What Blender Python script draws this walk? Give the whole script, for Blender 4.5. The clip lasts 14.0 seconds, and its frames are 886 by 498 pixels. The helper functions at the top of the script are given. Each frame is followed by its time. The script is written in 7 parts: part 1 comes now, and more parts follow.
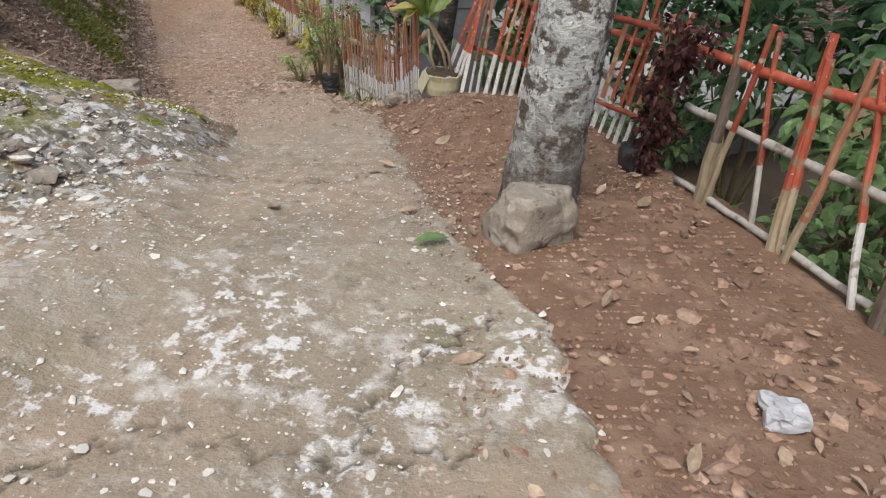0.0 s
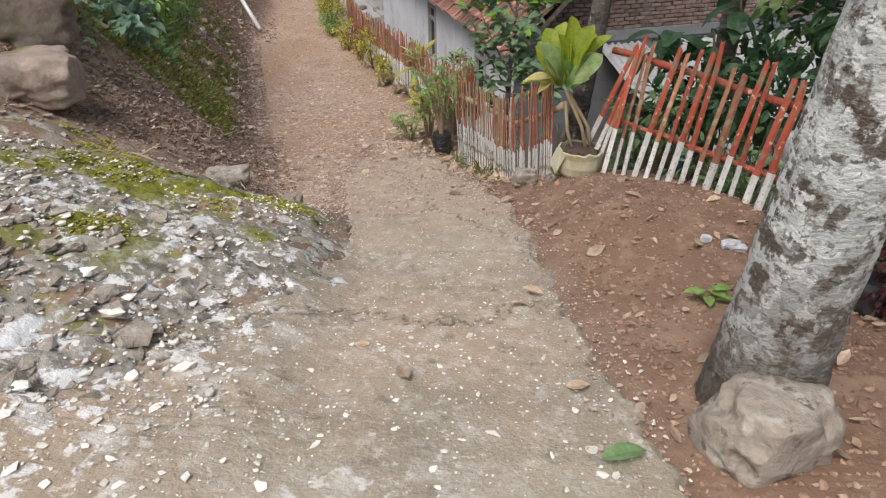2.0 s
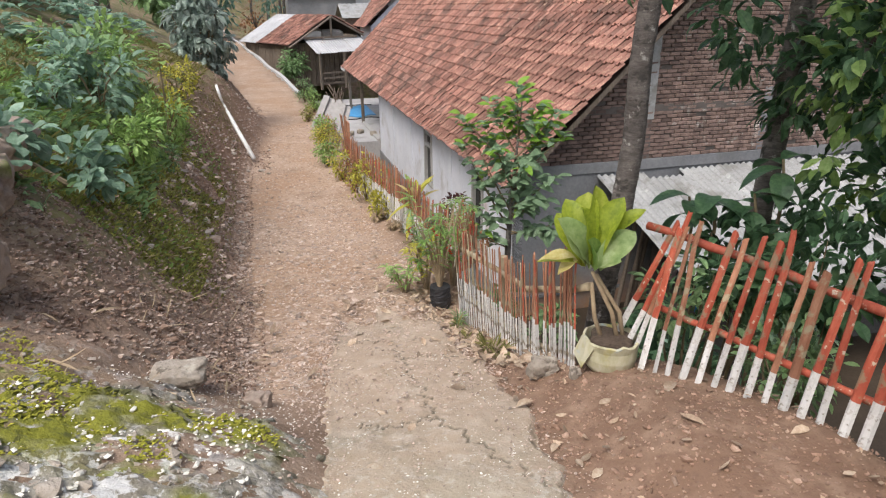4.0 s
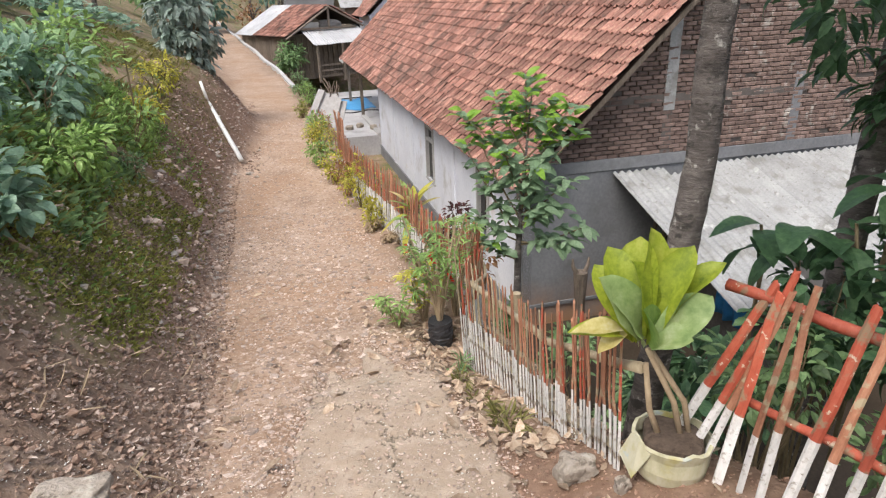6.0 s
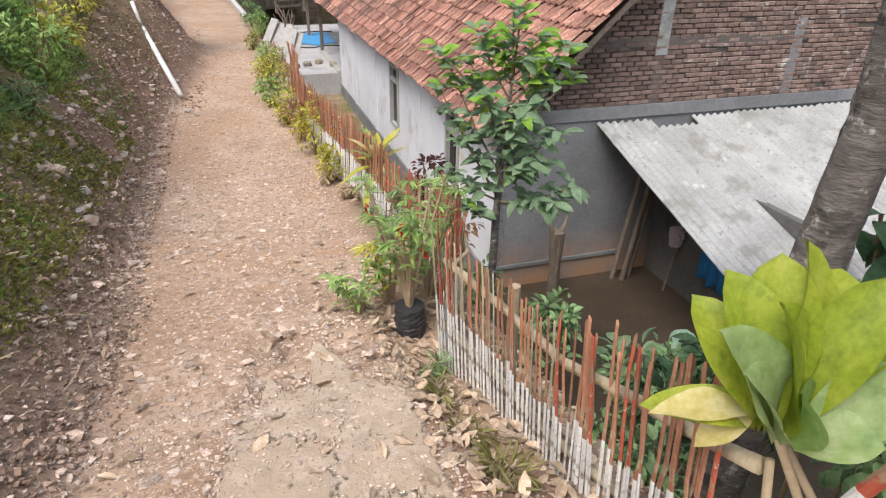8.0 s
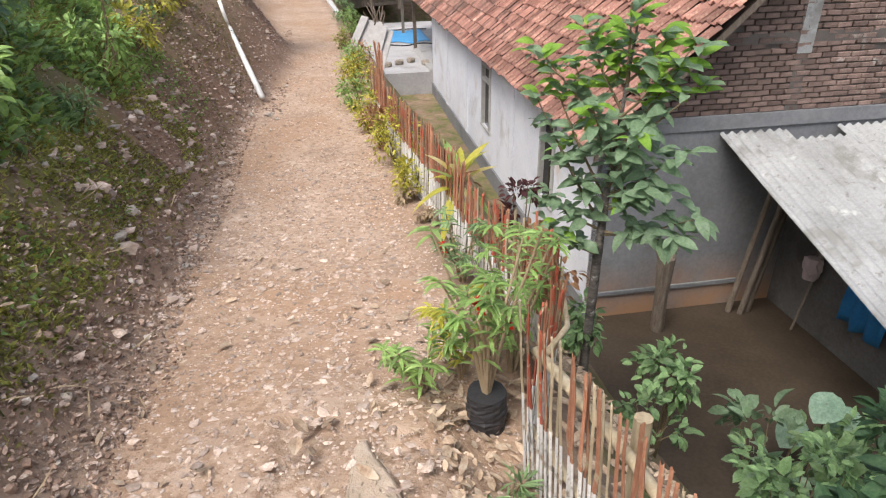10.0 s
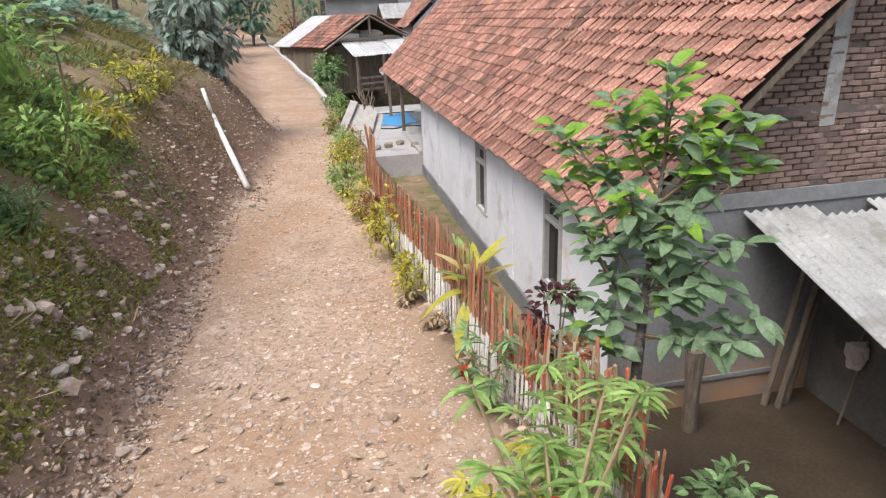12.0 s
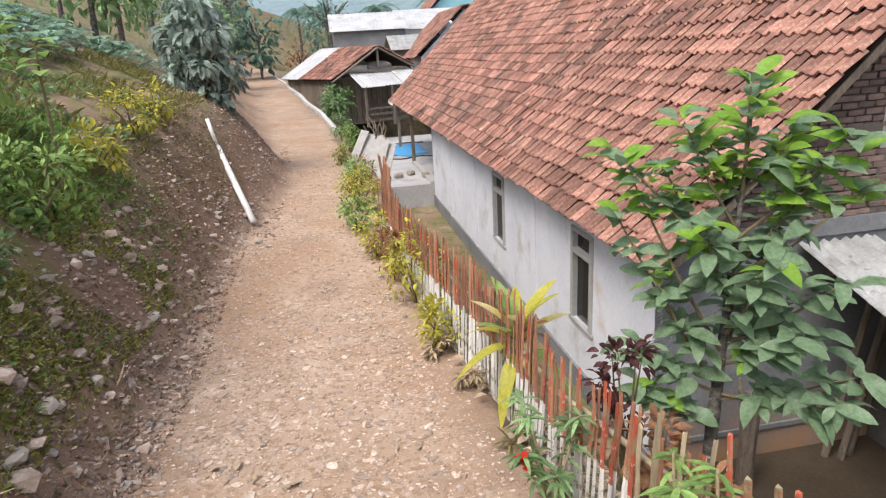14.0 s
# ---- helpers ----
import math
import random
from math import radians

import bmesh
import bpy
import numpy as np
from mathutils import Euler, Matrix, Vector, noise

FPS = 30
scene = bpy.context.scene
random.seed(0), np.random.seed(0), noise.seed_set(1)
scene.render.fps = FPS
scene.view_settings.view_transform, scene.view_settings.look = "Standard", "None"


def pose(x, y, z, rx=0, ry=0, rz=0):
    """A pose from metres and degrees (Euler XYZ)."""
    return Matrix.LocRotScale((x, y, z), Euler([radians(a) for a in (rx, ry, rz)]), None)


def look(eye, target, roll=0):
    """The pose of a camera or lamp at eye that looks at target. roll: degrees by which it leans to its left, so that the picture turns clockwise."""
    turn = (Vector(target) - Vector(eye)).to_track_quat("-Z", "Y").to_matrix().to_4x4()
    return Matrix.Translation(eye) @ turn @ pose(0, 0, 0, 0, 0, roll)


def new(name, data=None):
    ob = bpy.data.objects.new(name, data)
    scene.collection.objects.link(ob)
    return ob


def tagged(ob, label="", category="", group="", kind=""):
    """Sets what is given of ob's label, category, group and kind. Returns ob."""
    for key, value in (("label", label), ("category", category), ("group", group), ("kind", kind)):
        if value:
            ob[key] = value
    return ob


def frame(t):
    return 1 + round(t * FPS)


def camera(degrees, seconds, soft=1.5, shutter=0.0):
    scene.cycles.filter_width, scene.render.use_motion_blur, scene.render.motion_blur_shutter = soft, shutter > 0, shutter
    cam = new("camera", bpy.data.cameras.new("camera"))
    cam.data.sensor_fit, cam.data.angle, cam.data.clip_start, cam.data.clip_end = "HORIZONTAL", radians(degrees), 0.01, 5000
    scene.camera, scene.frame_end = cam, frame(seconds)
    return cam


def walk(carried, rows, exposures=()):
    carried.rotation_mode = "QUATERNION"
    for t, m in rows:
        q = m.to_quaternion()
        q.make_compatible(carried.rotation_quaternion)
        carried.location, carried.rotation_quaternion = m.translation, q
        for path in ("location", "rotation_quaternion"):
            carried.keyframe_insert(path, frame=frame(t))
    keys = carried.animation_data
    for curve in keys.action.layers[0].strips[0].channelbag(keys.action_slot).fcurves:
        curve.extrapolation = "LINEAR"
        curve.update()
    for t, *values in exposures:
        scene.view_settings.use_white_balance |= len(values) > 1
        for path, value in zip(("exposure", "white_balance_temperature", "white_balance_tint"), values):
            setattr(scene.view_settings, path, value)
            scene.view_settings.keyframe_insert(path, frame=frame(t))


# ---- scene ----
cam = camera(70.6, 14.0, soft=1.2)
PATH = [
    (0, (0.558, 1.274, 0.835), (0.409, 2.945, -0.253), 3.7),
    (0.5, (0.488, 1.534, 0.868), (0.189, 3.224, -0.158), 2.3),
    (0.6, (0.471, 1.586, 0.874), (0.226, 3.304, -0.12), 4.2),
    (1, (0.393, 1.738, 0.881), (0.043, 3.365, -0.229), 4.8),
    (1.5, (0.238, 1.921, 0.897), (-0.005, 3.583, -0.189), 5.2),
    (1.6, (0.208, 1.96, 0.908), (-0.065, 3.585, -0.225), 4.3),
    (2, (0.157, 2.039, 0.953), (-0.287, 3.69, -0.085), -0.9),
    (2.5, (0.165, 2.262, 1.007), (-0.412, 3.958, 0.117), -1.2),
    (3, (0.128, 2.459, 1.042), (-0.371, 4.196, 0.186), -0.1),
    (3.2, (0.081, 2.549, 1.062), (-0.41, 4.335, 0.306), 0.2),
    (5.3, (-0.298, 3.525, 1.052), (-0.759, 5.342, 0.356), -1.9),
    (5.5, (-0.311, 3.641, 1.028), (-0.807, 5.456, 0.352), -2.1),
    (6, (-0.296, 3.91, 0.992), (-0.776, 5.698, 0.235), -2.0),
    (6.5, (-0.411, 4.142, 0.871), (-0.737, 5.926, 0.028), -0.8),
    (7, (-0.487, 4.387, 0.842), (-0.792, 6.145, -0.062), -0.1),
    (7.5, (-0.488, 4.663, 0.819), (-0.669, 6.393, -0.169), 2.3),
    (8, (-0.636, 4.893, 0.74), (-0.977, 6.637, -0.178), 0.9),
    (8.5, (-0.72, 5.135, 0.697), (-1.232, 6.824, -0.244), -1.0),
    (8.7, (-0.729, 5.235, 0.675), (-1.303, 6.895, -0.28), 1.4),
    (10.8, (-1.065, 6.247, 0.585), (-1.635, 7.937, -0.319), -4.3),
    (10.9, (-1.102, 6.269, 0.598), (-1.586, 7.967, -0.341), -3.5),
    (11, (-1.155, 6.283, 0.608), (-1.682, 7.977, -0.315), -2.3),
    (11.5, (-1.22, 6.504, 0.49), (-1.896, 8.205, -0.315), -2.5),
    (12, (-1.333, 6.708, 0.462), (-1.938, 8.479, -0.243), -2.4),
    (12.5, (-1.473, 6.85, 0.459), (-2.104, 8.606, -0.259), -3.1),
    (13, (-1.496, 7.033, 0.39), (-2.232, 8.785, -0.234), -1.7),
    (13.5, (-1.598, 7.215, 0.343), (-2.197, 9.04, -0.213), -1.9),
    (14, (-1.748, 7.329, 0.319), (-2.382, 9.124, -0.296), -3.3),
]
EXPOSURES = [(0, 0.06), (3, 0.44), (5.5, 0.72), (11, 0.88), (14, 0.84)]
walk(cam, [(t, look(eye, target, roll)) for t, eye, target, roll in PATH], EXPOSURES)

# ---- light: a bright overcast sky ----
world = bpy.data.worlds.new("overcast_sky")
world.use_nodes = True
scene.world = world
SUN_EL, SUN_AZ = radians(58), radians(200)
wn, wl = world.node_tree.nodes, world.node_tree.links
sky = wn.new("ShaderNodeTexSky")
sky.sky_type, sky.sun_disc = "NISHITA", False
sky.sun_elevation, sky.sun_rotation, sky.dust_density, sky.air_density = SUN_EL, SUN_AZ, 4.0, 1.0
pale = wn.new("ShaderNodeHueSaturation")
pale.inputs["Saturation"].default_value = 0.65
wl.new(sky.outputs[0], pale.inputs["Color"])
wl.new(pale.outputs[0], wn["Background"].inputs["Color"])
wn["Background"].inputs["Strength"].default_value = 0.15
sun_data = bpy.data.lights.new("sun", "SUN")
sun_data.energy, sun_data.angle, sun_data.color = 1.5, radians(25), (1.0, 0.98, 0.955)
sun = new("sun", sun_data)
sun.matrix_world = look((0, 0, 60), Vector((0, 0, 60)) - Vector((math.sin(SUN_AZ) * math.cos(SUN_EL), math.cos(SUN_AZ) * math.cos(SUN_EL), math.sin(SUN_EL))))


# ---- materials ----
def material(name, colours, scale=8.0, rough=0.85, bump=0.3, fine=60.0, spots=None, stretch=(1, 1, 1), vary=0.0,
             island=0.0, metallic=0.0, dist=0.01, sheen=0.0, through_light=0.0, coords="Object"):
    """Two scales of noise mix the colours; spots: (colour, scale, threshold, softness) blotches with a shape of their own."""
    m = bpy.data.materials.new(name)
    m.use_nodes = True
    n, l = m.node_tree.nodes, m.node_tree.links
    bsdf = n["Principled BSDF"]
    tc = n.new("ShaderNodeTexCoord")
    mp = n.new("ShaderNodeMapping")
    mp.inputs["Scale"].default_value = stretch
    l.new(tc.outputs[coords], mp.inputs["Vector"])
    n1 = n.new("ShaderNodeTexNoise")
    n1.inputs["Scale"].default_value, n1.inputs["Detail"].default_value, n1.inputs["Roughness"].default_value = scale, 6, 0.6
    n2 = n.new("ShaderNodeTexNoise")
    n2.inputs["Scale"].default_value, n2.inputs["Detail"].default_value, n2.inputs["Roughness"].default_value = fine, 4, 0.65
    for k in (n1, n2):
        l.new(mp.outputs[0], k.inputs["Vector"])
    add = n.new("ShaderNodeMix")
    add.inputs[0].default_value = 0.4
    l.new(n1.outputs[0], add.inputs[2])
    l.new(n2.outputs[0], add.inputs[3])
    ramp = n.new("ShaderNodeValToRGB")
    el = ramp.color_ramp.elements
    while len(el) < len(colours):
        el.new(0.5)
    for k, c in enumerate(colours):
        el[k].position = 0.32 + 0.36 * k / max(1, len(colours) - 1)
        el[k].color = (*c, 1)
    l.new(add.outputs[0], ramp.inputs[0])
    col = ramp.outputs[0]
    for spot in spots or ():
        sc, ss, th, soft = spot[:4]
        ns = n.new("ShaderNodeTexNoise")
        ns.inputs["Scale"].default_value, ns.inputs["Detail"].default_value, ns.inputs["Roughness"].default_value = ss, 5, 0.62
        mpo = n.new("ShaderNodeMapping")
        mpo.inputs["Location"].default_value = (ss * 1.7, 3.1, ss)
        l.new(tc.outputs[coords], mpo.inputs["Vector"])
        l.new(mpo.outputs[0], ns.inputs["Vector"])
        rm = n.new("ShaderNodeMapRange")
        rm.inputs["From Min"].default_value, rm.inputs["From Max"].default_value = th, th + soft
        l.new(ns.outputs[0], rm.inputs["Value"])
        fac = rm.outputs[0]
        if len(spot) > 4:
            at_ = n.new("ShaderNodeAttribute")
            at_.attribute_name = spot[4]
            mu = n.new("ShaderNodeMath")
            mu.operation = "MULTIPLY"
            l.new(fac, mu.inputs[0])
            l.new(at_.outputs["Fac"], mu.inputs[1])
            fac = mu.outputs[0]
        mx = n.new("ShaderNodeMix")
        mx.data_type = "RGBA"
        l.new(fac, mx.inputs[0])
        l.new(col, mx.inputs[6])
        mx.inputs[7].default_value = (*sc, 1)
        col = mx.outputs[2]
    for amount, node, out in ((vary, "ShaderNodeObjectInfo", "Random"), (island, "ShaderNodeNewGeometry", "Random Per Island")):
        if amount:
            rnd = n.new(node)
            mr = n.new("ShaderNodeMapRange")
            mr.inputs["To Min"].default_value, mr.inputs["To Max"].default_value = 1 - amount, 1 + amount
            l.new(rnd.outputs[out], mr.inputs["Value"])
            hs = n.new("ShaderNodeHueSaturation")
            l.new(mr.outputs[0], hs.inputs["Value"])
            l.new(col, hs.inputs["Color"])
            col = hs.outputs[0]
    l.new(col, bsdf.inputs["Base Color"])
    bsdf.inputs["Roughness"].default_value, bsdf.inputs["Metallic"].default_value = rough, metallic
    bsdf.inputs["Specular IOR Level"].default_value = 0.3
    if through_light:
        tr = n.new("ShaderNodeBsdfTranslucent")
        l.new(col, tr.inputs["Color"])
        ms = n.new("ShaderNodeMixShader")
        ms.inputs[0].default_value = through_light
        l.new(bsdf.outputs[0], ms.inputs[1])
        l.new(tr.outputs[0], ms.inputs[2])
        l.new(ms.outputs[0], n["Material Output"].inputs["Surface"])
    if bump:
        b = n.new("ShaderNodeBump")
        b.inputs["Strength"].default_value, b.inputs["Distance"].default_value = bump, dist
        l.new(add.outputs[0], b.inputs["Height"])
        l.new(b.outputs[0], bsdf.inputs["Normal"])
    return m


def leaf_material(name, colours, rough=0.45, vary=0.3, spots=None, fine=40.0):
    return material(name, colours, scale=5, fine=fine, rough=rough, bump=0.15, vary=0.0, island=vary, through_light=0.42, spots=spots, dist=0.004)


GROUND_SPOTS = [((0.4, 0.285, 0.205), 0.9, 0.28, 0.2, "gravel"), ((0.48, 0.36, 0.275), 2.2, 0.48, 0.2, "gravel"), ((0.34, 0.215, 0.135), 0.7, 0.46, 0.16, "gravel"), ((0.27, 0.175, 0.115), 17, 0.5, 0.1, "gravel"), ((0.56, 0.44, 0.34), 26, 0.6, 0.06, "gravel"), ((0.205, 0.125, 0.083), 1.2, 0.2, 0.25, "red"),
                ((0.3, 0.2, 0.14), 6.0, 0.48, 0.2, "red"), ((0.18, 0.11, 0.075), 17.0, 0.56, 0.1, "red"), ((0.10, 0.115, 0.035), 1.6, 0.42, 0.18, "grass"), ((0.2, 0.17, 0.07), 4.0, 0.5, 0.15, "grass"),
                ((0.36, 0.34, 0.31), 5.0, 0.50, 0.10, "lime"), ((0.75, 0.74, 0.72), 9.0, 0.55, 0.07, "lime"), ((0.17, 0.19, 0.03), 2.6, 0.47, 0.10, "moss")]
M_GROUND = material("earth", [(0.14, 0.09, 0.06), (0.25, 0.17, 0.12), (0.36, 0.27, 0.2)], scale=3, fine=45, rough=0.95, bump=0.8, dist=0.03, spots=GROUND_SPOTS)
M_CONCRETE = material("worn_concrete", [(0.235, 0.195, 0.145), (0.34, 0.29, 0.22), (0.44, 0.385, 0.30)], scale=2.2, fine=75, rough=0.95, bump=0.9, dist=0.02,
                      spots=[((0.40, 0.305, 0.22), 0.8, 0.46, 0.2), ((0.24, 0.215, 0.13), 1.5, 0.56, 0.16), ((0.22, 0.19, 0.14), 9, 0.57, 0.12), ((0.52, 0.47, 0.39), 30, 0.6, 0.08), ((0.58, 0.55, 0.5), 7.0, 0.52, 0.12, "lime"), ((0.74, 0.72, 0.69), 15.0, 0.54, 0.07, "lime"), ((0.4, 0.305, 0.225), 2.0, 0.25, 0.25, "dust"), ((0.47, 0.375, 0.29), 7.0, 0.5, 0.15, "dust"), ((0.13, 0.11, 0.08), 1.0, 0.0, 0.5, "crack")])
M_ROUGH_CONCRETE = material("mossy_concrete", [(0.17, 0.155, 0.12), (0.28, 0.255, 0.21), (0.40, 0.37, 0.33)], scale=4, fine=40, rough=0.95, bump=0.9, dist=0.03,
                            spots=[((0.13, 0.12, 0.1), 11.0, 0.52, 0.08), ((0.2, 0.17, 0.12), 2.0, 0.5, 0.15), ((0.74, 0.73, 0.72), 6.5, 0.54, 0.05, "lime"), ((0.7, 0.69, 0.68), 19.0, 0.56, 0.04, "lime"), ((0.2, 0.2, 0.025), 9.0, 0.34, 0.12, "moss"), ((0.12, 0.12, 0.03), 14.0, 0.52, 0.1, "moss")])
M_STONE = material("path_stone", [(0.28, 0.195, 0.145), (0.41, 0.315, 0.255), (0.6, 0.51, 0.45)], scale=12, fine=70, rough=0.9, bump=0.4, island=0.4)
M_BOULDER = material("brown_boulder", [(0.17, 0.125, 0.1), (0.29, 0.225, 0.18), (0.4, 0.33, 0.28)], scale=2.5, fine=30, rough=0.85, bump=0.8, dist=0.03, spots=[((0.16, 0.17, 0.06), 3, 0.58, 0.12)], vary=0.2)
M_ROCK = material("grey_rock", [(0.2, 0.165, 0.13), (0.31, 0.265, 0.215), (0.4, 0.35, 0.3)], scale=4, fine=40, rough=0.9, bump=1.0, dist=0.03, spots=[((0.42, 0.38, 0.32), 8, 0.56, 0.08), ((0.15, 0.125, 0.1), 14, 0.58, 0.06)])
M_DRYLEAF = material("dry_leaf", [(0.22, 0.145, 0.095), (0.38, 0.28, 0.195), (0.54, 0.46, 0.36)], scale=14, rough=0.7, bump=0.2, island=0.45, through_light=0.1)
M_BARK_LICHEN = material("lichen_bark", [(0.045, 0.034, 0.026), (0.11, 0.088, 0.07), (0.2, 0.17, 0.14)], scale=8, fine=46, rough=0.95, bump=1.0, dist=0.04, stretch=(1, 1, 1.6),
                         spots=[((0.42, 0.43, 0.41), 7, 0.44, 0.06, "lichen"), ((0.56, 0.57, 0.55), 17, 0.5, 0.05, "lichen"), ((0.12, 0.105, 0.09), 15, 0.57, 0.05), ((0.2, 0.195, 0.185), 34, 0.56, 0.06)])
M_BARK_GREY = material("grey_bark", [(0.045, 0.038, 0.034), (0.115, 0.1, 0.09), (0.21, 0.185, 0.165)], scale=6, fine=34, rough=0.95, bump=0.9, dist=0.02, stretch=(1, 1, 3.5),
                       spots=[((0.36, 0.34, 0.31), 13, 0.6, 0.07), ((0.05, 0.045, 0.04), 10, 0.57, 0.07)])
M_STEM = material("plant_stem", [(0.12, 0.09, 0.05), (0.22, 0.17, 0.1)], scale=20, rough=0.8, bump=0.4)
M_DRYSTEM = material("pale_dry_stem", [(0.25, 0.18, 0.11), (0.4, 0.31, 0.2)], scale=14, rough=0.85, bump=0.3)
M_RED = material("flaking_red_paint", [(0.25, 0.05, 0.03), (0.36, 0.08, 0.045), (0.42, 0.14, 0.085)], scale=10, fine=70, rough=0.6, bump=0.3, stretch=(1, 1, 0.35), vary=0.28,
                 spots=[((0.24, 0.16, 0.1), 12, 0.56, 0.06), ((0.5, 0.42, 0.32), 24, 0.62, 0.05)])
M_BROWN = material("faded_brown_paint", [(0.2, 0.085, 0.048), (0.32, 0.145, 0.085), (0.43, 0.24, 0.15)], scale=10, fine=70, rough=0.75, bump=0.3, stretch=(1, 1, 0.35), vary=0.3,
                   spots=[((0.34, 0.28, 0.18), 14, 0.58, 0.07)])
M_WHITE = material("chalky_white_paint", [(0.42, 0.4, 0.37), (0.6, 0.58, 0.55), (0.74, 0.73, 0.71)], scale=9, fine=60, rough=0.85, bump=0.3, vary=0.2, stretch=(1, 1, 0.5),
                   spots=[((0.25, 0.2, 0.14), 11, 0.57, 0.08), ((0.3, 0.27, 0.23), 30, 0.6, 0.06)])
M_RAIL = material("dirty_whitewash", [(0.28, 0.25, 0.21), (0.42, 0.39, 0.35), (0.56, 0.54, 0.5)], scale=7, fine=50, rough=0.85, bump=0.2, spots=[((0.17, 0.14, 0.1), 9, 0.56, 0.1)])
M_BAMBOO = material("weathered_bamboo", [(0.22, 0.17, 0.11), (0.36, 0.29, 0.19), (0.46, 0.39, 0.28)], scale=8, fine=60, rough=0.7, bump=0.3, stretch=(1, 1, 0.3), vary=0.25)
M_TILE = material("clay_tile", [(0.175, 0.08, 0.06), (0.3, 0.15, 0.115), (0.42, 0.255, 0.205)], scale=2.2, fine=26, rough=0.85, bump=0.35, vary=0.45, island=0.0,
                  spots=[((0.12, 0.075, 0.06), 0.9, 0.5, 0.16), ((0.13, 0.09, 0.075), 7, 0.58, 0.1), ((0.46, 0.3, 0.22), 5, 0.62, 0.08)])
M_TILE_FAR = material("clay_tile_weathered", [(0.175, 0.08, 0.06), (0.3, 0.15, 0.115), (0.42, 0.255, 0.205)], scale=2.2, fine=26, rough=0.85, bump=0.35, island=0.45,
                      spots=[((0.12, 0.075, 0.06), 0.9, 0.5, 0.16), ((0.13, 0.09, 0.075), 7, 0.58, 0.1), ((0.46, 0.3, 0.22), 5, 0.62, 0.08)])
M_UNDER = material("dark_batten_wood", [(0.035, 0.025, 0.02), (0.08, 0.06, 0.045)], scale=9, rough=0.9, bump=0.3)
M_WALL = material("whitewashed_plaster", [(0.55, 0.555, 0.6), (0.66, 0.67, 0.72), (0.75, 0.755, 0.79)], scale=0.8, fine=18, rough=0.9, bump=0.15,
                  spots=[((0.42, 0.4, 0.38), 1.1, 0.56, 0.2), ((0.5, 0.33, 0.2), 0.7, 0.62, 0.2)])
M_GREYWALL = material("grey_cement_render", [(0.13, 0.132, 0.138), (0.19, 0.192, 0.2), (0.25, 0.25, 0.252)], scale=0.9, fine=18, rough=0.92, bump=0.2,
                      spots=[((0.15, 0.15, 0.15), 1.4, 0.56, 0.15), ((0.40, 0.21, 0.10), 1.3, 0.28, 0.3, "splash")])
# grey-brown render with the shade under the lean-to roof put into its colour
M_SHEDWALL = material("shade_toned_render", [(0.075, 0.07, 0.066), (0.115, 0.108, 0.102), (0.16, 0.152, 0.146)], scale=0.9, fine=18, rough=0.92, bump=0.2, spots=[((0.06, 0.055, 0.05), 1.3, 0.52, 0.2)])
M_BRICK = material("old_brick", [(0.1, 0.07, 0.06), (0.16, 0.11, 0.093), (0.23, 0.165, 0.14)], scale=5, fine=40, rough=0.92, bump=0.5, vary=0.35, island=0.3, spots=[((0.3, 0.27, 0.24), 4, 0.58, 0.1)])
M_MORTAR = material("grey_mortar", [(0.085, 0.074, 0.066), (0.14, 0.122, 0.11)], scale=6, rough=0.95, bump=0.5)
M_FIBRO = material("weathered_fibre_cement", [(0.22, 0.22, 0.215), (0.31, 0.31, 0.305), (0.4, 0.4, 0.395)], scale=1.4, fine=26, rough=0.88, bump=0.25, spots=[((0.22, 0.215, 0.2), 2.2, 0.53, 0.12), ((0.48, 0.475, 0.46), 3, 0.62, 0.12), ((0.2, 0.19, 0.18), 12, 0.6, 0.08)], vary=0.1)
M_ZINC = material("dull_zinc", [(0.3, 0.3, 0.31), (0.42, 0.42, 0.43), (0.53, 0.53, 0.54)], scale=1.0, fine=14, rough=0.5, bump=0.1, spots=[((0.3, 0.25, 0.21), 1.5, 0.58, 0.12)])
M_WOOD = material("grey_old_timber", [(0.09, 0.07, 0.055), (0.17, 0.135, 0.105), (0.26, 0.21, 0.17)], scale=5, fine=40, rough=0.85, bump=0.5, stretch=(4, 4, 0.6), vary=0.2)
M_FRAME = material("grey_window_paint", [(0.3, 0.29, 0.28), (0.42, 0.41, 0.39)], scale=8, rough=0.6, bump=0.1)
M_GLASS = material("dark_window_glass", [(0.012, 0.012, 0.013), (0.02, 0.02, 0.021)], scale=2, rough=0.12, bump=0)
M_FLOOR = material("damp_yard_floor", [(0.03, 0.022, 0.014), (0.055, 0.04, 0.027), (0.085, 0.065, 0.045)], scale=0.9, fine=20, rough=0.6, bump=0.3)
M_PIPE = material("white_pvc", [(0.66, 0.65, 0.62), (0.8, 0.79, 0.77)], scale=5, rough=0.45, bump=0.05, spots=[((0.4, 0.33, 0.25), 5, 0.62, 0.1)])
M_POT = material("stained_plastic_pot", [(0.30, 0.28, 0.17), (0.45, 0.42, 0.28), (0.55, 0.53, 0.42)], scale=6, fine=30, rough=0.55, bump=0.3, spots=[((0.38, 0.33, 0.1), 5, 0.55, 0.12), ((0.4, 0.45, 0.45), 9, 0.6, 0.08)], stretch=(1, 1, 0.5))
M_BLACK = material("black_poly_bag", [(0.02, 0.02, 0.022), (0.05, 0.048, 0.05)], scale=12, rough=0.4, bump=0.6)
M_SOIL = material("pot_soil", [(0.05, 0.035, 0.025), (0.11, 0.08, 0.06)], scale=30, rough=1, bump=0.8)
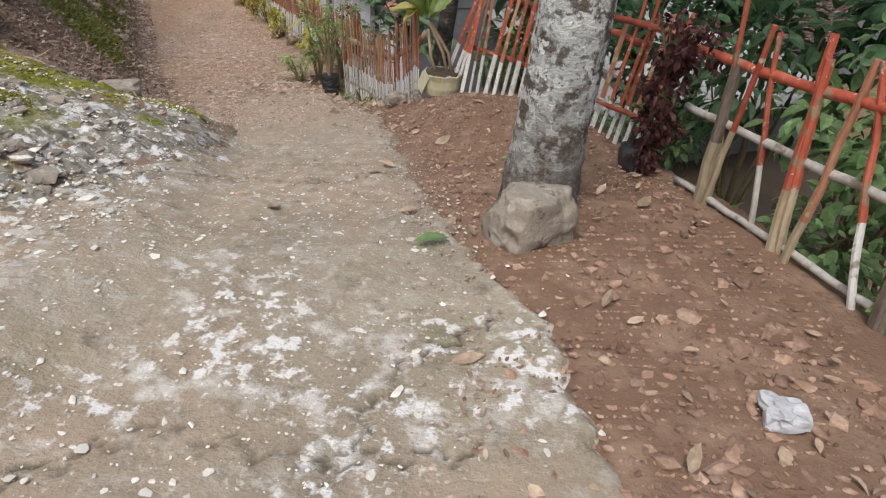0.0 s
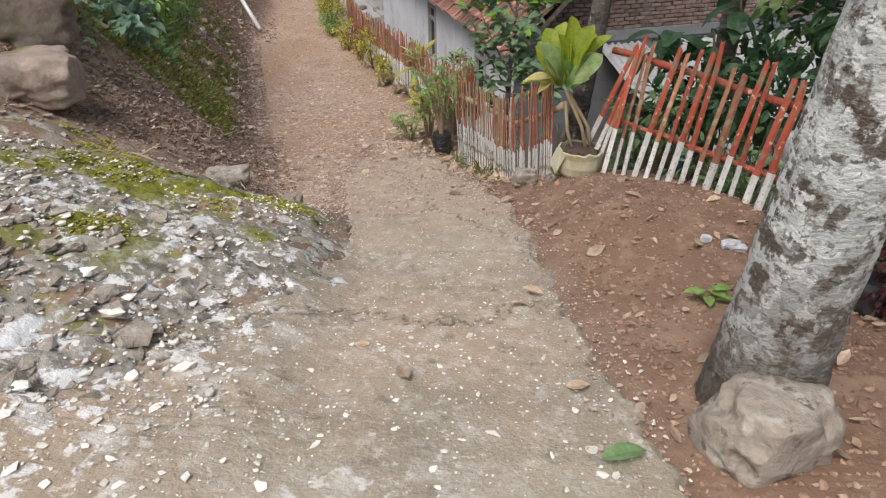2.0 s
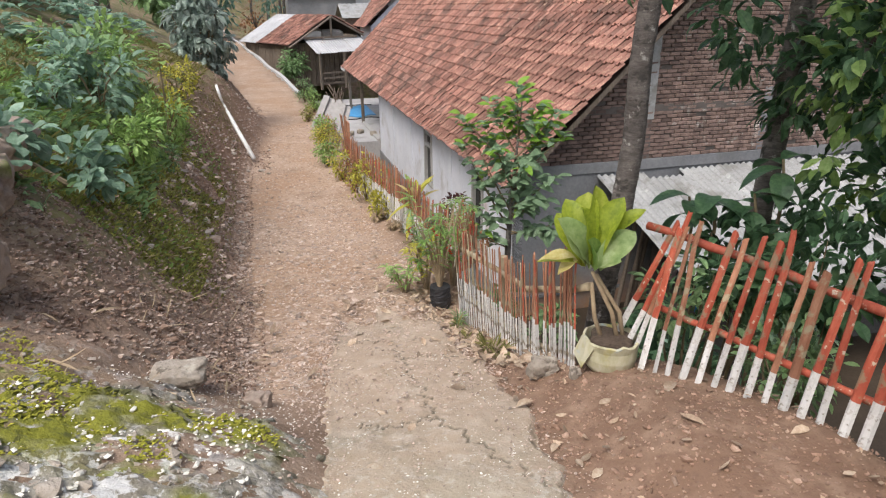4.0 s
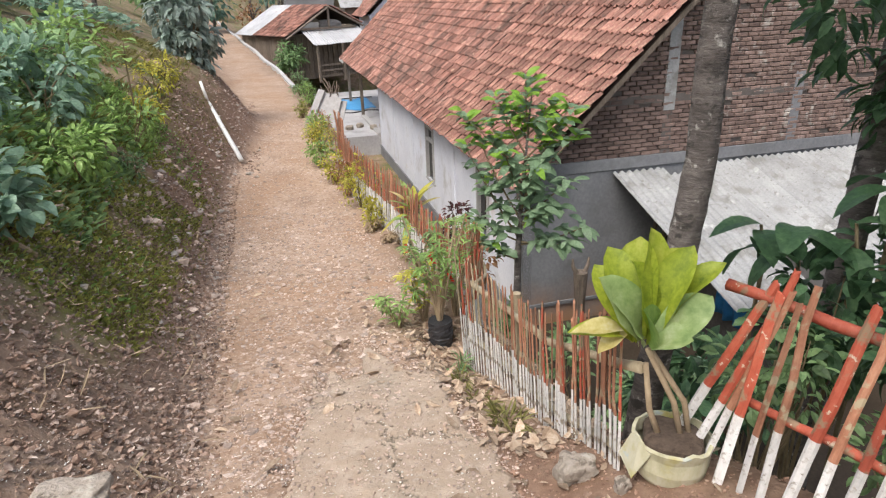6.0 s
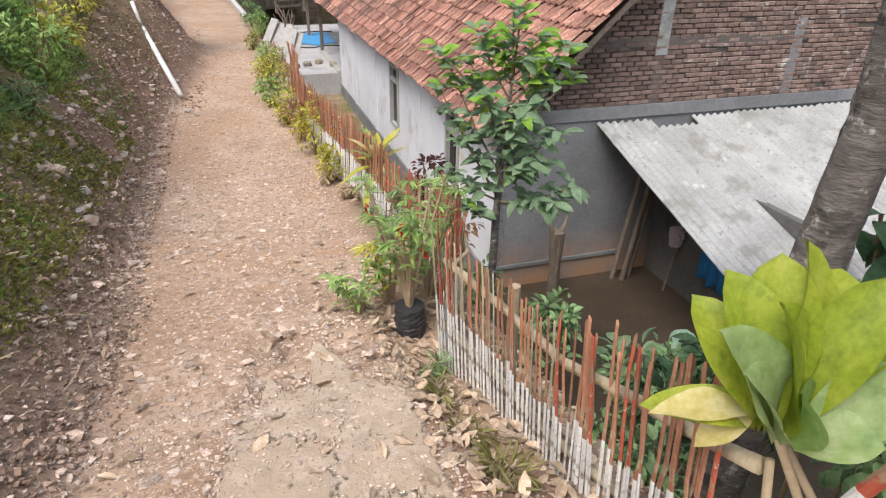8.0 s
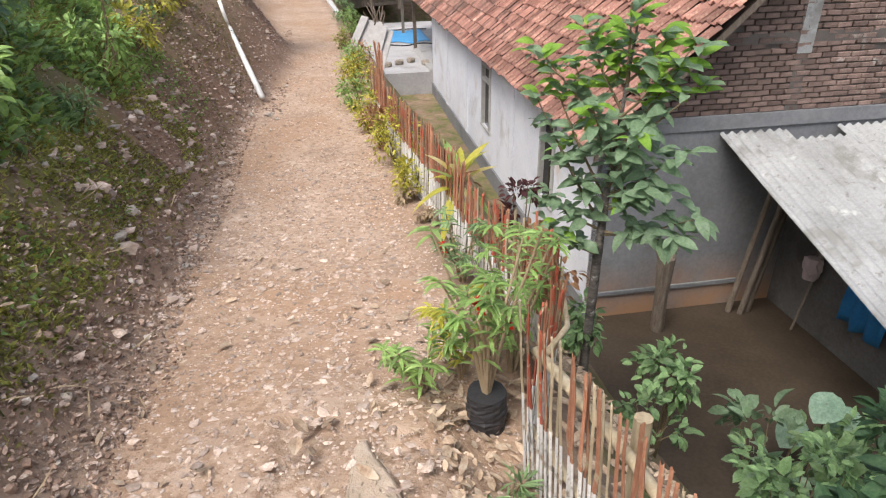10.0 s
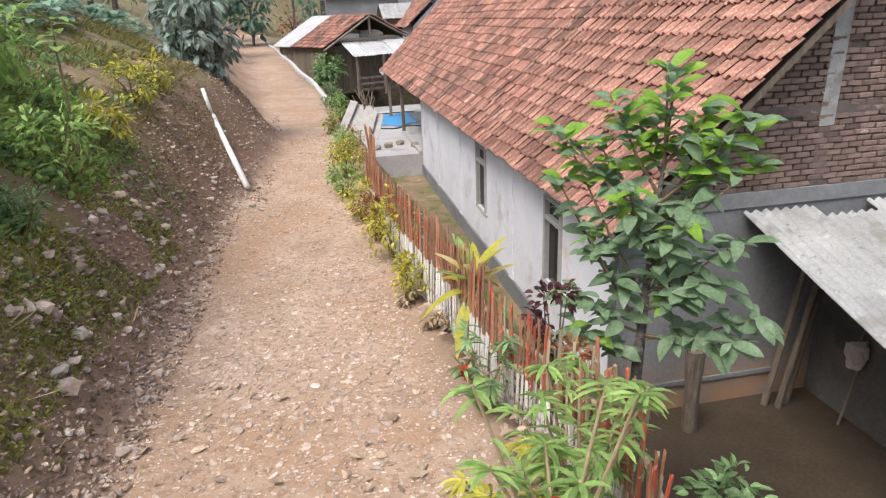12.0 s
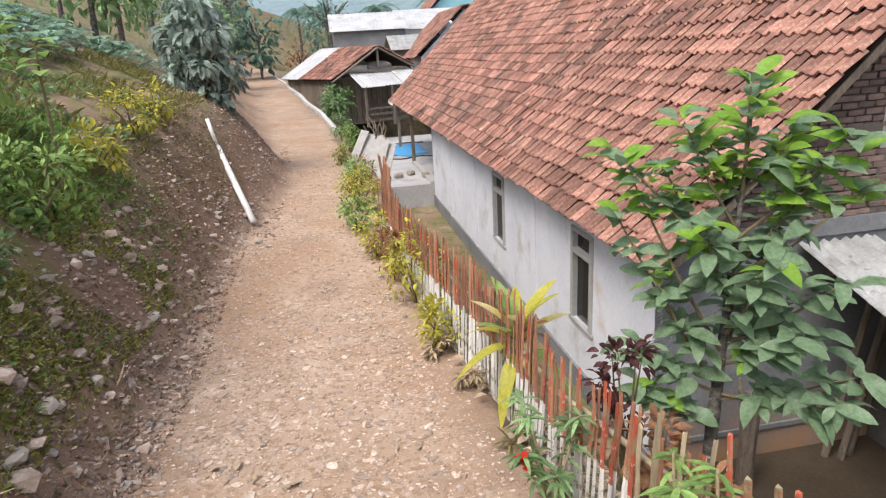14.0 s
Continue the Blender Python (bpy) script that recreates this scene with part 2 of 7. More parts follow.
M_BLUE = material("blue_cloth", [(0.02, 0.13, 0.33), (0.04, 0.22, 0.46)], scale=6, rough=0.8, bump=0.4)
M_TARP = material("blue_tarpaulin", [(0.05, 0.25, 0.55), (0.12, 0.4, 0.7)], scale=5, rough=0.4, bump=0.5)
M_SACK = material("pale_sacking", [(0.27, 0.255, 0.24), (0.4, 0.38, 0.36)], scale=8, rough=0.9, bump=0.4)
M_PINK = material("faded_pink_cloth", [(0.38, 0.3, 0.3), (0.52, 0.43, 0.42)], scale=9, rough=0.9, bump=0.4)
M_PORCH = material("pale_cement_floor", [(0.29, 0.28, 0.28), (0.38, 0.37, 0.37), (0.47, 0.46, 0.46)], scale=0.7, fine=12, rough=0.85, bump=0.1, spots=[((0.28, 0.27, 0.26), 0.9, 0.55, 0.12)])
M_KERB = material("pale_kerb", [(0.38, 0.37, 0.36), (0.52, 0.51, 0.5)], scale=4, rough=0.85, bump=0.3)
M_PLASTIC = material("clear_crumpled_plastic", [(0.36, 0.36, 0.37), (0.6, 0.6, 0.62)], scale=12, rough=0.25, bump=0.6)
M_TEAL = material("teal_plaster", [(0.2, 0.42, 0.5), (0.28, 0.52, 0.6)], scale=3, rough=0.8, bump=0.1)
L_DIEF = leaf_material("dieffenbachia_leaf", [(0.18, 0.25, 0.025), (0.32, 0.385, 0.04), (0.47, 0.5, 0.09)], spots=[((0.09, 0.15, 0.02), 9, 0.6, 0.12), ((0.4, 0.33, 0.08), 14, 0.66, 0.06)])
L_DIEF_DARK = leaf_material("variegated_leaf", [(0.12, 0.22, 0.06), (0.32, 0.42, 0.17), (0.6, 0.66, 0.42)], fine=18)
L_YELLOW = leaf_material("withered_yellow_leaf", [(0.45, 0.36, 0.08), (0.6, 0.52, 0.22), (0.7, 0.64, 0.42)])
L_SAP = leaf_material("sapling_leaf", [(0.11, 0.17, 0.09), (0.19, 0.28, 0.16), (0.29, 0.39, 0.25)], rough=0.4)
L_SAP_YOUNG = leaf_material("young_sapling_leaf", [(0.13, 0.27, 0.035), (0.22, 0.38, 0.05), (0.32, 0.45, 0.08)])
L_DARK = leaf_material("dark_green_leaf", [(0.032, 0.068, 0.036), (0.065, 0.13, 0.06), (0.125, 0.205, 0.095)], vary=0.5)
L_MID = leaf_material("mid_green_leaf", [(0.1, 0.175, 0.075), (0.2, 0.31, 0.135), (0.31, 0.43, 0.21)], vary=0.5)
L_LIGHT = leaf_material("light_green_leaf", [(0.14, 0.24, 0.065), (0.25, 0.38, 0.11), (0.38, 0.5, 0.19)], vary=0.4)
L_BLUISH = leaf_material("bluish_bean_leaf", [(0.13, 0.22, 0.15), (0.23, 0.35, 0.245), (0.35, 0.47, 0.36)], vary=0.35)
L_COFFEE = leaf_material("silvery_green_leaf", [(0.15, 0.2, 0.165), (0.28, 0.345, 0.295), (0.43, 0.49, 0.44)], rough=0.35, vary=0.4)
L_CROTON = leaf_material("yellow_croton_leaf", [(0.25, 0.27, 0.05), (0.45, 0.42, 0.06), (0.57, 0.5, 0.13)], vary=0.45)
L_MAROON = leaf_material("maroon_leaf", [(0.05, 0.018, 0.02), (0.09, 0.032, 0.032), (0.15, 0.065, 0.055)], vary=0.4)
L_ORANGE = leaf_material("coppery_leaf", [(0.2, 0.085, 0.05), (0.32, 0.16, 0.08), (0.4, 0.25, 0.12)], vary=0.3)
L_RED = leaf_material("red_petal", [(0.55, 0.03, 0.012), (0.7, 0.06, 0.025)], vary=0.2)
L_MOSSY = leaf_material("olive_creeper_leaf", [(0.16, 0.175, 0.045), (0.3, 0.31, 0.08), (0.45, 0.44, 0.14)], vary=0.5)
L_GRASS = leaf_material("dry_grass", [(0.12, 0.12, 0.035), (0.2, 0.19, 0.06), (0.3, 0.26, 0.12)], vary=0.4)
# far leaves: distance haze is mixed into the green, paler and bluer
L_FAR = leaf_material("haze_tinted_leaf", [(0.09, 0.16, 0.13), (0.13, 0.22, 0.17), (0.18, 0.28, 0.2)], vary=0.3)
# forest on the hills, its blue-grey standing in for the haze before it
L_HILL = material("haze_tinted_forest", [(0.12, 0.17, 0.19), (0.17, 0.23, 0.25), (0.21, 0.27, 0.28)], scale=0.25, fine=2.0, rough=1, bump=0.6, dist=0.6)


# ---- mesh tools ----
class Geo:
    """Collects points and faces, with a material index for each face."""

    def __init__(self):
        self.v, self.f, self.m = [], [], []

    def add(self, verts, faces, mi=0):
        k = len(self.v)
        self.v.extend(tuple(p) for p in verts)
        self.f.extend(tuple(i + k for i in q) for q in faces)
        self.m.extend([mi] * len(faces))
        return self

    def box(self, centre, size, rot=None, mi=0, jit=0.0, bev=0.0):
        bm = bmesh.new()
        bmesh.ops.create_cube(bm, size=1.0)
        bmesh.ops.scale(bm, vec=size, verts=bm.verts)
        if bev:
            bmesh.ops.bevel(bm, geom=bm.edges[:], offset=bev, segments=1, affect="EDGES")
        for p in bm.verts:
            if jit:
                p.co += Vector((random.uniform(-jit, jit), random.uniform(-jit, jit), random.uniform(-jit, jit)))
            if rot is not None:
                p.co = rot @ p.co
            p.co += Vector(centre)
        bm.verts.index_update()
        self.add([p.co[:] for p in bm.verts], [[q.index for q in f.verts] for f in bm.faces], mi)
        bm.free()
        return self

    def tube(self, pts, radii, n=8, mi=0, cap=True, rough=0.0):
        pts = [Vector(p) for p in pts]
        if not isinstance(radii, (list, tuple)):
            radii = [radii] * len(pts)
        rings, side = [], Vector((1, 0.2, 0)).normalized()
        for i, p in enumerate(pts):
            d = (pts[min(i + 1, len(pts) - 1)] - pts[max(i - 1, 0)]).normalized()
            a = (side - d * side.dot(d))
            a = a.normalized() if a.length > 1e-4 else d.orthogonal().normalized()
            b = d.cross(a)
            side = a
            rings.append([p + (a * math.cos(6.2832 * k / n) + b * math.sin(6.2832 * k / n)) * radii[i] * (1 + random.uniform(-rough, rough)) for k in range(n)])
        verts = [q for r in rings for q in r]
        faces = [(i * n + k, i * n + (k + 1) % n, (i + 1) * n + (k + 1) % n, (i + 1) * n + k) for i in range(len(pts) - 1) for k in range(n)]
        if cap:
            faces += [tuple(range(n - 1, -1, -1)), tuple((len(pts) - 1) * n + k for k in range(n))]
        return self.add(verts, faces, mi)

    def leaf(self, base, way, up, length, width, bend=0.35, fold=0.25, n=4, mi=0, wave=0.0, blunt=0.0):
        way, up = Vector(way).normalized(), Vector(up)
        side = way.cross(up)
        side = side.normalized() if side.length > 1e-3 else way.orthogonal().normalized()
        up = side.cross(way).normalized()
        base, vs, fs = Vector(base), [], []
        for i in range(n + 1):
            s = i / n
            wd = width * 0.5 * (math.sin(math.pi * min(1, s * 0.92 + 0.06)) ** 0.8)
            if blunt:
                wd = width * 0.5 * (math.sin(math.pi * min(1, 0.04 + 0.96 * s ** (1 + blunt))) ** 0.5)
            if i == n:
                wd = 0.001
            mid = base + way * length * (s - bend * 0.35 * s * s) - up * length * bend * s * s
            lift = up * wd * fold
            wv = up * wave * length * math.sin(s * 9.0)
            vs += [mid - side * wd + lift + wv, mid, mid + side * wd + lift - wv]
        for i in range(n):
            a = i * 3
            fs += [(a, a + 1, a + 4, a + 3), (a + 1, a + 2, a + 5, a + 4)]
        return self.add(vs, fs, mi)

    def rock(self, centre, size, seed=0, sub=2, rough=0.28, turn=0.0, mi=0):
        bm = bmesh.new()
        bmesh.ops.create_icosphere(bm, subdivisions=sub, radius=0.5)
        rot = Matrix.Rotation(turn, 3, "Z")
        for p in bm.verts:
            q = p.co.copy()
            k = 1 + rough * noise.noise(q * 2.3 + Vector((seed * 3.7, seed, 1))) + rough * 0.5 * noise.noise(q * 5.5 + Vector((seed, 9, 2)))
            if sub > 4:
                k += rough * (0.14 * noise.noise(q * 14 + Vector((seed, 4, 7))) + 0.07 * noise.noise(q * 31 + Vector((2, seed, 7))))
            q = q * k
            q = Vector([math.copysign(min(abs(c), 0.40 + 0.2 * max(0.0, abs(c) - 0.40)), c) for c in q])
            p.co = rot @ Vector((q.x * size[0], q.y * size[1], q.z * size[2])) + Vector(centre)
        bm.verts.index_update()
        self.add([p.co[:] for p in bm.verts], [[q.index for q in f.verts] for f in bm.faces], mi)
        bm.free()
        return self

    def mesh(self, name, mats, smooth=False):
        me = bpy.data.meshes.new(name)
        me.from_pydata(self.v, [], self.f)
        for m in mats if isinstance(mats, (list, tuple)) else [mats]:
            me.materials.append(m)
        if any(self.m):
            me.polygons.foreach_set("material_index", self.m)
        if smooth:
            me.polygons.foreach_set("use_smooth", [True] * len(self.f))
        me.update()
        return me


def made(name, geo, mats, parent=None, label="", smooth=False):
    ob = new(name, geo.mesh(name, mats, smooth))
    if parent is not None:
        ob.parent = parent
        ob.matrix_parent_inverse = parent.matrix_basis.inverted()
    if label:
        tagged(ob, label)
    return ob


def thing(name, at, label, category, group="", kind=""):
    e = new(name)
    e.location = at
    e.empty_display_size = 0.1
    bpy.context.view_layer.update()
    return tagged(e, label, category, group, kind)


def placed(name, mesh, m, parent):
    """One piece on shared mesh data, at the pose m in the world, as a child of parent."""
    ob = new(name, mesh)
    ob.parent = parent
    ob.matrix_parent_inverse = parent.matrix_basis.inverted()
    ob.matrix_basis = m
    return ob


def polyline(points, step):
    pts = [Vector(p) for p in points]
    out, carry = [], 0.0
    for a, b in zip(pts, pts[1:]):
        d = (b - a).length
        s = carry
        while s < d:
            out.append(a.lerp(b, s / d))
            s += step
        carry = s - d
    return out


# ---- the lie of the land ----
# along the lane: x, y, height, half width to the bank, distance to the fence, height of the bank
LANE = [(0.1, -8, -0.26, 1.2, 2.1, 0.5), (0.05, 1.3, -0.36, 1.2, 1.9, 0.5), (-0.05, 3.2, -0.48, 1.1, 1.78, 0.6), (-0.42, 4.4, -0.71, 0.55, 1.6, 1.1), (-0.8, 5.3, -0.89, 0.6, 1.35, 1.5),
        (-1.35, 6.3, -1.2, 0.75, 1.1, 1.7), (-2.0, 7.3, -1.48, 0.8, 1.2, 1.8), (-2.75, 8.6, -1.74, 0.85, 1.15, 1.9), (-3.65, 10.0, -1.96, 0.9, 1.15, 2.0), (-4.55, 11.6, -2.11, 0.95, 1.15, 1.9),
        (-5.75, 13.6, -2.18, 0.95, 1.15, 1.8), (-6.85, 15.6, -2.19, 0.78, 1.17, 1.8), (-8.25, 18.2, -2.2, 0.42, 1.19, 1.7), (-9.5, 20.3, -2.19, 0.45, 1.2, 1.6), (-11.0, 22.6, -2.16, 0.9, 1.2, 1.5), (-13.5, 26.5, -2.1, 1.5, 1.2, 1.5), (-20, 35.5, -1.8, 1.6, 1.3, 1.2), (-37, 58, -0.7, 1.5, 1.4, 1.0)]
LANE_A = np.array(LANE)
_t = np.linspace(0, len(LANE) - 1, 900)
LANE_S = np.column_stack([np.interp(_t, np.arange(len(LANE)), LANE_A[:, k]) for k in range(6)])
_k = np.hanning(41)
_k /= _k.sum()
for _c in range(6):
    LANE_S[:, _c] = np.convolve(np.pad(LANE_S[:, _c], 20, mode="reflect", reflect_type="odd"), _k, mode="valid")
LANE_T = np.gradient(LANE_S[:, :2], axis=0)
LANE_D = np.linalg.norm(LANE_T, axis=1)
LANE_T /= LANE_D[:, None]
YARD_Z = -5.0


def lane_coords(x, y):
    """The lane's columns beside points, and their signed distance to its middle line, right positive."""
    x, y = np.atleast_1d(np.asarray(x, float)), np.atleast_1d(np.asarray(y, float))
    idx = np.empty(len(x), int)
    for a in range(0, len(x), 20000):
        d2 = (x[a:a + 20000, None] - LANE_S[None, ::3, 0]) ** 2 + (y[a:a + 20000, None] - LANE_S[None, ::3, 1]) ** 2
        idx[a:a + 20000] = np.argmin(d2, axis=1) * 3
    tx, ty = LANE_T[idx, 0], LANE_T[idx, 1]
    d = (x - LANE_S[idx, 0]) * ty - (y - LANE_S[idx, 1]) * tx
    along = (x - LANE_S[idx, 0]) * tx + (y - LANE_S[idx, 1]) * ty
    far_off = np.abs(along) > 4 * LANE_D[idx]
    d = np.where(far_off, np.sign(d) * np.hypot(d, along), d)
    place = np.clip(idx + np.where(far_off, 0, along / LANE_D[idx]), 0, len(LANE_S) - 1)
    cols = np.column_stack([np.interp(place, np.arange(len(LANE_S)), LANE_S[:, k]) for k in range(6)])
    return cols, d


def sstep(a, b, v):
    q = np.clip((v - a) / (b - a), 0, 1)
    return q * q * (3 - 2 * q)


def land(x, y):
    """Height of the ground without its fine unevenness, the lane's columns, and the distances right, past the bank's foot and past the fence."""
    cols, d = lane_coords(x, y)
    z0, left, fence, bank = cols[:, 2], cols[:, 3], cols[:, 4], cols[:, 5]
    yy = cols[:, 1]
    steep = 0.38 + 0.9 * sstep(5.0, 7.4, yy) + 0.4 * sstep(8.4, 10, yy)
    e = np.maximum(0, -d - left)
    soft = np.sqrt(e * e + 0.04) - 0.2
    run = bank / steep
    rise = steep * np.where(soft < run, soft, run) - 0.12 * np.exp(-((soft - run) / 0.3) ** 2) + (0.2 + 0.25 * sstep(7, 12, yy)) * np.maximum(0, soft - run)
    rise = np.where(rise < 9, rise, 9 + 5 * (1 - np.exp(-(rise - 9) / 5)))
    shoulder = (0.17 * np.exp(-((yy - 4.95) / 0.75) ** 2) + 0.03) * sstep(0.5, 1.1, d) * (1 - sstep(5.6, 6.6, yy)) - 0.2 * sstep(0.55, 0.95, d) * sstep(5.9, 6.5, yy) * (1 - sstep(7.6, 8.4, yy))
    apron = sstep(0.42, 0.8, -d) * (1 - sstep(5.3, 6.1, yy)) * (0.07 + 0.09 * sstep(3.6, 4.8, yy))
    drop = np.maximum(0, d - fence - 0.12)
    z = z0 + rise + shoulder + apron
    low = np.maximum(YARD_Z - 0.16, z - (1.25 + 1.2 * sstep(17.5, 20.5, yy)) * drop)
    far = sstep(37, 43, yy)
    near = 1 - sstep(4.5, 6.5, yy)
    low = low * (1 - far) + (z - np.minimum(0.35 * drop, 1.0)) * far
    low = low * (1 - near) + np.maximum(YARD_Z + 2.2, z - 0.9 * drop) * near
    return np.where(d > fence + 0.12, low, z), cols, d, e, drop


def land_z(x, y):
    return float(land(x, y)[0][0])


def axis(breaks):
    out = []
    for a, b, step in breaks:
        out += list(np.arange(a, b, step))
    return np.array(out + [breaks[-1][1]])


xs = axis([(-900, -100, 100), (-100, -40, 6), (-40, -14, 0.9), (-14, -8, 0.2), (-8, 2.6, 0.055), (2.6, 10, 0.3), (10, 40, 3), (40, 100, 10), (100, 900, 100)])
ys = axis([(-900, -100, 100), (-100, -10, 10), (-10, 1, 0.5), (1, 13.5, 0.055), (13.5, 22, 0.16), (22, 60, 0.9), (60, 120, 8), (120, 1020, 100)])
gx, gy = np.meshgrid(xs, ys)
fx, fy = gx.ravel(), gy.ravel()
gz, gcols, gd, ge, gdrop = land(fx, fy)
yy_ = gcols[:, 1]
gz = gz - 0.012 * np.maximum(0, np.hypot(fx, fy - 30) - 90)


def wobble(x, y, scale, seed):
    return np.array([noise.noise((a * scale, b * scale, seed)) for a, b in zip(x, y)])


close = (fx > -14) & (fx < 4) & (fy > 0) & (fy < 22)
w1, w2, w3 = np.zeros(len(fx)), np.zeros(len(fx)), np.zeros(len(fx))
w1[close] = wobble(fx[close], fy[close], 1.3, 1.5)
w2[close] = wobble(fx[close], fy[close], 5.0, 4.5)
w3[close] = wobble(fx[close], fy[close], 14.0, 7.5)
onbank = sstep(0.05, 0.5, ge)
amp = 0.25 + 0.75 * onbank + 0.5 * sstep(0.0, 0.5, gdrop)
gz = gz + amp * (0.05 * w1 + 0.035 * w2) + (0.010 + 0.025 * onbank) * w3
# the concrete lies in a shallow bed
CONC_END = 7.75
SLAB_Y = (1.0, 2.2, 2.75, 3.0, 3.35, 4.1, 4.5, 4.9, 5.85, 6.5, 7.0, 7.7)
SLAB_L = (1.9, 1.8, 1.7, 1.62, 1.45, 0.85, 0.62, 0.52, 0.5, 0.4, 0.29, 0.16)
SLAB_R = (0.92, 0.91, 0.87, 0.7, 0.53, 0.47, 0.48, 0.54, 0.6, 0.58, 0.68, 0.74)
slab_left, slab_right = np.interp(yy_, SLAB_Y, SLAB_L), np.interp(yy_, SLAB_Y, SLAB_R)
inslab = (fy < CONC_END + 0.2) & (gd > -slab_left + 0.05) & (gd < slab_right - 0.03) & (fy > -8)
gz = np.where(inslab, gz - 0.05, gz)
ground_me = bpy.data.meshes.new("ground")
nx, ny = len(xs), len(ys)
quads = [(j * nx + i, j * nx + i + 1, (j + 1) * nx + i + 1, (j + 1) * nx + i) for j in range(ny - 1) for i in range(nx - 1)]
ground_me.from_pydata(np.column_stack([fx, fy, gz]).tolist(), [], quads)
ground_me.materials.append(M_GROUND)
ground_me.polygons.foreach_set("use_smooth", [True] * len(quads))


def attribute(me, name, values):
    a = me.attributes.new(name, "FLOAT", "POINT")
    a.data.foreach_set("value", np.asarray(values, np.float32))


lane_in = (1 - sstep(-0.1, 0.35, ge)) * (1 - sstep(-0.35, 0.1, gd - gcols[:, 4]))
attribute(ground_me, "gravel", np.clip(lane_in * sstep(5.2, 6.6, yy_) + 0.3 * onbank * sstep(7, 9, yy_) * (ge < 0.5) + 0.9 * sstep(2.3, 2.9, ge) * (1 - sstep(7.5, 9.5, yy_)), 0, 1))
attribute(ground_me, "red", np.clip(sstep(0.35, 0.7, gd) * (1 - sstep(6.0, 7.2, yy_)) * (gdrop < 0.2) + 0.75 * onbank * (1 - sstep(0.8, 1.2, ge)) * sstep(8, 10, yy_), 0, 1))
attribute(ground_me, "grass", np.clip(sstep(0.45, 1.1, ge) * sstep(6.2, 7.8, yy_) * (1 - 0.6 * sstep(10, 11.5, yy_)) + sstep(1.0, 1.7, ge) * sstep(6.5, 8.5, yy_) + sstep(0.05, 0.3, gdrop) * 0.9 + sstep(3, 5, ge) * sstep(7.5, 9.5, yy_), 0, 1))
attribute(ground_me, "lime", np.clip(sstep(0.1, 0.6, ge) * (1 - sstep(4.8, 6.2, yy_)), 0, 1))
attribute(ground_me, "moss", np.clip(sstep(0.1, 0.6, ge) * (1 - sstep(4.8, 6.0, yy_)), 0, 1) * 0.8 + 0.75 * sstep(0.35, 0.8, ge) * sstep(6.8, 7.6, yy_) * (1 - sstep(10.5, 12, yy_)))
ground = tagged(new("ground", ground_me), "brown earth and gravel lane between a bank and a drop", "ground", kind="structure")

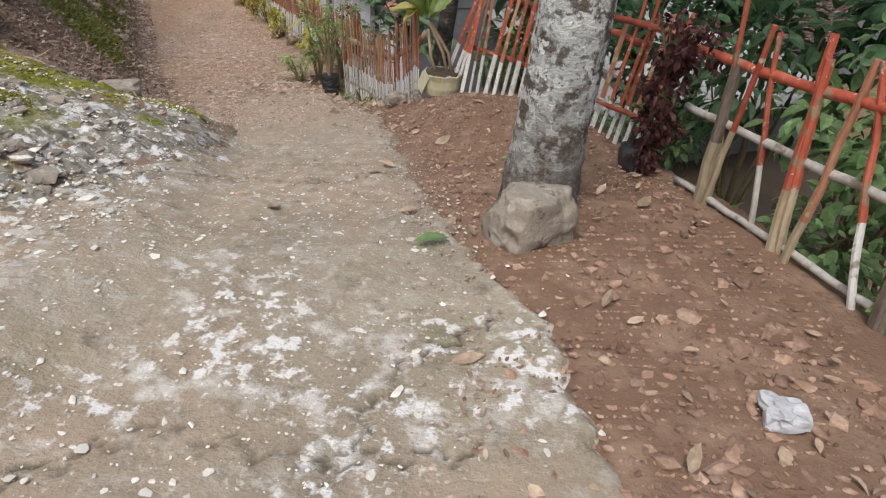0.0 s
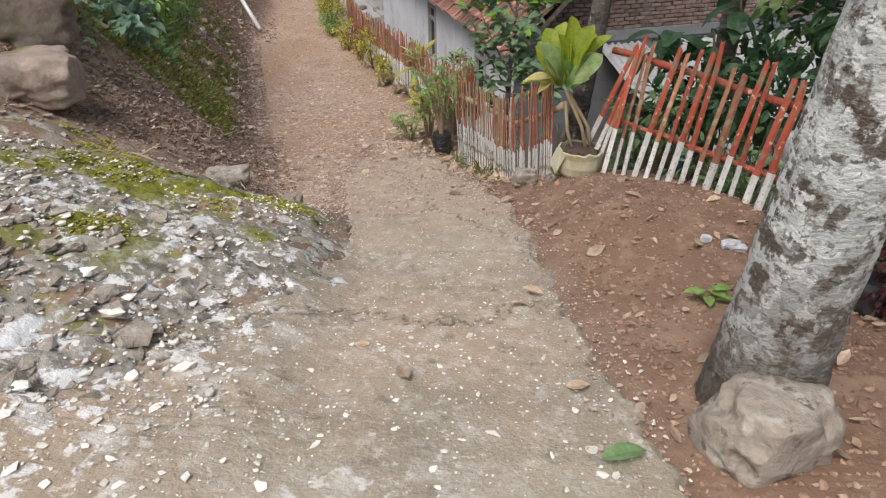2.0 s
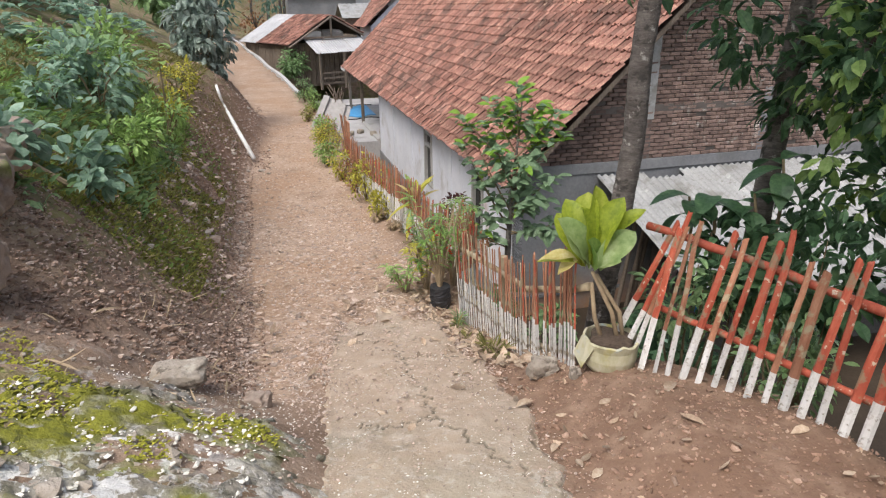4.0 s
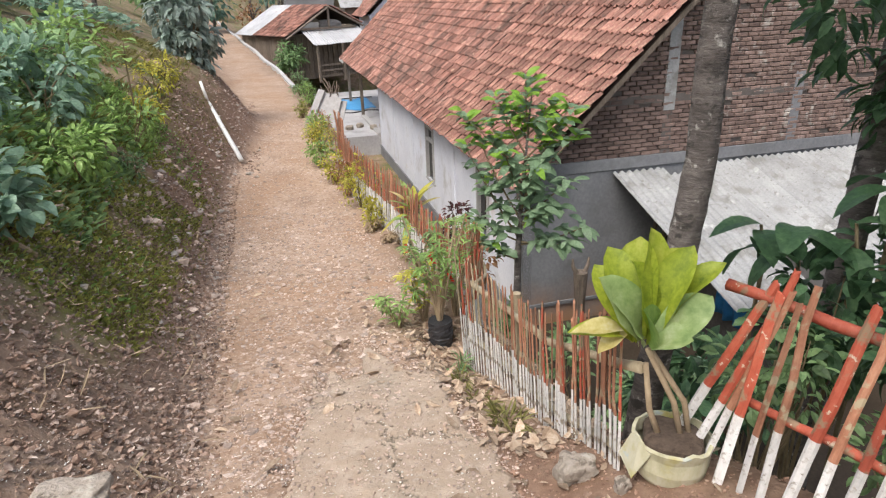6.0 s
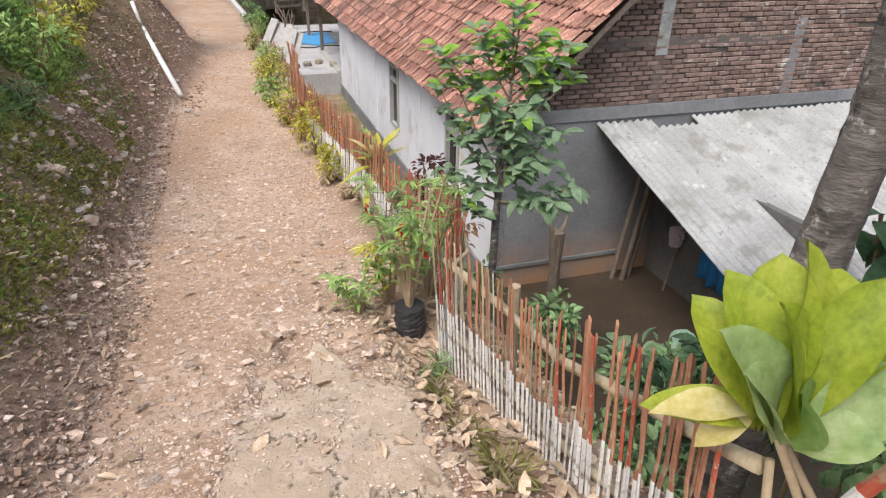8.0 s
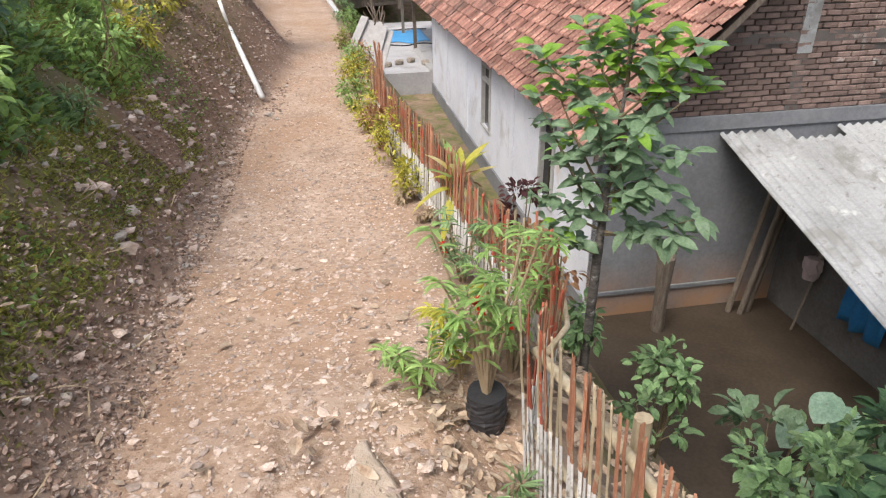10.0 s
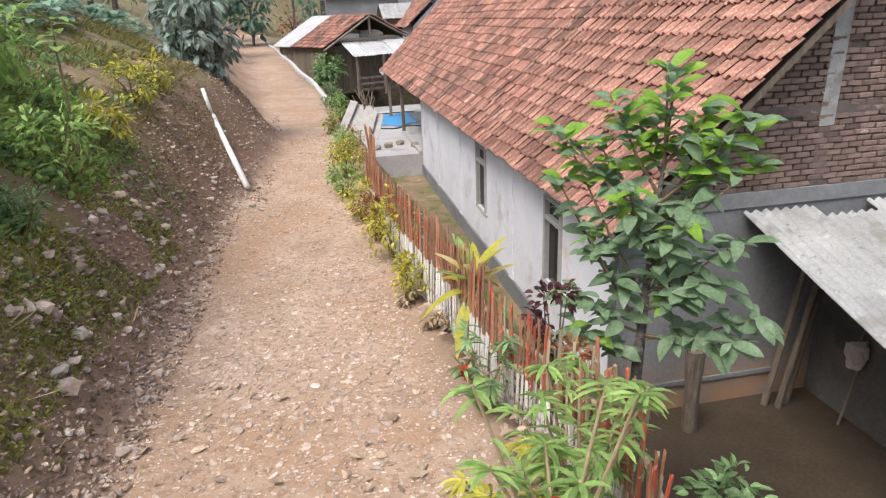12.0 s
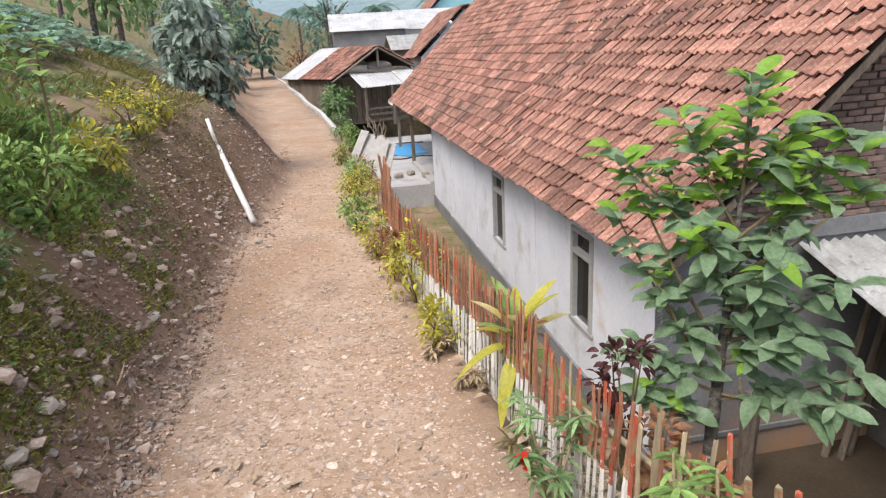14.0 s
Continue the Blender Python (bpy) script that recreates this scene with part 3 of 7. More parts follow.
# ---- the concrete of the lane, cracked and splashed with lime ----
def slab_mesh(name, d0, d1, y0, y1, step, lift, mat, ragged, crack_lines, lime_of, moss_of=None, thick=0.09, lump=0.0):
    """A sheet over the lane between the side distances d0(y) and d1(y)."""
    rows = np.arange(y0, y1 + 1e-6, step)
    cols = np.linspace(0, 1, int(2.2 / step))
    vx, vy, edge = [], [], []
    for y in rows:
        a = d0(y) + ragged * noise.noise((y * 2.5, 3.3, 1)) + ragged * 0.7 * noise.noise((y * 8, 1.3, 1)) + ragged * 0.4 * noise.noise((y * 23, 1.3, 1))
        b = d1(y) + ragged * noise.noise((y * 2.5, 8.3, 1)) + ragged * 0.7 * noise.noise((y * 8, 6.3, 1)) + ragged * 0.4 * noise.noise((y * 23, 6.3, 1))
        for c in cols:
            d = a + (b - a) * c
            far = max(0.0, y - (y1 - 1.1))
            yy = y - far * min(0.8, max(0.0, 0.3 + 0.55 * noise.noise((c * 3.1, 2.2, 5)) + 0.3 * noise.noise((c * 9.1, 4.2, 5))))
            cx, cy, tx, ty = [float(np.interp(yy, LANE_S[:, 1], q)) for q in (LANE_S[:, 0], LANE_S[:, 1], LANE_T[:, 0], LANE_T[:, 1])]
            vx.append(cx + d * ty)
            vy.append(cy - d * tx)
            edge.append(min(min(c, 1 - c) * abs(b - a), (y1 - y) * 0.6))
    vx, vy, edge = np.array(vx), np.array(vy), np.array(edge)
    z = land(vx, vy)[0] + lift
    z += 0.018 * wobble(vx, vy, 1.3, 1.5) + 0.008 * wobble(vx, vy, 6.0, 2.2) + (0.005 + lump) * wobble(vx, vy, 17.0, 5.2) + (0.002 + lump * 0.5) * wobble(vx, vy, 34.0, 2.2)
    near_crack = np.full(len(vx), 9.0)
    for pts in crack_lines:
        for (ax, ay), (bx, by) in zip(pts, pts[1:]):
            L2 = (bx - ax) ** 2 + (by - ay) ** 2
            q = np.clip(((vx - ax) * (bx - ax) + (vy - ay) * (by - ay)) / L2, 0, 1)
            wav = 0.025 * np.sin(q * 19 + ax * 7) + 0.012 * np.sin(q * 47 + ay * 5)
            nxv, nyv = -(by - ay) / math.sqrt(L2), (bx - ax) / math.sqrt(L2)
            near_crack = np.minimum(near_crack, np.hypot(vx - ax - q * (bx - ax) - wav * nxv, vy - ay - q * (by - ay) - wav * nyv))
    crack = 1 - sstep(0.003, 0.013, near_crack)
    z -= 0.012 * crack
    z -= (1 - sstep(0.0, 0.05, edge)) * 0.035
    nr, nc = len(rows), len(cols)
    faces = [(j * nc + i, j * nc + i + 1, (j + 1) * nc + i + 1, (j + 1) * nc + i) for j in range(nr - 1) for i in range(nc - 1)]
    verts = np.column_stack([vx, vy, z]).tolist()
    # a skirt gives the sheet its thickness
    rim = [j * nc for j in range(nr)] + [(nr - 1) * nc + i for i in range(1, nc)] + [j * nc + nc - 1 for j in range(nr - 2, -1, -1)] + [i for i in range(nc - 2, 0, -1)]
    k0 = len(verts)
    for r in rim:
        verts.append((verts[r][0], verts[r][1], verts[r][2] - thick))
    n = len(rim)
    faces += [(rim[i], k0 + i, k0 + (i + 1) % n, rim[(i + 1) % n]) for i in range(n)]
    me = bpy.data.meshes.new(name)
    me.from_pydata(verts, [], faces)
    me.materials.append(mat)
    me.polygons.foreach_set("use_smooth", [True] * len(faces))
    pad = np.zeros(n)
    attribute(me, "crack", np.concatenate([crack, pad]))
    attribute(me, "dust", np.concatenate([0.85 * sstep(4.6, 6.0, vy), pad]))
    attribute(me, "lime", np.concatenate([lime_of(vx, vy), pad]))
    if moss_of is not None:
        attribute(me, "moss", np.concatenate([moss_of(vx, vy), pad]))
    return me


CRACKS = [[(-1.4, 3.03), (-1.23, 3.34), (-1.04, 3.8), (-0.75, 4.04), (-0.47, 3.98), (-0.2, 4.06), (-0.11, 4.24), (0.1, 4.3)], [(-1.03, 5.96), (-0.83, 5.5), (-0.38, 5.12), (-0.13, 4.95)],
          [(-2.04, 6.87), (-1.66, 6.87), (-1.52, 6.86), (-1.31, 6.44), (-1.13, 6.06), (-1.03, 5.96)], [(-1.31, 6.44), (-1.11, 6.56), (-0.8, 6.5)], [(-0.83, 5.5), (-1.05, 5.35), (-1.2, 5.4)], [(0.2, 2.0), (0.35, 2.6), (0.62, 2.9)], [(-0.5, 2.0), (-0.2, 2.25), (0.2, 2.2), (0.6, 2.3)]]
slab_me = slab_mesh("concrete_path", lambda y: -float(np.interp(y, SLAB_Y, SLAB_L)), lambda y: float(np.interp(y, SLAB_Y, SLAB_R)), 0.2, CONC_END, 0.014, 0.012, M_CONCRETE, 0.07, CRACKS,
                    lambda x, y: np.clip(0.15 + 1.2 * sstep(-0.1, 0.25, wobble(x, y, 1.7, 9.0)) * (1 - 0.9 * sstep(2.5, 3.3, y)) + 0.7 * sstep(-0.7, -1.3, x) * (y < 3.9), 0, 1))
tagged(new("concrete_path", slab_me), "worn cracked concrete lane with white lime splashes", "path", kind="structure")
MOSS = [(-1.78, 3.84, 0.17), (-2.2, 4.72, 0.17), (-2.03, 4.42, 0.22), (-1.58, 4.86, 0.2), (-1.7, 4.5, 0.1), (-2.74, 4.88, 0.13), (-2.5, 4.75, 0.14), (-1.36, 4.33, 0.07), (-2.35, 4.45, 0.15), (-1.9, 4.75, 0.14), (-2.45, 4.2, 0.12)]


def mossy(x, y):
    """How mossy the apron is: patches with ragged edges."""
    x, y = np.asarray(x, float), np.asarray(y, float)
    r = 1 + 0.55 * wobble(x, y, 7.0, 6.0) + 0.3 * wobble(x, y, 19.0, 2.0)
    return np.clip(sum(np.exp(-((x - a) ** 2 + 1.6 * (y - b) ** 2) / (c * r) ** 2) for a, b, c in MOSS) * 1.6, 0, 1)


slab2 = slab_mesh("mossy_slab", lambda y: -float(np.interp(y, [3.3, 3.9, 4.6, 5.4, 5.9], [2.6, 2.9, 2.7, 2.2, 1.75])), lambda y: -float(np.interp(y, [3.3, 3.9, 4.6, 5.2, 5.9], [1.4, 0.75, 0.5, 0.48, 0.7])), 3.2, 5.9, 0.022, 0.006, M_ROUGH_CONCRETE, 0.2,
                  [[(-2.6, 4.3), (-1.9, 4.2), (-1.3, 4.55)], [(-1.9, 4.2), (-1.7, 3.7)], [(-2.2, 4.9), (-1.6, 5.0)]], lambda x, y: 0.2 + 0.65 * sstep(4.75, 4.1, y + 0.35 * wobble(x, y, 2.0, 3.0)), mossy, thick=0.16, lump=0.03)
tagged(new("mossy_slab", slab2), "rough broken concrete apron with yellow-green moss", "paving", kind="structure")

# ---- stones, gravel and litter ----
rng = np.random.default_rng(7)


def scatter(count, y0, y1, d0, d1):
    """Random places in the lane's own coordinates: x, y, height."""
    yv = rng.uniform(y0, y1, count)
    k = np.searchsorted(LANE_S[:, 1], yv).clip(0, len(LANE_S) - 1)
    dv = d0 + (d1 - d0) * rng.random(count)
    x = LANE_S[k, 0] + dv * LANE_T[k, 1]
    y = LANE_S[k, 1] - dv * LANE_T[k, 0]
    z = land(x, y)[0]
    w = np.array([0.05 * noise.noise((a * 1.3, b * 1.3, 1.5)) + 0.035 * noise.noise((a * 5.0, b * 5.0, 4.5)) for a, b in zip(x, y)])
    e = np.maximum(0, -dv - LANE_S[k, 3])
    return x, y, z + w * (0.25 + 0.75 * sstep(0.05, 0.5, e))


BASE_STONES = []
for _s in range(6):
    _bm = bmesh.new()
    bmesh.ops.create_icosphere(_bm, subdivisions=1, radius=0.5)
    _v = np.array([p.co[:] for p in _bm.verts])
    _v *= (1 + 0.32 * rng.standard_normal(len(_v)))[:, None].clip(0.6, 1.5)
    _f = np.array([[q.index for q in f.verts] for f in _bm.faces])
    _bm.free()
    BASE_STONES.append((_v, _f))


def stones(name, groups, label, mat=None, category="gravel", lift=0.0):
    vs, fs, k = [], [], 0
    for count, y0, y1, d0, d1, s0, s1, flat in groups:
        x, y, z = scatter(count, y0, y1, d0, d1)
        for a, b, c in zip(x, y, z):
            v, f = BASE_STONES[rng.integers(6)]
            s = s0 + (s1 - s0) * rng.random() ** 2.5
            t = rng.uniform(0, 6.28)
            sc = np.array([s * rng.uniform(0.7, 1.3), s * rng.uniform(0.6, 1.0), s * flat * rng.uniform(0.6, 1.2)])
            p = v * sc
            p = np.column_stack([p[:, 0] * math.cos(t) - p[:, 1] * math.sin(t), p[:, 0] * math.sin(t) + p[:, 1] * math.cos(t), p[:, 2]])
            vs.append(p + (a, b, c + lift + sc[2] * 0.18))
            fs.append(f + k)
            k += len(v)
    me = bpy.data.meshes.new(name)
    me.from_pydata(np.concatenate(vs).tolist(), [], np.concatenate(fs).tolist())
    me.materials.append(mat or M_STONE)
    return tagged(new(name, me), label, category, kind="stuff")


stones("gravel", [(1600, 5.9, 7.0, -0.7, 0.7, 0.008, 0.03, 0.5), (19000, 6.2, 12.5, -1.0, 1.12, 0.006, 0.032, 0.5), (3500, 12.5, 20, -1.0, 1.0, 0.015, 0.05, 0.5), (2000, 6.4, 12.5, -1.0, 0.95, 0.02, 0.07, 0.35)], "pale pinkish gravel pressed into the lane")
stones("bank_stones", [(3200, 5.9, 9.0, -2.4, -0.75, 0.006, 0.026, 0.6), (3600, 6.5, 17, -2.4, -0.85, 0.012, 0.05, 0.6), (260, 8.0, 16, -2.1, -0.9, 0.04, 0.12, 0.55), (8, 8.2, 13.5, -1.5, -0.95, 0.12, 0.2, 0.5), (60, 9.6, 13.4, -1.75, -1.05, 0.07, 0.17, 0.7), (500, 8.5, 16, -1.9, -0.9, 0.03, 0.08, 0.6), (900, 15, 22.5, -1.7, -0.5, 0.02, 0.07, 0.6)], "loose pale stones on the brown bank")
M_PALEROCK = material("pale_rock", [(0.29, 0.24, 0.195), (0.41, 0.355, 0.3), (0.52, 0.46, 0.4)], scale=9, fine=50, rough=0.9, bump=0.4, island=0.25)
stones("bank_rocks", [(120, 9.6, 15.5, -1.8, -0.95, 0.05, 0.15, 0.6), (60, 14, 21, -1.5, -0.5, 0.06, 0.16, 0.6), (40, 7.5, 9.6, -1.9, -0.9, 0.03, 0.08, 0.6)], "pale angular rocks scattered on the bank", M_PALEROCK, "rocks")
M_CLOD = material("red_clod", [(0.19, 0.11, 0.073), (0.3, 0.19, 0.135), (0.45, 0.335, 0.255)], scale=12, rough=0.95, bump=0.5, island=0.4)
stones("red_clods", [(300, 1.5, 6.0, 0.55, 1.75, 0.02, 0.05, 0.7), (260, 1.6, 3.6, 0.9, 1.75, 0.03, 0.08, 0.5), (17000, 1.5, 6.2, 0.5, 1.75, 0.004, 0.022, 0.7), (600, 1.5, 4.6, 0.6, 1.75, 0.015, 0.045, 0.55)], "reddish earth clods beside the concrete", M_CLOD)
stones("grit", [(2600, 5.6, 7.3, -0.65, 0.6, 0.006, 0.024, 0.5), (900, 4.2, 5.6, -0.65, 0.5, 0.005, 0.016, 0.5), (1500, 1.5, 6.2, 0.32, 0.62, 0.005, 0.02, 0.5)], "grit scattered over the end of the concrete", lift=0.018)
M_CHIP = material("lime_chip", [(0.5, 0.46, 0.38), (0.68, 0.65, 0.58), (0.78, 0.76, 0.72)], scale=14, rough=0.85, bump=0.3, island=0.2)
stones("lime_chips", [(6500, 1.3, 6.6, -1.5, 0.5, 0.003, 0.014, 0.35), (500, 1.3, 4.0, -1.5, 0.6, 0.008, 0.03, 0.3), (260, 1.6, 3.4, -1.5, 0.9, 0.01, 0.045, 0.12), (2600, 3.3, 5.3, -2.9, -0.75, 0.006, 0.03, 0.5), (170, 3.4, 4.8, -2.9, -0.95, 0.02, 0.08, 0.4)], "white lime chips on the concrete", M_CHIP, lift=0.014)
stones("rubble", [(2600, 3.3, 5.9, -2.9, -0.75, 0.01, 0.05, 0.5), (700, 3.3, 5.0, -2.9, -1.0, 0.035, 0.12, 0.4)], "grey broken concrete rubble on the apron", M_ROCK, "rubble")
M_MOSS = material("yellow_green_moss", [(0.16, 0.155, 0.02), (0.26, 0.25, 0.03), (0.36, 0.33, 0.05)], scale=14, fine=90, rough=1.0, bump=1.0, dist=0.01, island=0.25)
g = Geo()
mx_, my_, mz_ = scatter(26000, 3.3, 6.0, -2.9, -0.6)
for x, y, z, k_ in zip(mx_, my_, mz_, mossy(mx_, my_)):
    if k_ > 0.45 + 0.4 * rng.random():
        a_ = random.uniform(0, 6.28)
        g.leaf((x, y, z + 0.006), (math.cos(a_), math.sin(a_), random.uniform(0.3, 1.2)), (0, 0, 1), random.uniform(0.012, 0.028), 0.014, 0.5, 0.3, 2)
tagged(made("moss", g, M_MOSS, smooth=True), "cushions of yellow-green moss on the apron", "moss", kind="stuff")
M_DARKCLOD = material("dark_clod", [(0.13, 0.078, 0.055), (0.25, 0.165, 0.12), (0.43, 0.33, 0.26)], scale=12, rough=0.95, bump=0.5, island=0.4)
stones("bank_clods", [(7000, 6.0, 8.8, -2.9, -0.85, 0.01, 0.05, 0.7), (6000, 8.8, 15, -1.7, -0.85, 0.01, 0.05, 0.7), (300, 6.4, 15, -1.9, -0.95, 0.04, 0.1, 0.6), (9000, 5.9, 8.8, -2.7, -0.75, 0.007, 0.032, 0.7), (3000, 15, 23, -2.2, -0.5, 0.02, 0.07, 0.7)], "dark crumbled earth on the bank", M_DARKCLOD)


def litter(name, groups, mat, label, length=(0.04, 0.11), slim=0.52):
    g = Geo()
    for count, y0, y1, d0, d1 in groups:
        for x, y, z in zip(*scatter(count, y0, y1, d0, d1)):
            t = random.uniform(0, 6.28)
            s = random.uniform(*length)
            g.leaf((x, y, z + 0.02), (math.cos(t), math.sin(t), random.uniform(-0.1, 0.25)), (random.uniform(-0.5, 0.5), random.uniform(-0.5, 0.5), 1), s, s * slim * random.uniform(0.75, 1.25), random.uniform(-0.4, 0.5), random.uniform(-0.3, 0.6), 3)
    ob = made(name, g, mat, label=label)
    return tagged(ob, category="leaf litter", kind="stuff")


litter("small_leaves", [(200, 1.6, 6.0, 0.5, 1.7), (120, 6.2, 13, -1.2, 1.1)], M_DRYLEAF, "small dry leaves and bits on the lane", (0.025, 0.06))
litter("fallen_leaves", [(36, 1.6, 6.0, 0.5, 1.7), (380, 6.0, 8.4, 0.6, 1.15), (50, 5.6, 8.8, 0.35, 1.0), (60, 6.3, 10, -1.0, 0.7), (6, 7.4, 10, -1.6, -0.8), (10, 3.5, 6.5, -0.5, 0.5)], M_DRYLEAF, "dry curled leaves strewn over the lane")
litter("fallen_twigs", [(260, 5.2, 11, -2.5, -0.8)], M_DRYSTEM, "dry stalks and husks on the bank", (0.06, 0.2), 0.07)
litter("bank_debris", [(7000, 6.0, 11.5, -2.6, -0.85), (800, 11.5, 16, -2.2, -0.9)], material("bank_husk", [(0.12, 0.08, 0.06), (0.26, 0.185, 0.145), (0.54, 0.46, 0.39)], scale=20, rough=0.85, bump=0.2, island=0.6), "dark and pale dry husks and leaf scraps on the bank", (0.012, 0.045))
gl = Geo().leaf((0.27, 3.3, land_z(0.3, 3.32) + 0.035), (0.85, 0.5, 0.12), (0, 0, 1), 0.15, 0.06, 0.2, 0.35, 6)
tagged(made("green_leaf", gl, L_MID), "fresh green leaf lying on the concrete", "leaf")
pb = Geo().rock((1.37, 2.53, land_z(1.37, 2.53) + 0.03), (0.13, 0.12, 0.06), 3, 4, 0.9)
tagged(made("plastic_bag", pb, M_PLASTIC), "crumpled clear plastic bag on the red earth", "litter")

big = [((0.7, 3.46), (0.37, 0.3, 0.33), 0.5, M_ROCK, "grey weathered rock at the foot of the tree", 11), ((-3.12, 5.0), (0.6, 0.5, 0.36), 0.5, M_BOULDER, "brown angular boulder on the bank", 2), ((-3.5, 5.4), (0.75, 0.6, 0.4), 0.9, M_BOULDER, "large brown boulder on the bank", 5), ((-3.95, 5.35), (0.75, 0.6, 0.5), 0.2, M_BOULDER, "large brown boulder on the bank", 7),
       ((-3.85, 5.85), (0.7, 0.5, 0.32), 1.2, M_BOULDER, "flat brown boulder on the bank", 8), ((-4.4, 6.45), (0.75, 0.5, 0.24), 0.4, M_BOULDER, "flat brown boulder half sunk in the bank", 9), ((-2.2, 5.35), (0.34, 0.24, 0.16), 0.4, M_ROCK, "flat grey stone set in earth", 12), ((-1.85, 5.5), (0.18, 0.14, 0.12), 0.1, M_BOULDER, "small brown stone by the slab", 13),
       ((-0.33, 6.12), (0.2, 0.16, 0.17), 0.5, M_ROCK, "grey stone at the fence foot", 15), ((-0.14, 5.97), (0.07, 0.06, 0.08), 0.5, M_ROCK, "small round stone beside the pot", 16)]
for (x, y), size, turn, mat, label, seed in big:
    tagged(made("rock" if mat is M_ROCK else "boulder", Geo().rock((x, y, land_z(x, y) + size[2] * 0.26), size, seed, 5, 0.42, turn), mat, smooth=True), label, "rock")

# ---- fences ----
def picket_meshes(top_mats, height, white, width, count, even=0.09):
    out = []
    for k in range(count):
        g = Geo()
        h = height * random.uniform(1 - even, 1 + even)
        zs = [0.0, white * random.uniform(1 - even * 1.2, 1 + even * 0.8), h * 0.6, h * 0.85, h]
        n, prev = 6, None
        wv = width * random.uniform(0.8, 1.2)
        rings = []
        for i, z in enumerate(zs):
            cx, cy = random.uniform(-0.006, 0.006), random.uniform(-0.004, 0.004)
            s = (1.0, 1.0, 0.95, 0.9, 0.82)[i]
            rings.append([(cx + wv * 0.5 * s * math.cos(6.2832 * q / n), cy + wv * 0.26 * s * math.sin(6.2832 * q / n), z + (random.uniform(-0.015, 0.015) if i == 4 else 0)) for q in range(n)])
        for i in range(4):
            g.add(rings[i] + rings[i + 1], [(q, (q + 1) % n, n + (q + 1) % n, n + q) for q in range(n)], 1 if i == 0 else 0)
        g.add(rings[4], [tuple(range(n))], 0)
        out.append(g.mesh("picket", [top_mats[k % len(top_mats)], M_WHITE]))
    return out


def lean_pose(x, y, z, heading, along, outward, twist=0.0):
    """A pose with its foot at x, y, z, its face across the heading, leaning along it and outward, in radians."""
    return Matrix.Translation((x, y, z)) @ Matrix.Rotation(heading, 4, "Z") @ Matrix.Rotation(along, 4, "Y") @ Matrix.Rotation(outward, 4, "X") @ Matrix.Rotation(twist, 4, "Z")


def fence(name, line, step, meshes, label, along=0.0, outward=0.0, rails=(), jitter=0.05, sink=0.05, skip=()):
    f = thing(name, line[0], label, "fence")
    pts = polyline(line, step)
    for i, p in enumerate(pts):
        q = pts[min(i + 1, len(pts) - 1)] - pts[max(i - 1, 0)]
        if any(a < i < b for a, b in skip):
            continue
        placed("picket", random.choice(meshes), lean_pose(p.x, p.y, p.z - sink + random.uniform(-0.02, 0.02), math.atan2(q.y, q.x), along + random.gauss(0, jitter), outward + random.gauss(0, jitter * 0.7), random.uniform(-0.3, 0.3)), f)
    for pts_r, r, mat, lab in rails:
        g = Geo()
        fine = [Vector(pts_r[0])] + polyline(pts_r, 0.12)[1:] + [Vector(pts_r[-1])]
        g.tube([p + Vector((0, 0, random.uniform(-0.006, 0.006))) for p in fine], [r * (1.12 if k % 3 == 0 else 1.0) for k in range(len(fine))], 8)
        made("rail", g, mat, f, lab, smooth=True)
    return f


red_p = picket_meshes([M_RED, M_RED, M_BROWN], 0.86, 0.34, 0.037, 9)
fence("picket_fence", [(0.2, 5.97, -0.76), (0.55, 5.66, -0.72), (1.03, 5.2, -0.68)], 0.082, red_p, "leaning red picket fence with white feet beside the big pot", along=0.03, outward=-0.16, jitter=0.03,
      rails=[([(0.175, 6.177, -0.03), (0.555, 5.907, -0.06), (1.035, 5.457, -0.08), (1.3, 4.94, -0.05)], 0.021, M_RED, "red painted bamboo rail"), ([(0.242, 6.092, -0.45), (0.592, 5.782, -0.44), (1.1, 5.3, -0.44)], 0.017, M_RED, "red painted bamboo rail")])
fence("picket_fence", [(1.08, 5.02, -0.67), (1.3, 4.6, -0.6)], 0.085, red_p, "red picket fence with white feet behind the tree", along=0.05, outward=-0.14,
      rails=[([(1.02, 5.1, -0.42), (1.32, 4.6, -0.36)], 0.015, M_RED, "red painted rail"), ([(1.1, 5.1, 0.05), (1.36, 4.6, 0.1)], 0.017, M_RED, "red painted rail")], jitter=0.04)
for (x, y), al in (((0.1, 6.1), 0.26), ((0.15, 6.05), 0.2), ((0.04, 6.16), 0.3)):
    placed("picket", random.choice(red_p), lean_pose(x, y, -0.78, -0.75, al, -0.14), bpy.data.objects["picket_fence"])
thin_f = thing("picket_fence", (1.5, 3.98, -0.52), "gappy red and weathered picket fence with low white bamboo rails", "fence")


def stave(foot, top, width, split, upper, lower, label=""):
    """One uneven stave of the gappy fence, painted upper and lower from the split on."""
    a, b = Vector(foot), Vector(top)
    g = Geo()
    for s0, s1, mi in ((0.0, split, 1), (split, 1.0, 0)):
        pts = [a.lerp(b, s0 + (s1 - s0) * k / 4) + Vector((random.gauss(0, 0.004), random.gauss(0, 0.004), 0)) * (0 < k < 4) for k in range(5)]
        g.tube(pts, [width * 0.5 * (1 - 0.25 * (s0 + (s1 - s0) * k / 4)) for k in range(5)], 7, mi, rough=0.07)
    made("picket", g, [upper, lower], thin_f, label)


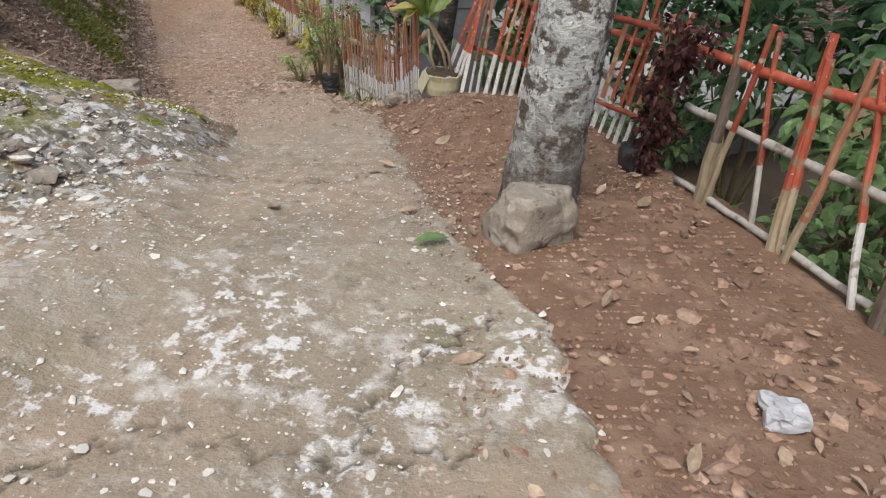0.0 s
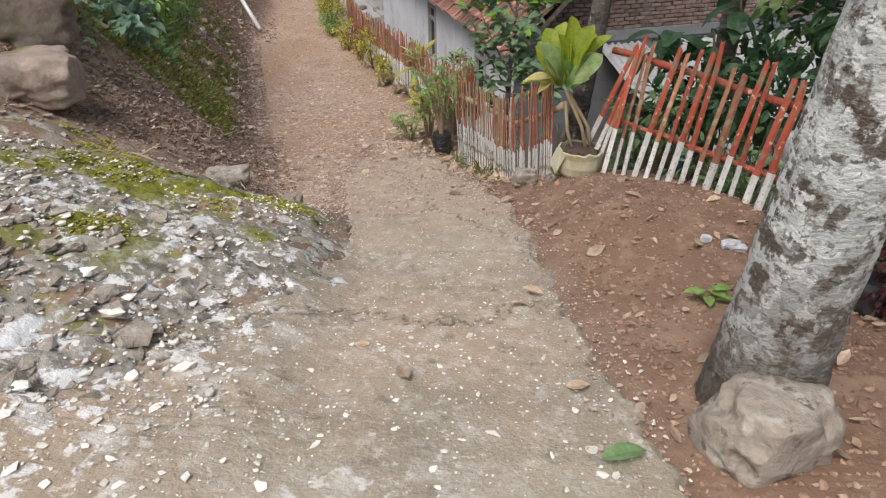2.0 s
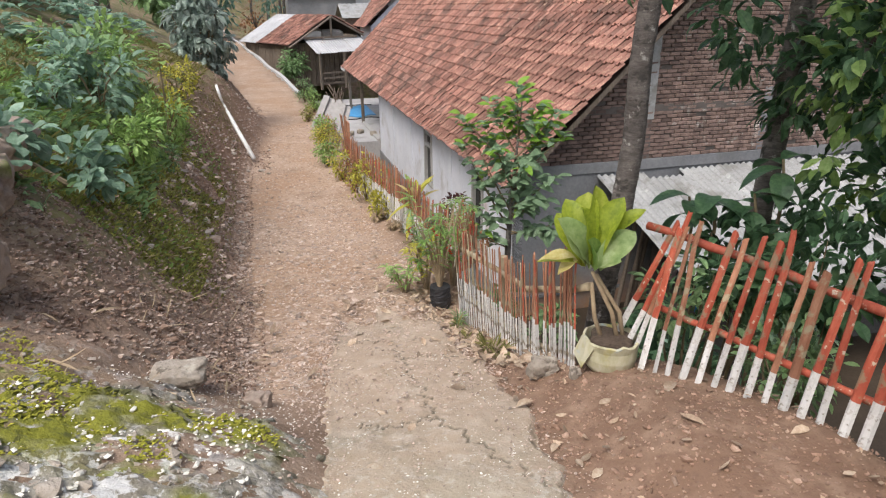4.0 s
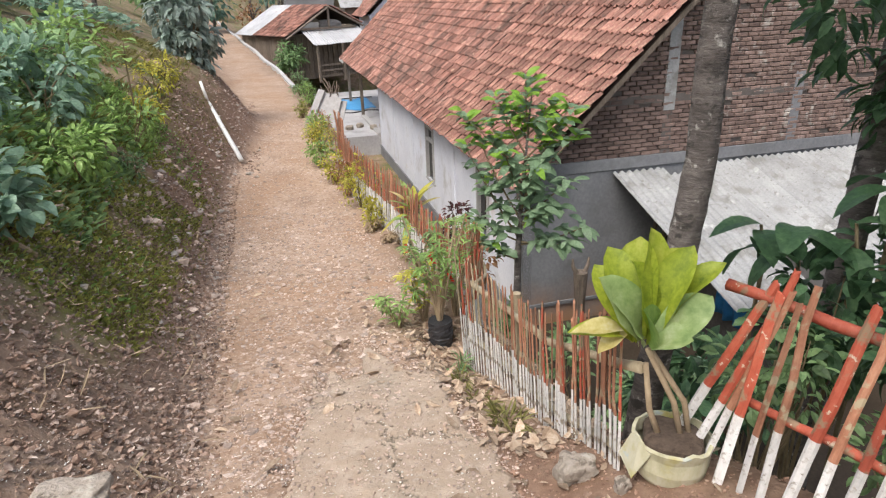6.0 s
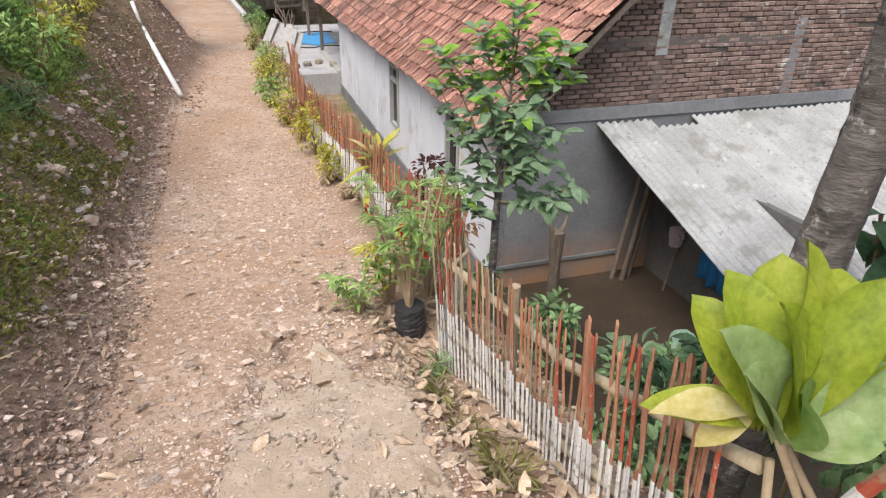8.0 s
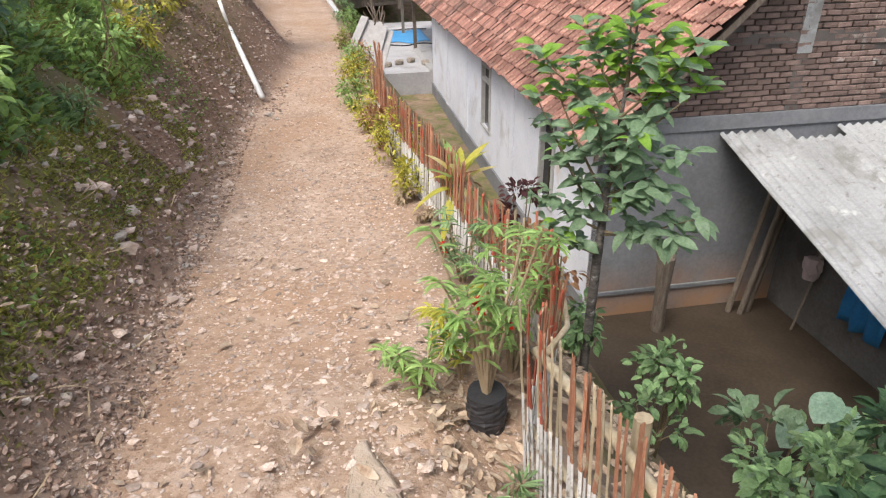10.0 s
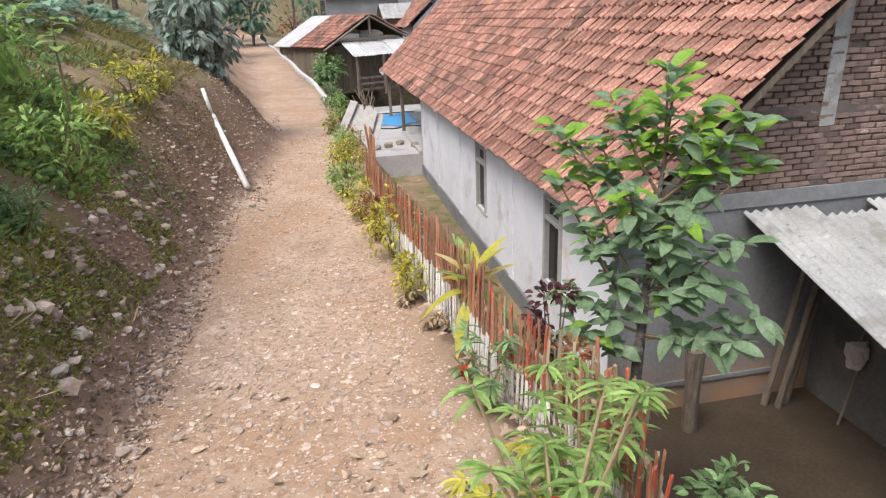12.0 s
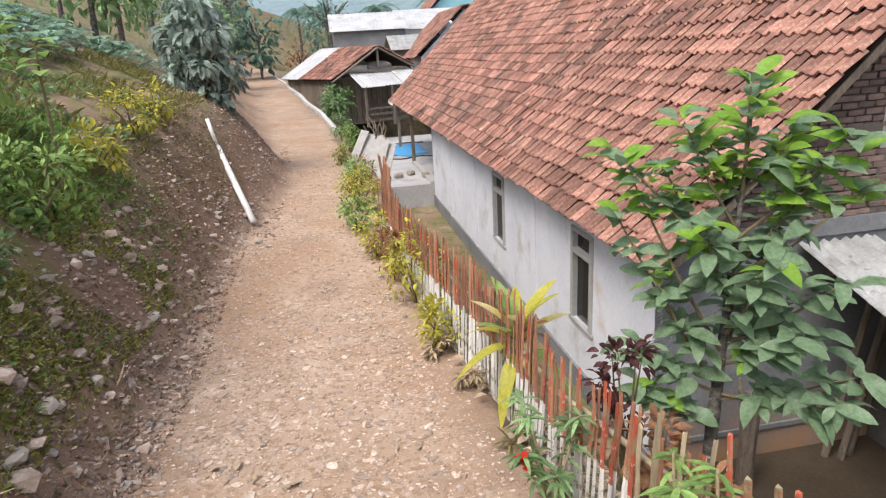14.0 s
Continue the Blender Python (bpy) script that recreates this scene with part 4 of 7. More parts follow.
stave((1.5, 3.99, -0.62), (1.5, 4.02, 0.12), 0.062, 0.55, M_WOOD, M_BAMBOO, "thick weathered post")
stave((1.515, 3.97, -0.58), (1.54, 3.88, 0.32), 0.03, 0.5, M_RED, M_BAMBOO)
stave((1.55, 3.98, -0.58), (1.47, 4.06, 0.4), 0.03, 0.4, M_RED, M_BAMBOO)
stave((1.65, 3.68, -0.56), (1.56, 3.86, 0.3), 0.027, 0.42, M_RED, M_RAIL)
stave((1.68, 3.54, -0.56), (1.65, 3.6, 0.28), 0.05, 0.42, M_RED, M_BAMBOO)
stave((1.7, 3.5, -0.56), (1.645, 3.62, 0.36), 0.04, 0.4, M_RED, M_BAMBOO)
stave((1.7, 3.45, -0.56), (1.72, 3.44, 0.33), 0.036, 0.32, M_BROWN, M_BAMBOO)
stave((1.83, 3.12, -0.54), (1.73, 3.42, 0.33), 0.03, 0.44, M_RED, M_WHITE)
stave((1.86, 3.03, -0.55), (1.83, 3.1, 0.32), 0.075, 0.5, M_BROWN, M_WOOD, "thick weathered post")
stave((1.93, 2.8, -0.5), (1.95, 2.75, 0.35), 0.034, 0.4, M_RED, M_WHITE)
stave((1.97, 2.55, -0.5), (1.96, 2.6, 0.35), 0.034, 0.4, M_RED, M_BAMBOO)
for pts_, r_, mat_, lab_ in (([(1.43, 4.2, -0.5), (1.64, 3.68, -0.45), (1.83, 3.17, -0.4), (2.02, 2.6, -0.36)], 0.015, M_RAIL, "whitewashed bamboo rail"), ([(1.42, 4.3, -0.16), (1.65, 3.66, -0.1), (1.82, 3.2, -0.05), (2.05, 2.5, 0.0)], 0.018, M_RAIL, "whitewashed bamboo rail"),
                             ([(1.38, 4.4, 0.1), (1.53, 3.97, 0.13), (1.77, 3.33, 0.2), (2.05, 2.5, 0.27)], 0.02, M_RED, "red painted bamboo rail")):
    fine_ = [Vector(pts_[0])] + polyline(pts_, 0.1)[1:] + [Vector(pts_[-1])]
    made("rail", Geo().tube([p + Vector((0, 0, random.uniform(-0.005, 0.005))) for p in fine_], [r_ * (1.12 if k % 3 == 0 else 1.0) for k in range(len(fine_))], 8), mat_, thin_f, lab_, smooth=True)
brown_p = picket_meshes([M_BROWN, M_BROWN, M_BAMBOO, M_BROWN, M_BROWN, M_RED], 0.93, 0.47, 0.021, 12, 0.03)
f2 = [(-0.14, 6.12, -1.06), (-0.33, 6.6, -1.32), (-0.58, 7.1, -1.56), (-0.9, 7.6, -1.64), (-1.28, 8.08, -1.68)]
fence("bamboo_fence", f2, 0.043, brown_p, "dense split-bamboo fence, brown above and white below", along=0.05, outward=-0.03, jitter=0.022,
      rails=[([(p[0] + 0.035, p[1] - 0.02, p[2] + 0.68) for p in f2], 0.022, M_BAMBOO, "bamboo rail behind the pickets"), ([(p[0] + 0.035, p[1] - 0.02, p[2] + 0.25) for p in f2], 0.02, M_BAMBOO, "bamboo rail behind the pickets")])
tall_p = picket_meshes([M_BROWN, M_BROWN, M_BROWN, M_RED, M_BROWN], 0.98, 0.56, 0.026, 10, 0.05)
fence("bamboo_fence", [(-1.27, 8.86, -1.84), (-1.42, 9.12, -1.88)], 0.04, picket_meshes([M_RED, M_BROWN], 1.0, 0.45, 0.034, 6), "bundle of tall red pickets beside the black planting bag", jitter=0.07)
f3 = [(-1.28, 8.14, -1.7), (-1.24, 8.5, -1.77), (-1.33, 8.9, -1.85), (-1.55, 9.3, -1.91), (-1.86, 9.74, -1.98), (-2.25, 10.25, -2.06)]
fence("bamboo_fence", f3, 0.042, picket_meshes([M_BROWN, M_BAMBOO, M_BROWN, M_RED], 0.9, 0.48, 0.026, 10, 0.06), "tall red-brown bamboo fence with white feet among flowers", along=0.0, outward=0.02, jitter=0.035,
      rails=[([(p[0] + 0.06, p[1] + 0.03, p[2] + 0.6) for p in f3], 0.014, M_BAMBOO, "bamboo rail")])
f4 = [(-2.3, 10.3, -2.07), (-2.68, 10.95, -2.1), (-3.4, 11.95, -2.14), (-4.35, 13.3, -2.2), (-5.25, 14.8, -2.24)]
fence("bamboo_fence", f4, 0.044, tall_p, "rust-brown bamboo fence with chalky white feet along the lane", along=0.0, outward=0.04, jitter=0.03,
      rails=[([(p[0] + 0.06, p[1] + 0.03, p[2] + 0.62) for p in f4], 0.014, M_BAMBOO, "bamboo rail"), ([(p[0] + 0.03, p[1] + 0.02, p[2] + 0.25) for p in f4], 0.02, M_BAMBOO, "bamboo rail")])
made("post", Geo().tube([(-0.78, 7.6, -1.7), (-0.8, 7.62, -0.86)], [0.03, 0.032], 8), M_BAMBOO, thing("fence_post", (-0.78, 7.6, -1.7), "pale split bamboo post behind the fence", "post"))

# ---- the tiled house beside the lane ----
TH = radians(29.3)
HU, HW = Vector((-math.sin(TH), math.cos(TH), 0)), Vector((math.cos(TH), math.sin(TH), 0))


def hp(c, u, z):
    """A place from the house's own axes: c away from the lane, u along the lane."""
    return HW * c + HU * u + Vector((0, 0, z))


HROT = Matrix((HW, HU, Vector((0, 0, 1)))).transposed()
WALL_C, GABLE_U, FAR_U, EAVE_C, EAVE_Z, RIDGE_C, RIDGE_Z = 5.68, 13.4, 29.1, 5.36, -2.08, 10.6, 3.02
FAR_EAVE_U, NEAR_EAVE_U = 39.0, 12.9
house = thing("house", hp(WALL_C, GABLE_U, YARD_Z), "long plastered village house with a red clay tile roof", "house")


def hbox(c0, c1, u0, u1, z0, z1, g=None, jit=0.0, bev=0.0):
    return (g or Geo()).box(hp((c0 + c1) / 2, (u0 + u1) / 2, (z0 + z1) / 2), (c1 - c0, u1 - u0, z1 - z0), HROT, 0, jit, bev)


# the long wall, with two window openings
wins = [(15.33, 16.12, -3.95, -2.42), (19.97, 20.85, -3.95, -2.42)]
u = GABLE_U
for a, b, z0, z1 in wins:
    for q in ((u, a, -5.2, -2.02), (a, b, -5.2, z0), (a, b, z1, -2.02)):
        made("wall", hbox(WALL_C, WALL_C + 0.15, *q), M_WALL, house, "whitewashed plaster wall stained at the foot")
    u = b
made("wall", hbox(WALL_C, WALL_C + 0.15, u, FAR_U, -5.2, -2.02), M_WALL, house, "whitewashed plaster wall stained at the foot")
made("plinth", hbox(WALL_C - 0.05, WALL_C - 0.002, GABLE_U, FAR_U, -5.2, -4.75), M_GREYWALL, house, "grey cement plinth")
for k, pu in enumerate((17.9, 22.6, 25.8)):
    made("pilaster", hbox(WALL_C - 0.035, WALL_C - 0.002, pu, pu + 0.25, -4.75, -2.1), M_WALL, house)
made("far_wall", hbox(WALL_C, 15.5, FAR_U - 0.15, FAR_U - 0.002, -5.2, -2.0), M_WALL, house)
for a, b, z0, z1 in wins:
    win = thing("window", hp(WALL_C, a, z0), "narrow dark window with a grey frame and transom", "window")
    win.parent = house
    win.matrix_parent_inverse = house.matrix_basis.inverted()
    bpy.context.view_layer.update()
    for nm, q in (("jamb", (a, a + 0.08, z0, z1)), ("jamb", (b - 0.08, b, z0, z1)), ("transom", (a + 0.08, b - 0.08, z1 - 0.42, z1 - 0.34)), ("head", (a + 0.08, b - 0.08, z1 - 0.07, z1)), ("sill", (a - 0.05, b + 0.05, z0 - 0.06, z0))):
        ob = made(nm, hbox(WALL_C - 0.045, WALL_C + 0.06, *q, bev=0.008), M_FRAME)
        ob.parent, ob.matrix_parent_inverse = house, house.matrix_basis.inverted()
    for z_a, z_b in ((z0, z1 - 0.42), (z1 - 0.34, z1 - 0.07)):
        ob = made("pane", hbox(WALL_C + 0.05, WALL_C + 0.056, a + 0.08, b - 0.08, z_a, z_b), M_GLASS)
        ob.parent, ob.matrix_parent_inverse = house, house.matrix_basis.inverted()
    bpy.data.objects.remove(win)
# the gable wall: render below, a concrete band, brick above
made("gable_render", hbox(WALL_C, 15.5, GABLE_U, GABLE_U + 0.15, -4.0, -2.06), M_GREYWALL, house, "grey cement render")
low_r = made("gable_foot", hbox(WALL_C, 15.5, GABLE_U, GABLE_U + 0.15, -5.2, -4.0), M_GREYWALL, house, "cement render stained orange by splashed mud")
attribute(low_r.data, "splash", [1.0 if p.co.z < -4.5 else 0.0 for p in low_r.data.vertices])
made("gable_ledge", hbox(WALL_C, 8.2, GABLE_U - 0.03, GABLE_U - 0.002, -4.62, -4.54, bev=0.008), M_GREYWALL, house, "thin cement ledge")
made("gable_band", hbox(WALL_C, 15.6, GABLE_U - 0.03, GABLE_U + 0.15, -2.06, -1.84, bev=0.01), M_GREYWALL, house, "grey concrete tie beam")
g = Geo()
SL = (RIDGE_Z - EAVE_Z) / (RIDGE_C - EAVE_C)


def roof_z(c):
    return EAVE_Z + SL * (c - EAVE_C) if c < RIDGE_C else RIDGE_Z - SL * (c - RIDGE_C)


prof = [(WALL_C + 0.02, -1.84), (15.5, -1.84), (RIDGE_C, RIDGE_Z - 0.16)]
vs = [hp(c, GABLE_U + dz, z) for dz in (0.012, 0.14) for c, z in prof]
g.add(vs, [(0, 1, 2), (5, 4, 3), (0, 3, 4, 1), (1, 4, 5, 2), (2, 5, 3, 0)])
made("gable_backing", g, M_MORTAR, house, "grey mortar joints")
made("pilaster", hbox(8.27, 8.49, GABLE_U - 0.03, GABLE_U + 0.01, -1.06, 0.6), M_FIBRO, house, "pale concrete strip on the brick")
made("pilaster", hbox(8.28, 8.48, GABLE_U - 0.022, GABLE_U + 0.01, -1.84, -1.06), M_MORTAR, house, "grey concrete strip on the brick")
made("pilaster", hbox(11.0, 11.2, GABLE_U - 0.025, GABLE_U + 0.01, -1.84, -0.55), M_GREYWALL, house, "grey concrete strip on the brick")
made("gable_tie", hbox(6.9, 11.3, GABLE_U - 0.024, GABLE_U + 0.01, -0.92, -0.78), M_MORTAR, house, "grey concrete strip across the brick")

# tiles, in courses up the slope facing the lane
TW, TLEN = 0.235, 0.30
slope = math.atan2(RIDGE_Z - EAVE_Z, RIDGE_C - EAVE_C)
ln = math.hypot(RIDGE_Z - EAVE_Z, RIDGE_C - EAVE_C)


def tile_geo(seed):
    r = random.Random(seed)
    g = Geo()
    xs_ = [0, 0.18, 0.42, 0.68, 0.86, 1.0]
    hs_ = [0.022, 0.0, 0.01, 0.062, 0.078, 0.03]
    top, bot = [], []
    for s, lift in ((0, 0.046), (1, 0.0)):
        for x_, h_ in zip(xs_, hs_):
            top.append((x_ * TW * 1.03, s * TLEN * 1.12 + (r.uniform(-0.006, 0.006) if s == 0 else 0), h_ + lift))
    g.add(top, [(i, i + 1, i + 7, i + 6) for i in range(5)])
    front = top[:6] + [(p[0], p[1] + 0.002, p[2] - 0.03) for p in top[:6]]
    g.add(front, [(i + 6, i + 7, i + 1, i) for i in range(5)])
    return g


TILES = [tile_geo(k) for k in range(4)]
TILE_ME = [t.mesh("roof_tile", M_TILE) for t in TILES]
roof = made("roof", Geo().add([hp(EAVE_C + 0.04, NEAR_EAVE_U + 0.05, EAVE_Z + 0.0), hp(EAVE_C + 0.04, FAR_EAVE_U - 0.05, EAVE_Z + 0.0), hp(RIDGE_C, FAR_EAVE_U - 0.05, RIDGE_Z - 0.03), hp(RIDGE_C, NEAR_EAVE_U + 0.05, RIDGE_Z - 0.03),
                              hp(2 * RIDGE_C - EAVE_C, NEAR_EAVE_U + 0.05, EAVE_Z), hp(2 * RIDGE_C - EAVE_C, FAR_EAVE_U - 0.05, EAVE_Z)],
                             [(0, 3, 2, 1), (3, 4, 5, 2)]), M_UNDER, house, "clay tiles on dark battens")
ax_u, ax_s = HU, (HW * math.cos(slope) + Vector((0, 0, math.sin(slope))))
ax_n = ax_s.cross(-ax_u).normalized()
if ax_n.z < 0:
    ax_n = -ax_n
tiles_rest = []
n_rows, n_cols = int(ln / TLEN), int((FAR_EAVE_U - NEAR_EAVE_U) / TW)
single = 0
for j in range(n_rows):
    for i in range(n_cols):
        jig = random.gauss(0, 0.012)
        sag = 0.02 * noise.noise((i * 0.12, j * 0.3, 2)) + 0.012 * noise.noise((i * 0.7, j * 0.7, 5))
        org = hp(EAVE_C, NEAR_EAVE_U, EAVE_Z) + ax_u * (i + 1) * TW + ax_s * (j * TLEN - 0.06 + jig) + ax_n * (0.015 + sag + random.uniform(0, 0.006))
        rot = Matrix((-ax_u, ax_s, ax_n)).transposed() @ Matrix.Rotation(random.gauss(0, 0.035), 3, "Z") @ Matrix.Rotation(random.gauss(0, 0.02), 3, "X")
        m = Matrix.Translation(org) @ rot.to_4x4()
        if i < 25 and j < 12 and single < 300:
            tiles_rest.append((m, True))
            single += 1
        else:
            tiles_rest.append((m, False))
gj = Geo()
for k, (m, own) in enumerate(tiles_rest):
    if not own:
        t = TILES[k % 4]
        gj.add([(m @ Vector(p))[:] for p in t.v], t.f)
ob = made("roof_tiles", gj, M_TILE_FAR, house, "weathered clay tiles")
tagged(ob, kind="stuff")
# ridge, rake board, eave board
made("ridge_cap", Geo().tube([hp(RIDGE_C, NEAR_EAVE_U + 0.4 * k, RIDGE_Z + 0.03 + random.uniform(-0.01, 0.01)) for k in range(int((FAR_EAVE_U - NEAR_EAVE_U) / 0.4))], 0.1, 8), M_TILE_FAR, house, "clay ridge tiles")
for sgn in (1, -1):
    a, b = hp(RIDGE_C, NEAR_EAVE_U + 0.06, RIDGE_Z - 0.07), hp(RIDGE_C - sgn * (RIDGE_C - EAVE_C), NEAR_EAVE_U + 0.06, EAVE_Z - 0.06)
    made("rake_board", Geo().add([a, b, b + Vector((0, 0, -0.12)), a + Vector((0, 0, -0.12)), a + HU * 0.03, b + HU * 0.03, b + HU * 0.03 + Vector((0, 0, -0.12)), a + HU * 0.03 + Vector((0, 0, -0.12))],
                                 [(0, 1, 2, 3), (7, 6, 5, 4), (0, 4, 5, 1), (2, 6, 7, 3)]), M_WOOD, house)
for k in range(6):
    cc = EAVE_C + 0.35 + k * 0.9
    made("purlin", hbox(cc, cc + 0.08, NEAR_EAVE_U + 0.1, GABLE_U, roof_z(cc) - 0.16, roof_z(cc) - 0.06), M_WOOD, house)
made("eave_tip", Geo().box(hp(EAVE_C - 0.08, FAR_EAVE_U - 0.7, EAVE_Z - 0.05), (0.04, 1.5, 0.16), HROT), M_PIPE, house, "white painted fascia end")
# porch at the far end
for pu, pc in ((33.6, 5.62), (38.3, 5.62), (38.3, 9.0)):
    made("porch_post", hbox(pc - 0.07, pc + 0.07, pu, pu + 0.14, -5.2, -2.1, bev=0.01), M_WOOD, house, "dark timber porch post")
made("porch_ledge", hbox(5.55, 5.75, FAR_U, 33.6, -4.4, -4.25, bev=0.02), M_FRAME, house, "pale porch rail")
tagged(made("yard_floor", hbox(4.6, 16, 6.5, GABLE_U - 0.01, YARD_Z - 0.25, YARD_Z, bev=0.0), M_FLOOR), "damp brown cement yard", "floor", kind="structure")

# ---- lean-to with a fibre-cement roof ----
shed = thing("lean_to", hp(8.8, 11, YARD_Z), "lean-to with a weathered corrugated fibre-cement roof", "shed")
# these walls carry painted shade on top of what the roof casts
made("wall", hbox(8.8, 8.92, 9.6, GABLE_U - 0.004, YARD_Z, -2.75), M_SHEDWALL, shed, "grey-brown rendered wall, coloured darker for the lean-to's shade")
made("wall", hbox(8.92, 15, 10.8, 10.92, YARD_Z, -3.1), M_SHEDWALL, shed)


def shed_z(u_):
    return -2.1 - 0.3 * (GABLE_U - 0.05 - u_)


for k in range(7):
    c0 = 7.35 + k * 0.92
    g = Geo()
    u0, u1 = (9.9 if k == 0 else 9.5) + random.uniform(-0.08, 0.08), GABLE_U - 0.05 - (0.0 if k != 1 else 0.25)
    nc, nr = 41, 6
    vs = []
    for layer in (0, -0.012):
        for r_ in range(nr):
            uu = u0 + (u1 - u0) * r_ / (nr - 1)
            for q in range(nc):
                cc = c0 + 1.02 * q / (nc - 1)
                vs.append(hp(cc, uu, shed_z(uu) + 0.024 * math.sin(6.2832 * q / (nc - 1) * 7) + 0.016 * (k % 2) + layer + 0.01 * noise.noise((cc, uu, 3))))
    fs = []
    for base in (0, nr * nc):
        fs += [(base + r_ * nc + q, base + r_ * nc + q + 1, base + (r_ + 1) * nc + q + 1, base + (r_ + 1) * nc + q) for r_ in range(nr - 1) for q in range(nc - 1)]
    fs += [(q, q + 1, nr * nc + q + 1, nr * nc + q) for q in range(nc - 1)]
    fs += [(r_ * nc, (r_ + 1) * nc, nr * nc + (r_ + 1) * nc, nr * nc + r_ * nc) for r_ in range(nr - 1)]
    g.add(vs, fs)
    made("roof_sheet", g, M_FIBRO, shed, smooth=True)
for cu in (11.1, 12.9):
    made("beam", hbox(7.45, 13.6, cu, cu + 0.07, shed_z(cu) - 0.12, shed_z(cu) - 0.04), M_WOOD, shed)
for (c_, u_), (c2, u2) in (((8.1, 13.05), (8.35, 12.9)), ((8.25, 13.1), (8.5, 12.95)), ((7.95, 13.15), (8.2, 13.0))):
    made("leaning_pole", Geo().tube([hp(c_, u_, YARD_Z), hp(c2, u2, shed_z(u2) - 0.03)], [0.05, 0.04], 8), M_WOOD, shed, "leaning dark timber pole")
bag = thing("hanging_bag", hp(8.75, 12.6, -4.0), "pale pink cloth bag hanging on the wall", "bag")
made("bag", Geo().rock(hp(8.7, 12.55, -3.95), (0.28, 0.34, 0.42), 4, 3, 0.5), M_PINK, bag)
made("strap", Geo().tube([hp(8.72, 12.55, -3.8), hp(8.76, 12.52, -3.45)], 0.012, 6), M_WOOD, bag)
made("stick", Geo().tube([hp(8.6, 12.5, YARD_Z), hp(8.74, 12.45, -3.7)], 0.02, 6), M_WOOD, thing("broom_stick", hp(8.6, 12.5, YARD_Z), "dark stick leaning against the wall", "stick"))


def hung_cloth(name, c_, u0, u1, z0, z1, mat, label):
    g, nr, nc = Geo(), 8, 14
    vs = [hp(c_ + 0.05 * math.sin(q * 1.3) * (r_ / (nr - 1)) + 0.02 * noise.noise((q * 0.6, r_ * 0.5, 1)), u0 + (u1 - u0) * q / (nc - 1), z1 + (z0 - z1) * r_ / (nr - 1) - 0.03 * math.sin(q * 0.9)) for r_ in range(nr) for q in range(nc)]
    g.add(vs, [(r_ * nc + q, r_ * nc + q + 1, (r_ + 1) * nc + q + 1, (r_ + 1) * nc + q) for r_ in range(nr - 1) for q in range(nc - 1)])
    ob = made(name, g, mat, smooth=True)
    ob.modifiers.new("thickness", "SOLIDIFY").thickness = 0.008
    return tagged(ob, label, "cloth")


hung_cloth("blue_cloth", 8.7, 11.15, 11.85, -4.4, -3.4, M_BLUE, "blue cloth hanging under the lean-to roof")
st = thing("forked_post", hp(6.6, 12.9, YARD_Z), "dark forked timber stump standing in the yard", "post")
made("trunk", Geo().tube([hp(6.62, 12.9, YARD_Z - 0.1), hp(6.6, 12.9, -4.4), hp(6.58, 12.9, -3.75)], [0.11, 0.1, 0.13], 10, rough=0.06), M_WOOD, st)
for dc in (-0.11, 0.1):
    made("fork", Geo().tube([hp(6.58 + dc * 0.7, 12.9, -3.78), hp(6.58 + dc * 1.4, 12.9, -3.62), hp(6.58 + dc * 1.5, 12.9, -3.48)], [0.05, 0.035, 0.02], 7), M_WOOD, st)

# ---- neighbour's roof beyond the gable ----
def plain_house(name, c0, c1, u0, u1, z_floor, z_eave, z_ridge, wall_mat, label, tile_mat=M_TILE_FAR, tiles=True, gable_mat=None):
    h = thing(name, hp(c0, u0, z_floor), label, "house")
    o = 0.45
    made("wall", hbox(c0 + o, c1 - o, u0 + o, u1 - o, z_floor, z_eave), wall_mat, h)
    cm = (c0 + c1) / 2
    for uu in (u0 + o, u1 - o - 0.1):
        g = Geo().add([hp(c0 + o, uu, z_eave), hp(c1 - o, uu, z_eave), hp(cm, uu, z_ridge - 0.25), hp(c0 + o, uu + 0.1, z_eave), hp(c1 - o, uu + 0.1, z_eave), hp(cm, uu + 0.1, z_ridge - 0.25)], [(0, 1, 2), (5, 4, 3), (0, 2, 5, 3), (2, 1, 4, 5)])
        made("gable", g, gable_mat or wall_mat, h)
    if tiles:
        for sgn in (-1, 1):
            base = Vector(hp(cm + sgn * (c1 - c0) / 2, u0, z_eave - 0.1))
            top = Vector(hp(cm, u0, z_ridge))
            s_ = top - base
            L_ = s_.length
            s_.normalize()
            nv = s_.cross(HU) if sgn > 0 else HU.cross(s_)
            if nv.z < 0:
                nv = -nv
            g = Geo()
            ncol, nrow = int((u1 - u0) / TW), int(L_ / TLEN)
            for j in range(nrow):
                for i in range(ncol):
                    m = Matrix.Translation(base + HU * (i + 1) * TW + s_ * j * TLEN + nv * 0.02) @ Matrix((-HU, s_, nv)).transposed().to_4x4()
                    t = TILES[(i + j) % 4]
                    g.add([(m @ Vector(p))[:] for p in t.v], t.f)
            ob = made("roof_tiles", g, tile_mat, h, "clay tiles")
            tagged(ob, kind="stuff")
    return h


plain_house("neighbour_house", 17.2, 26.0, 14.5, 25.0, YARD_Z, -1.2, 3.4, M_GREYWALL, "neighbouring house with an orange clay tile roof")

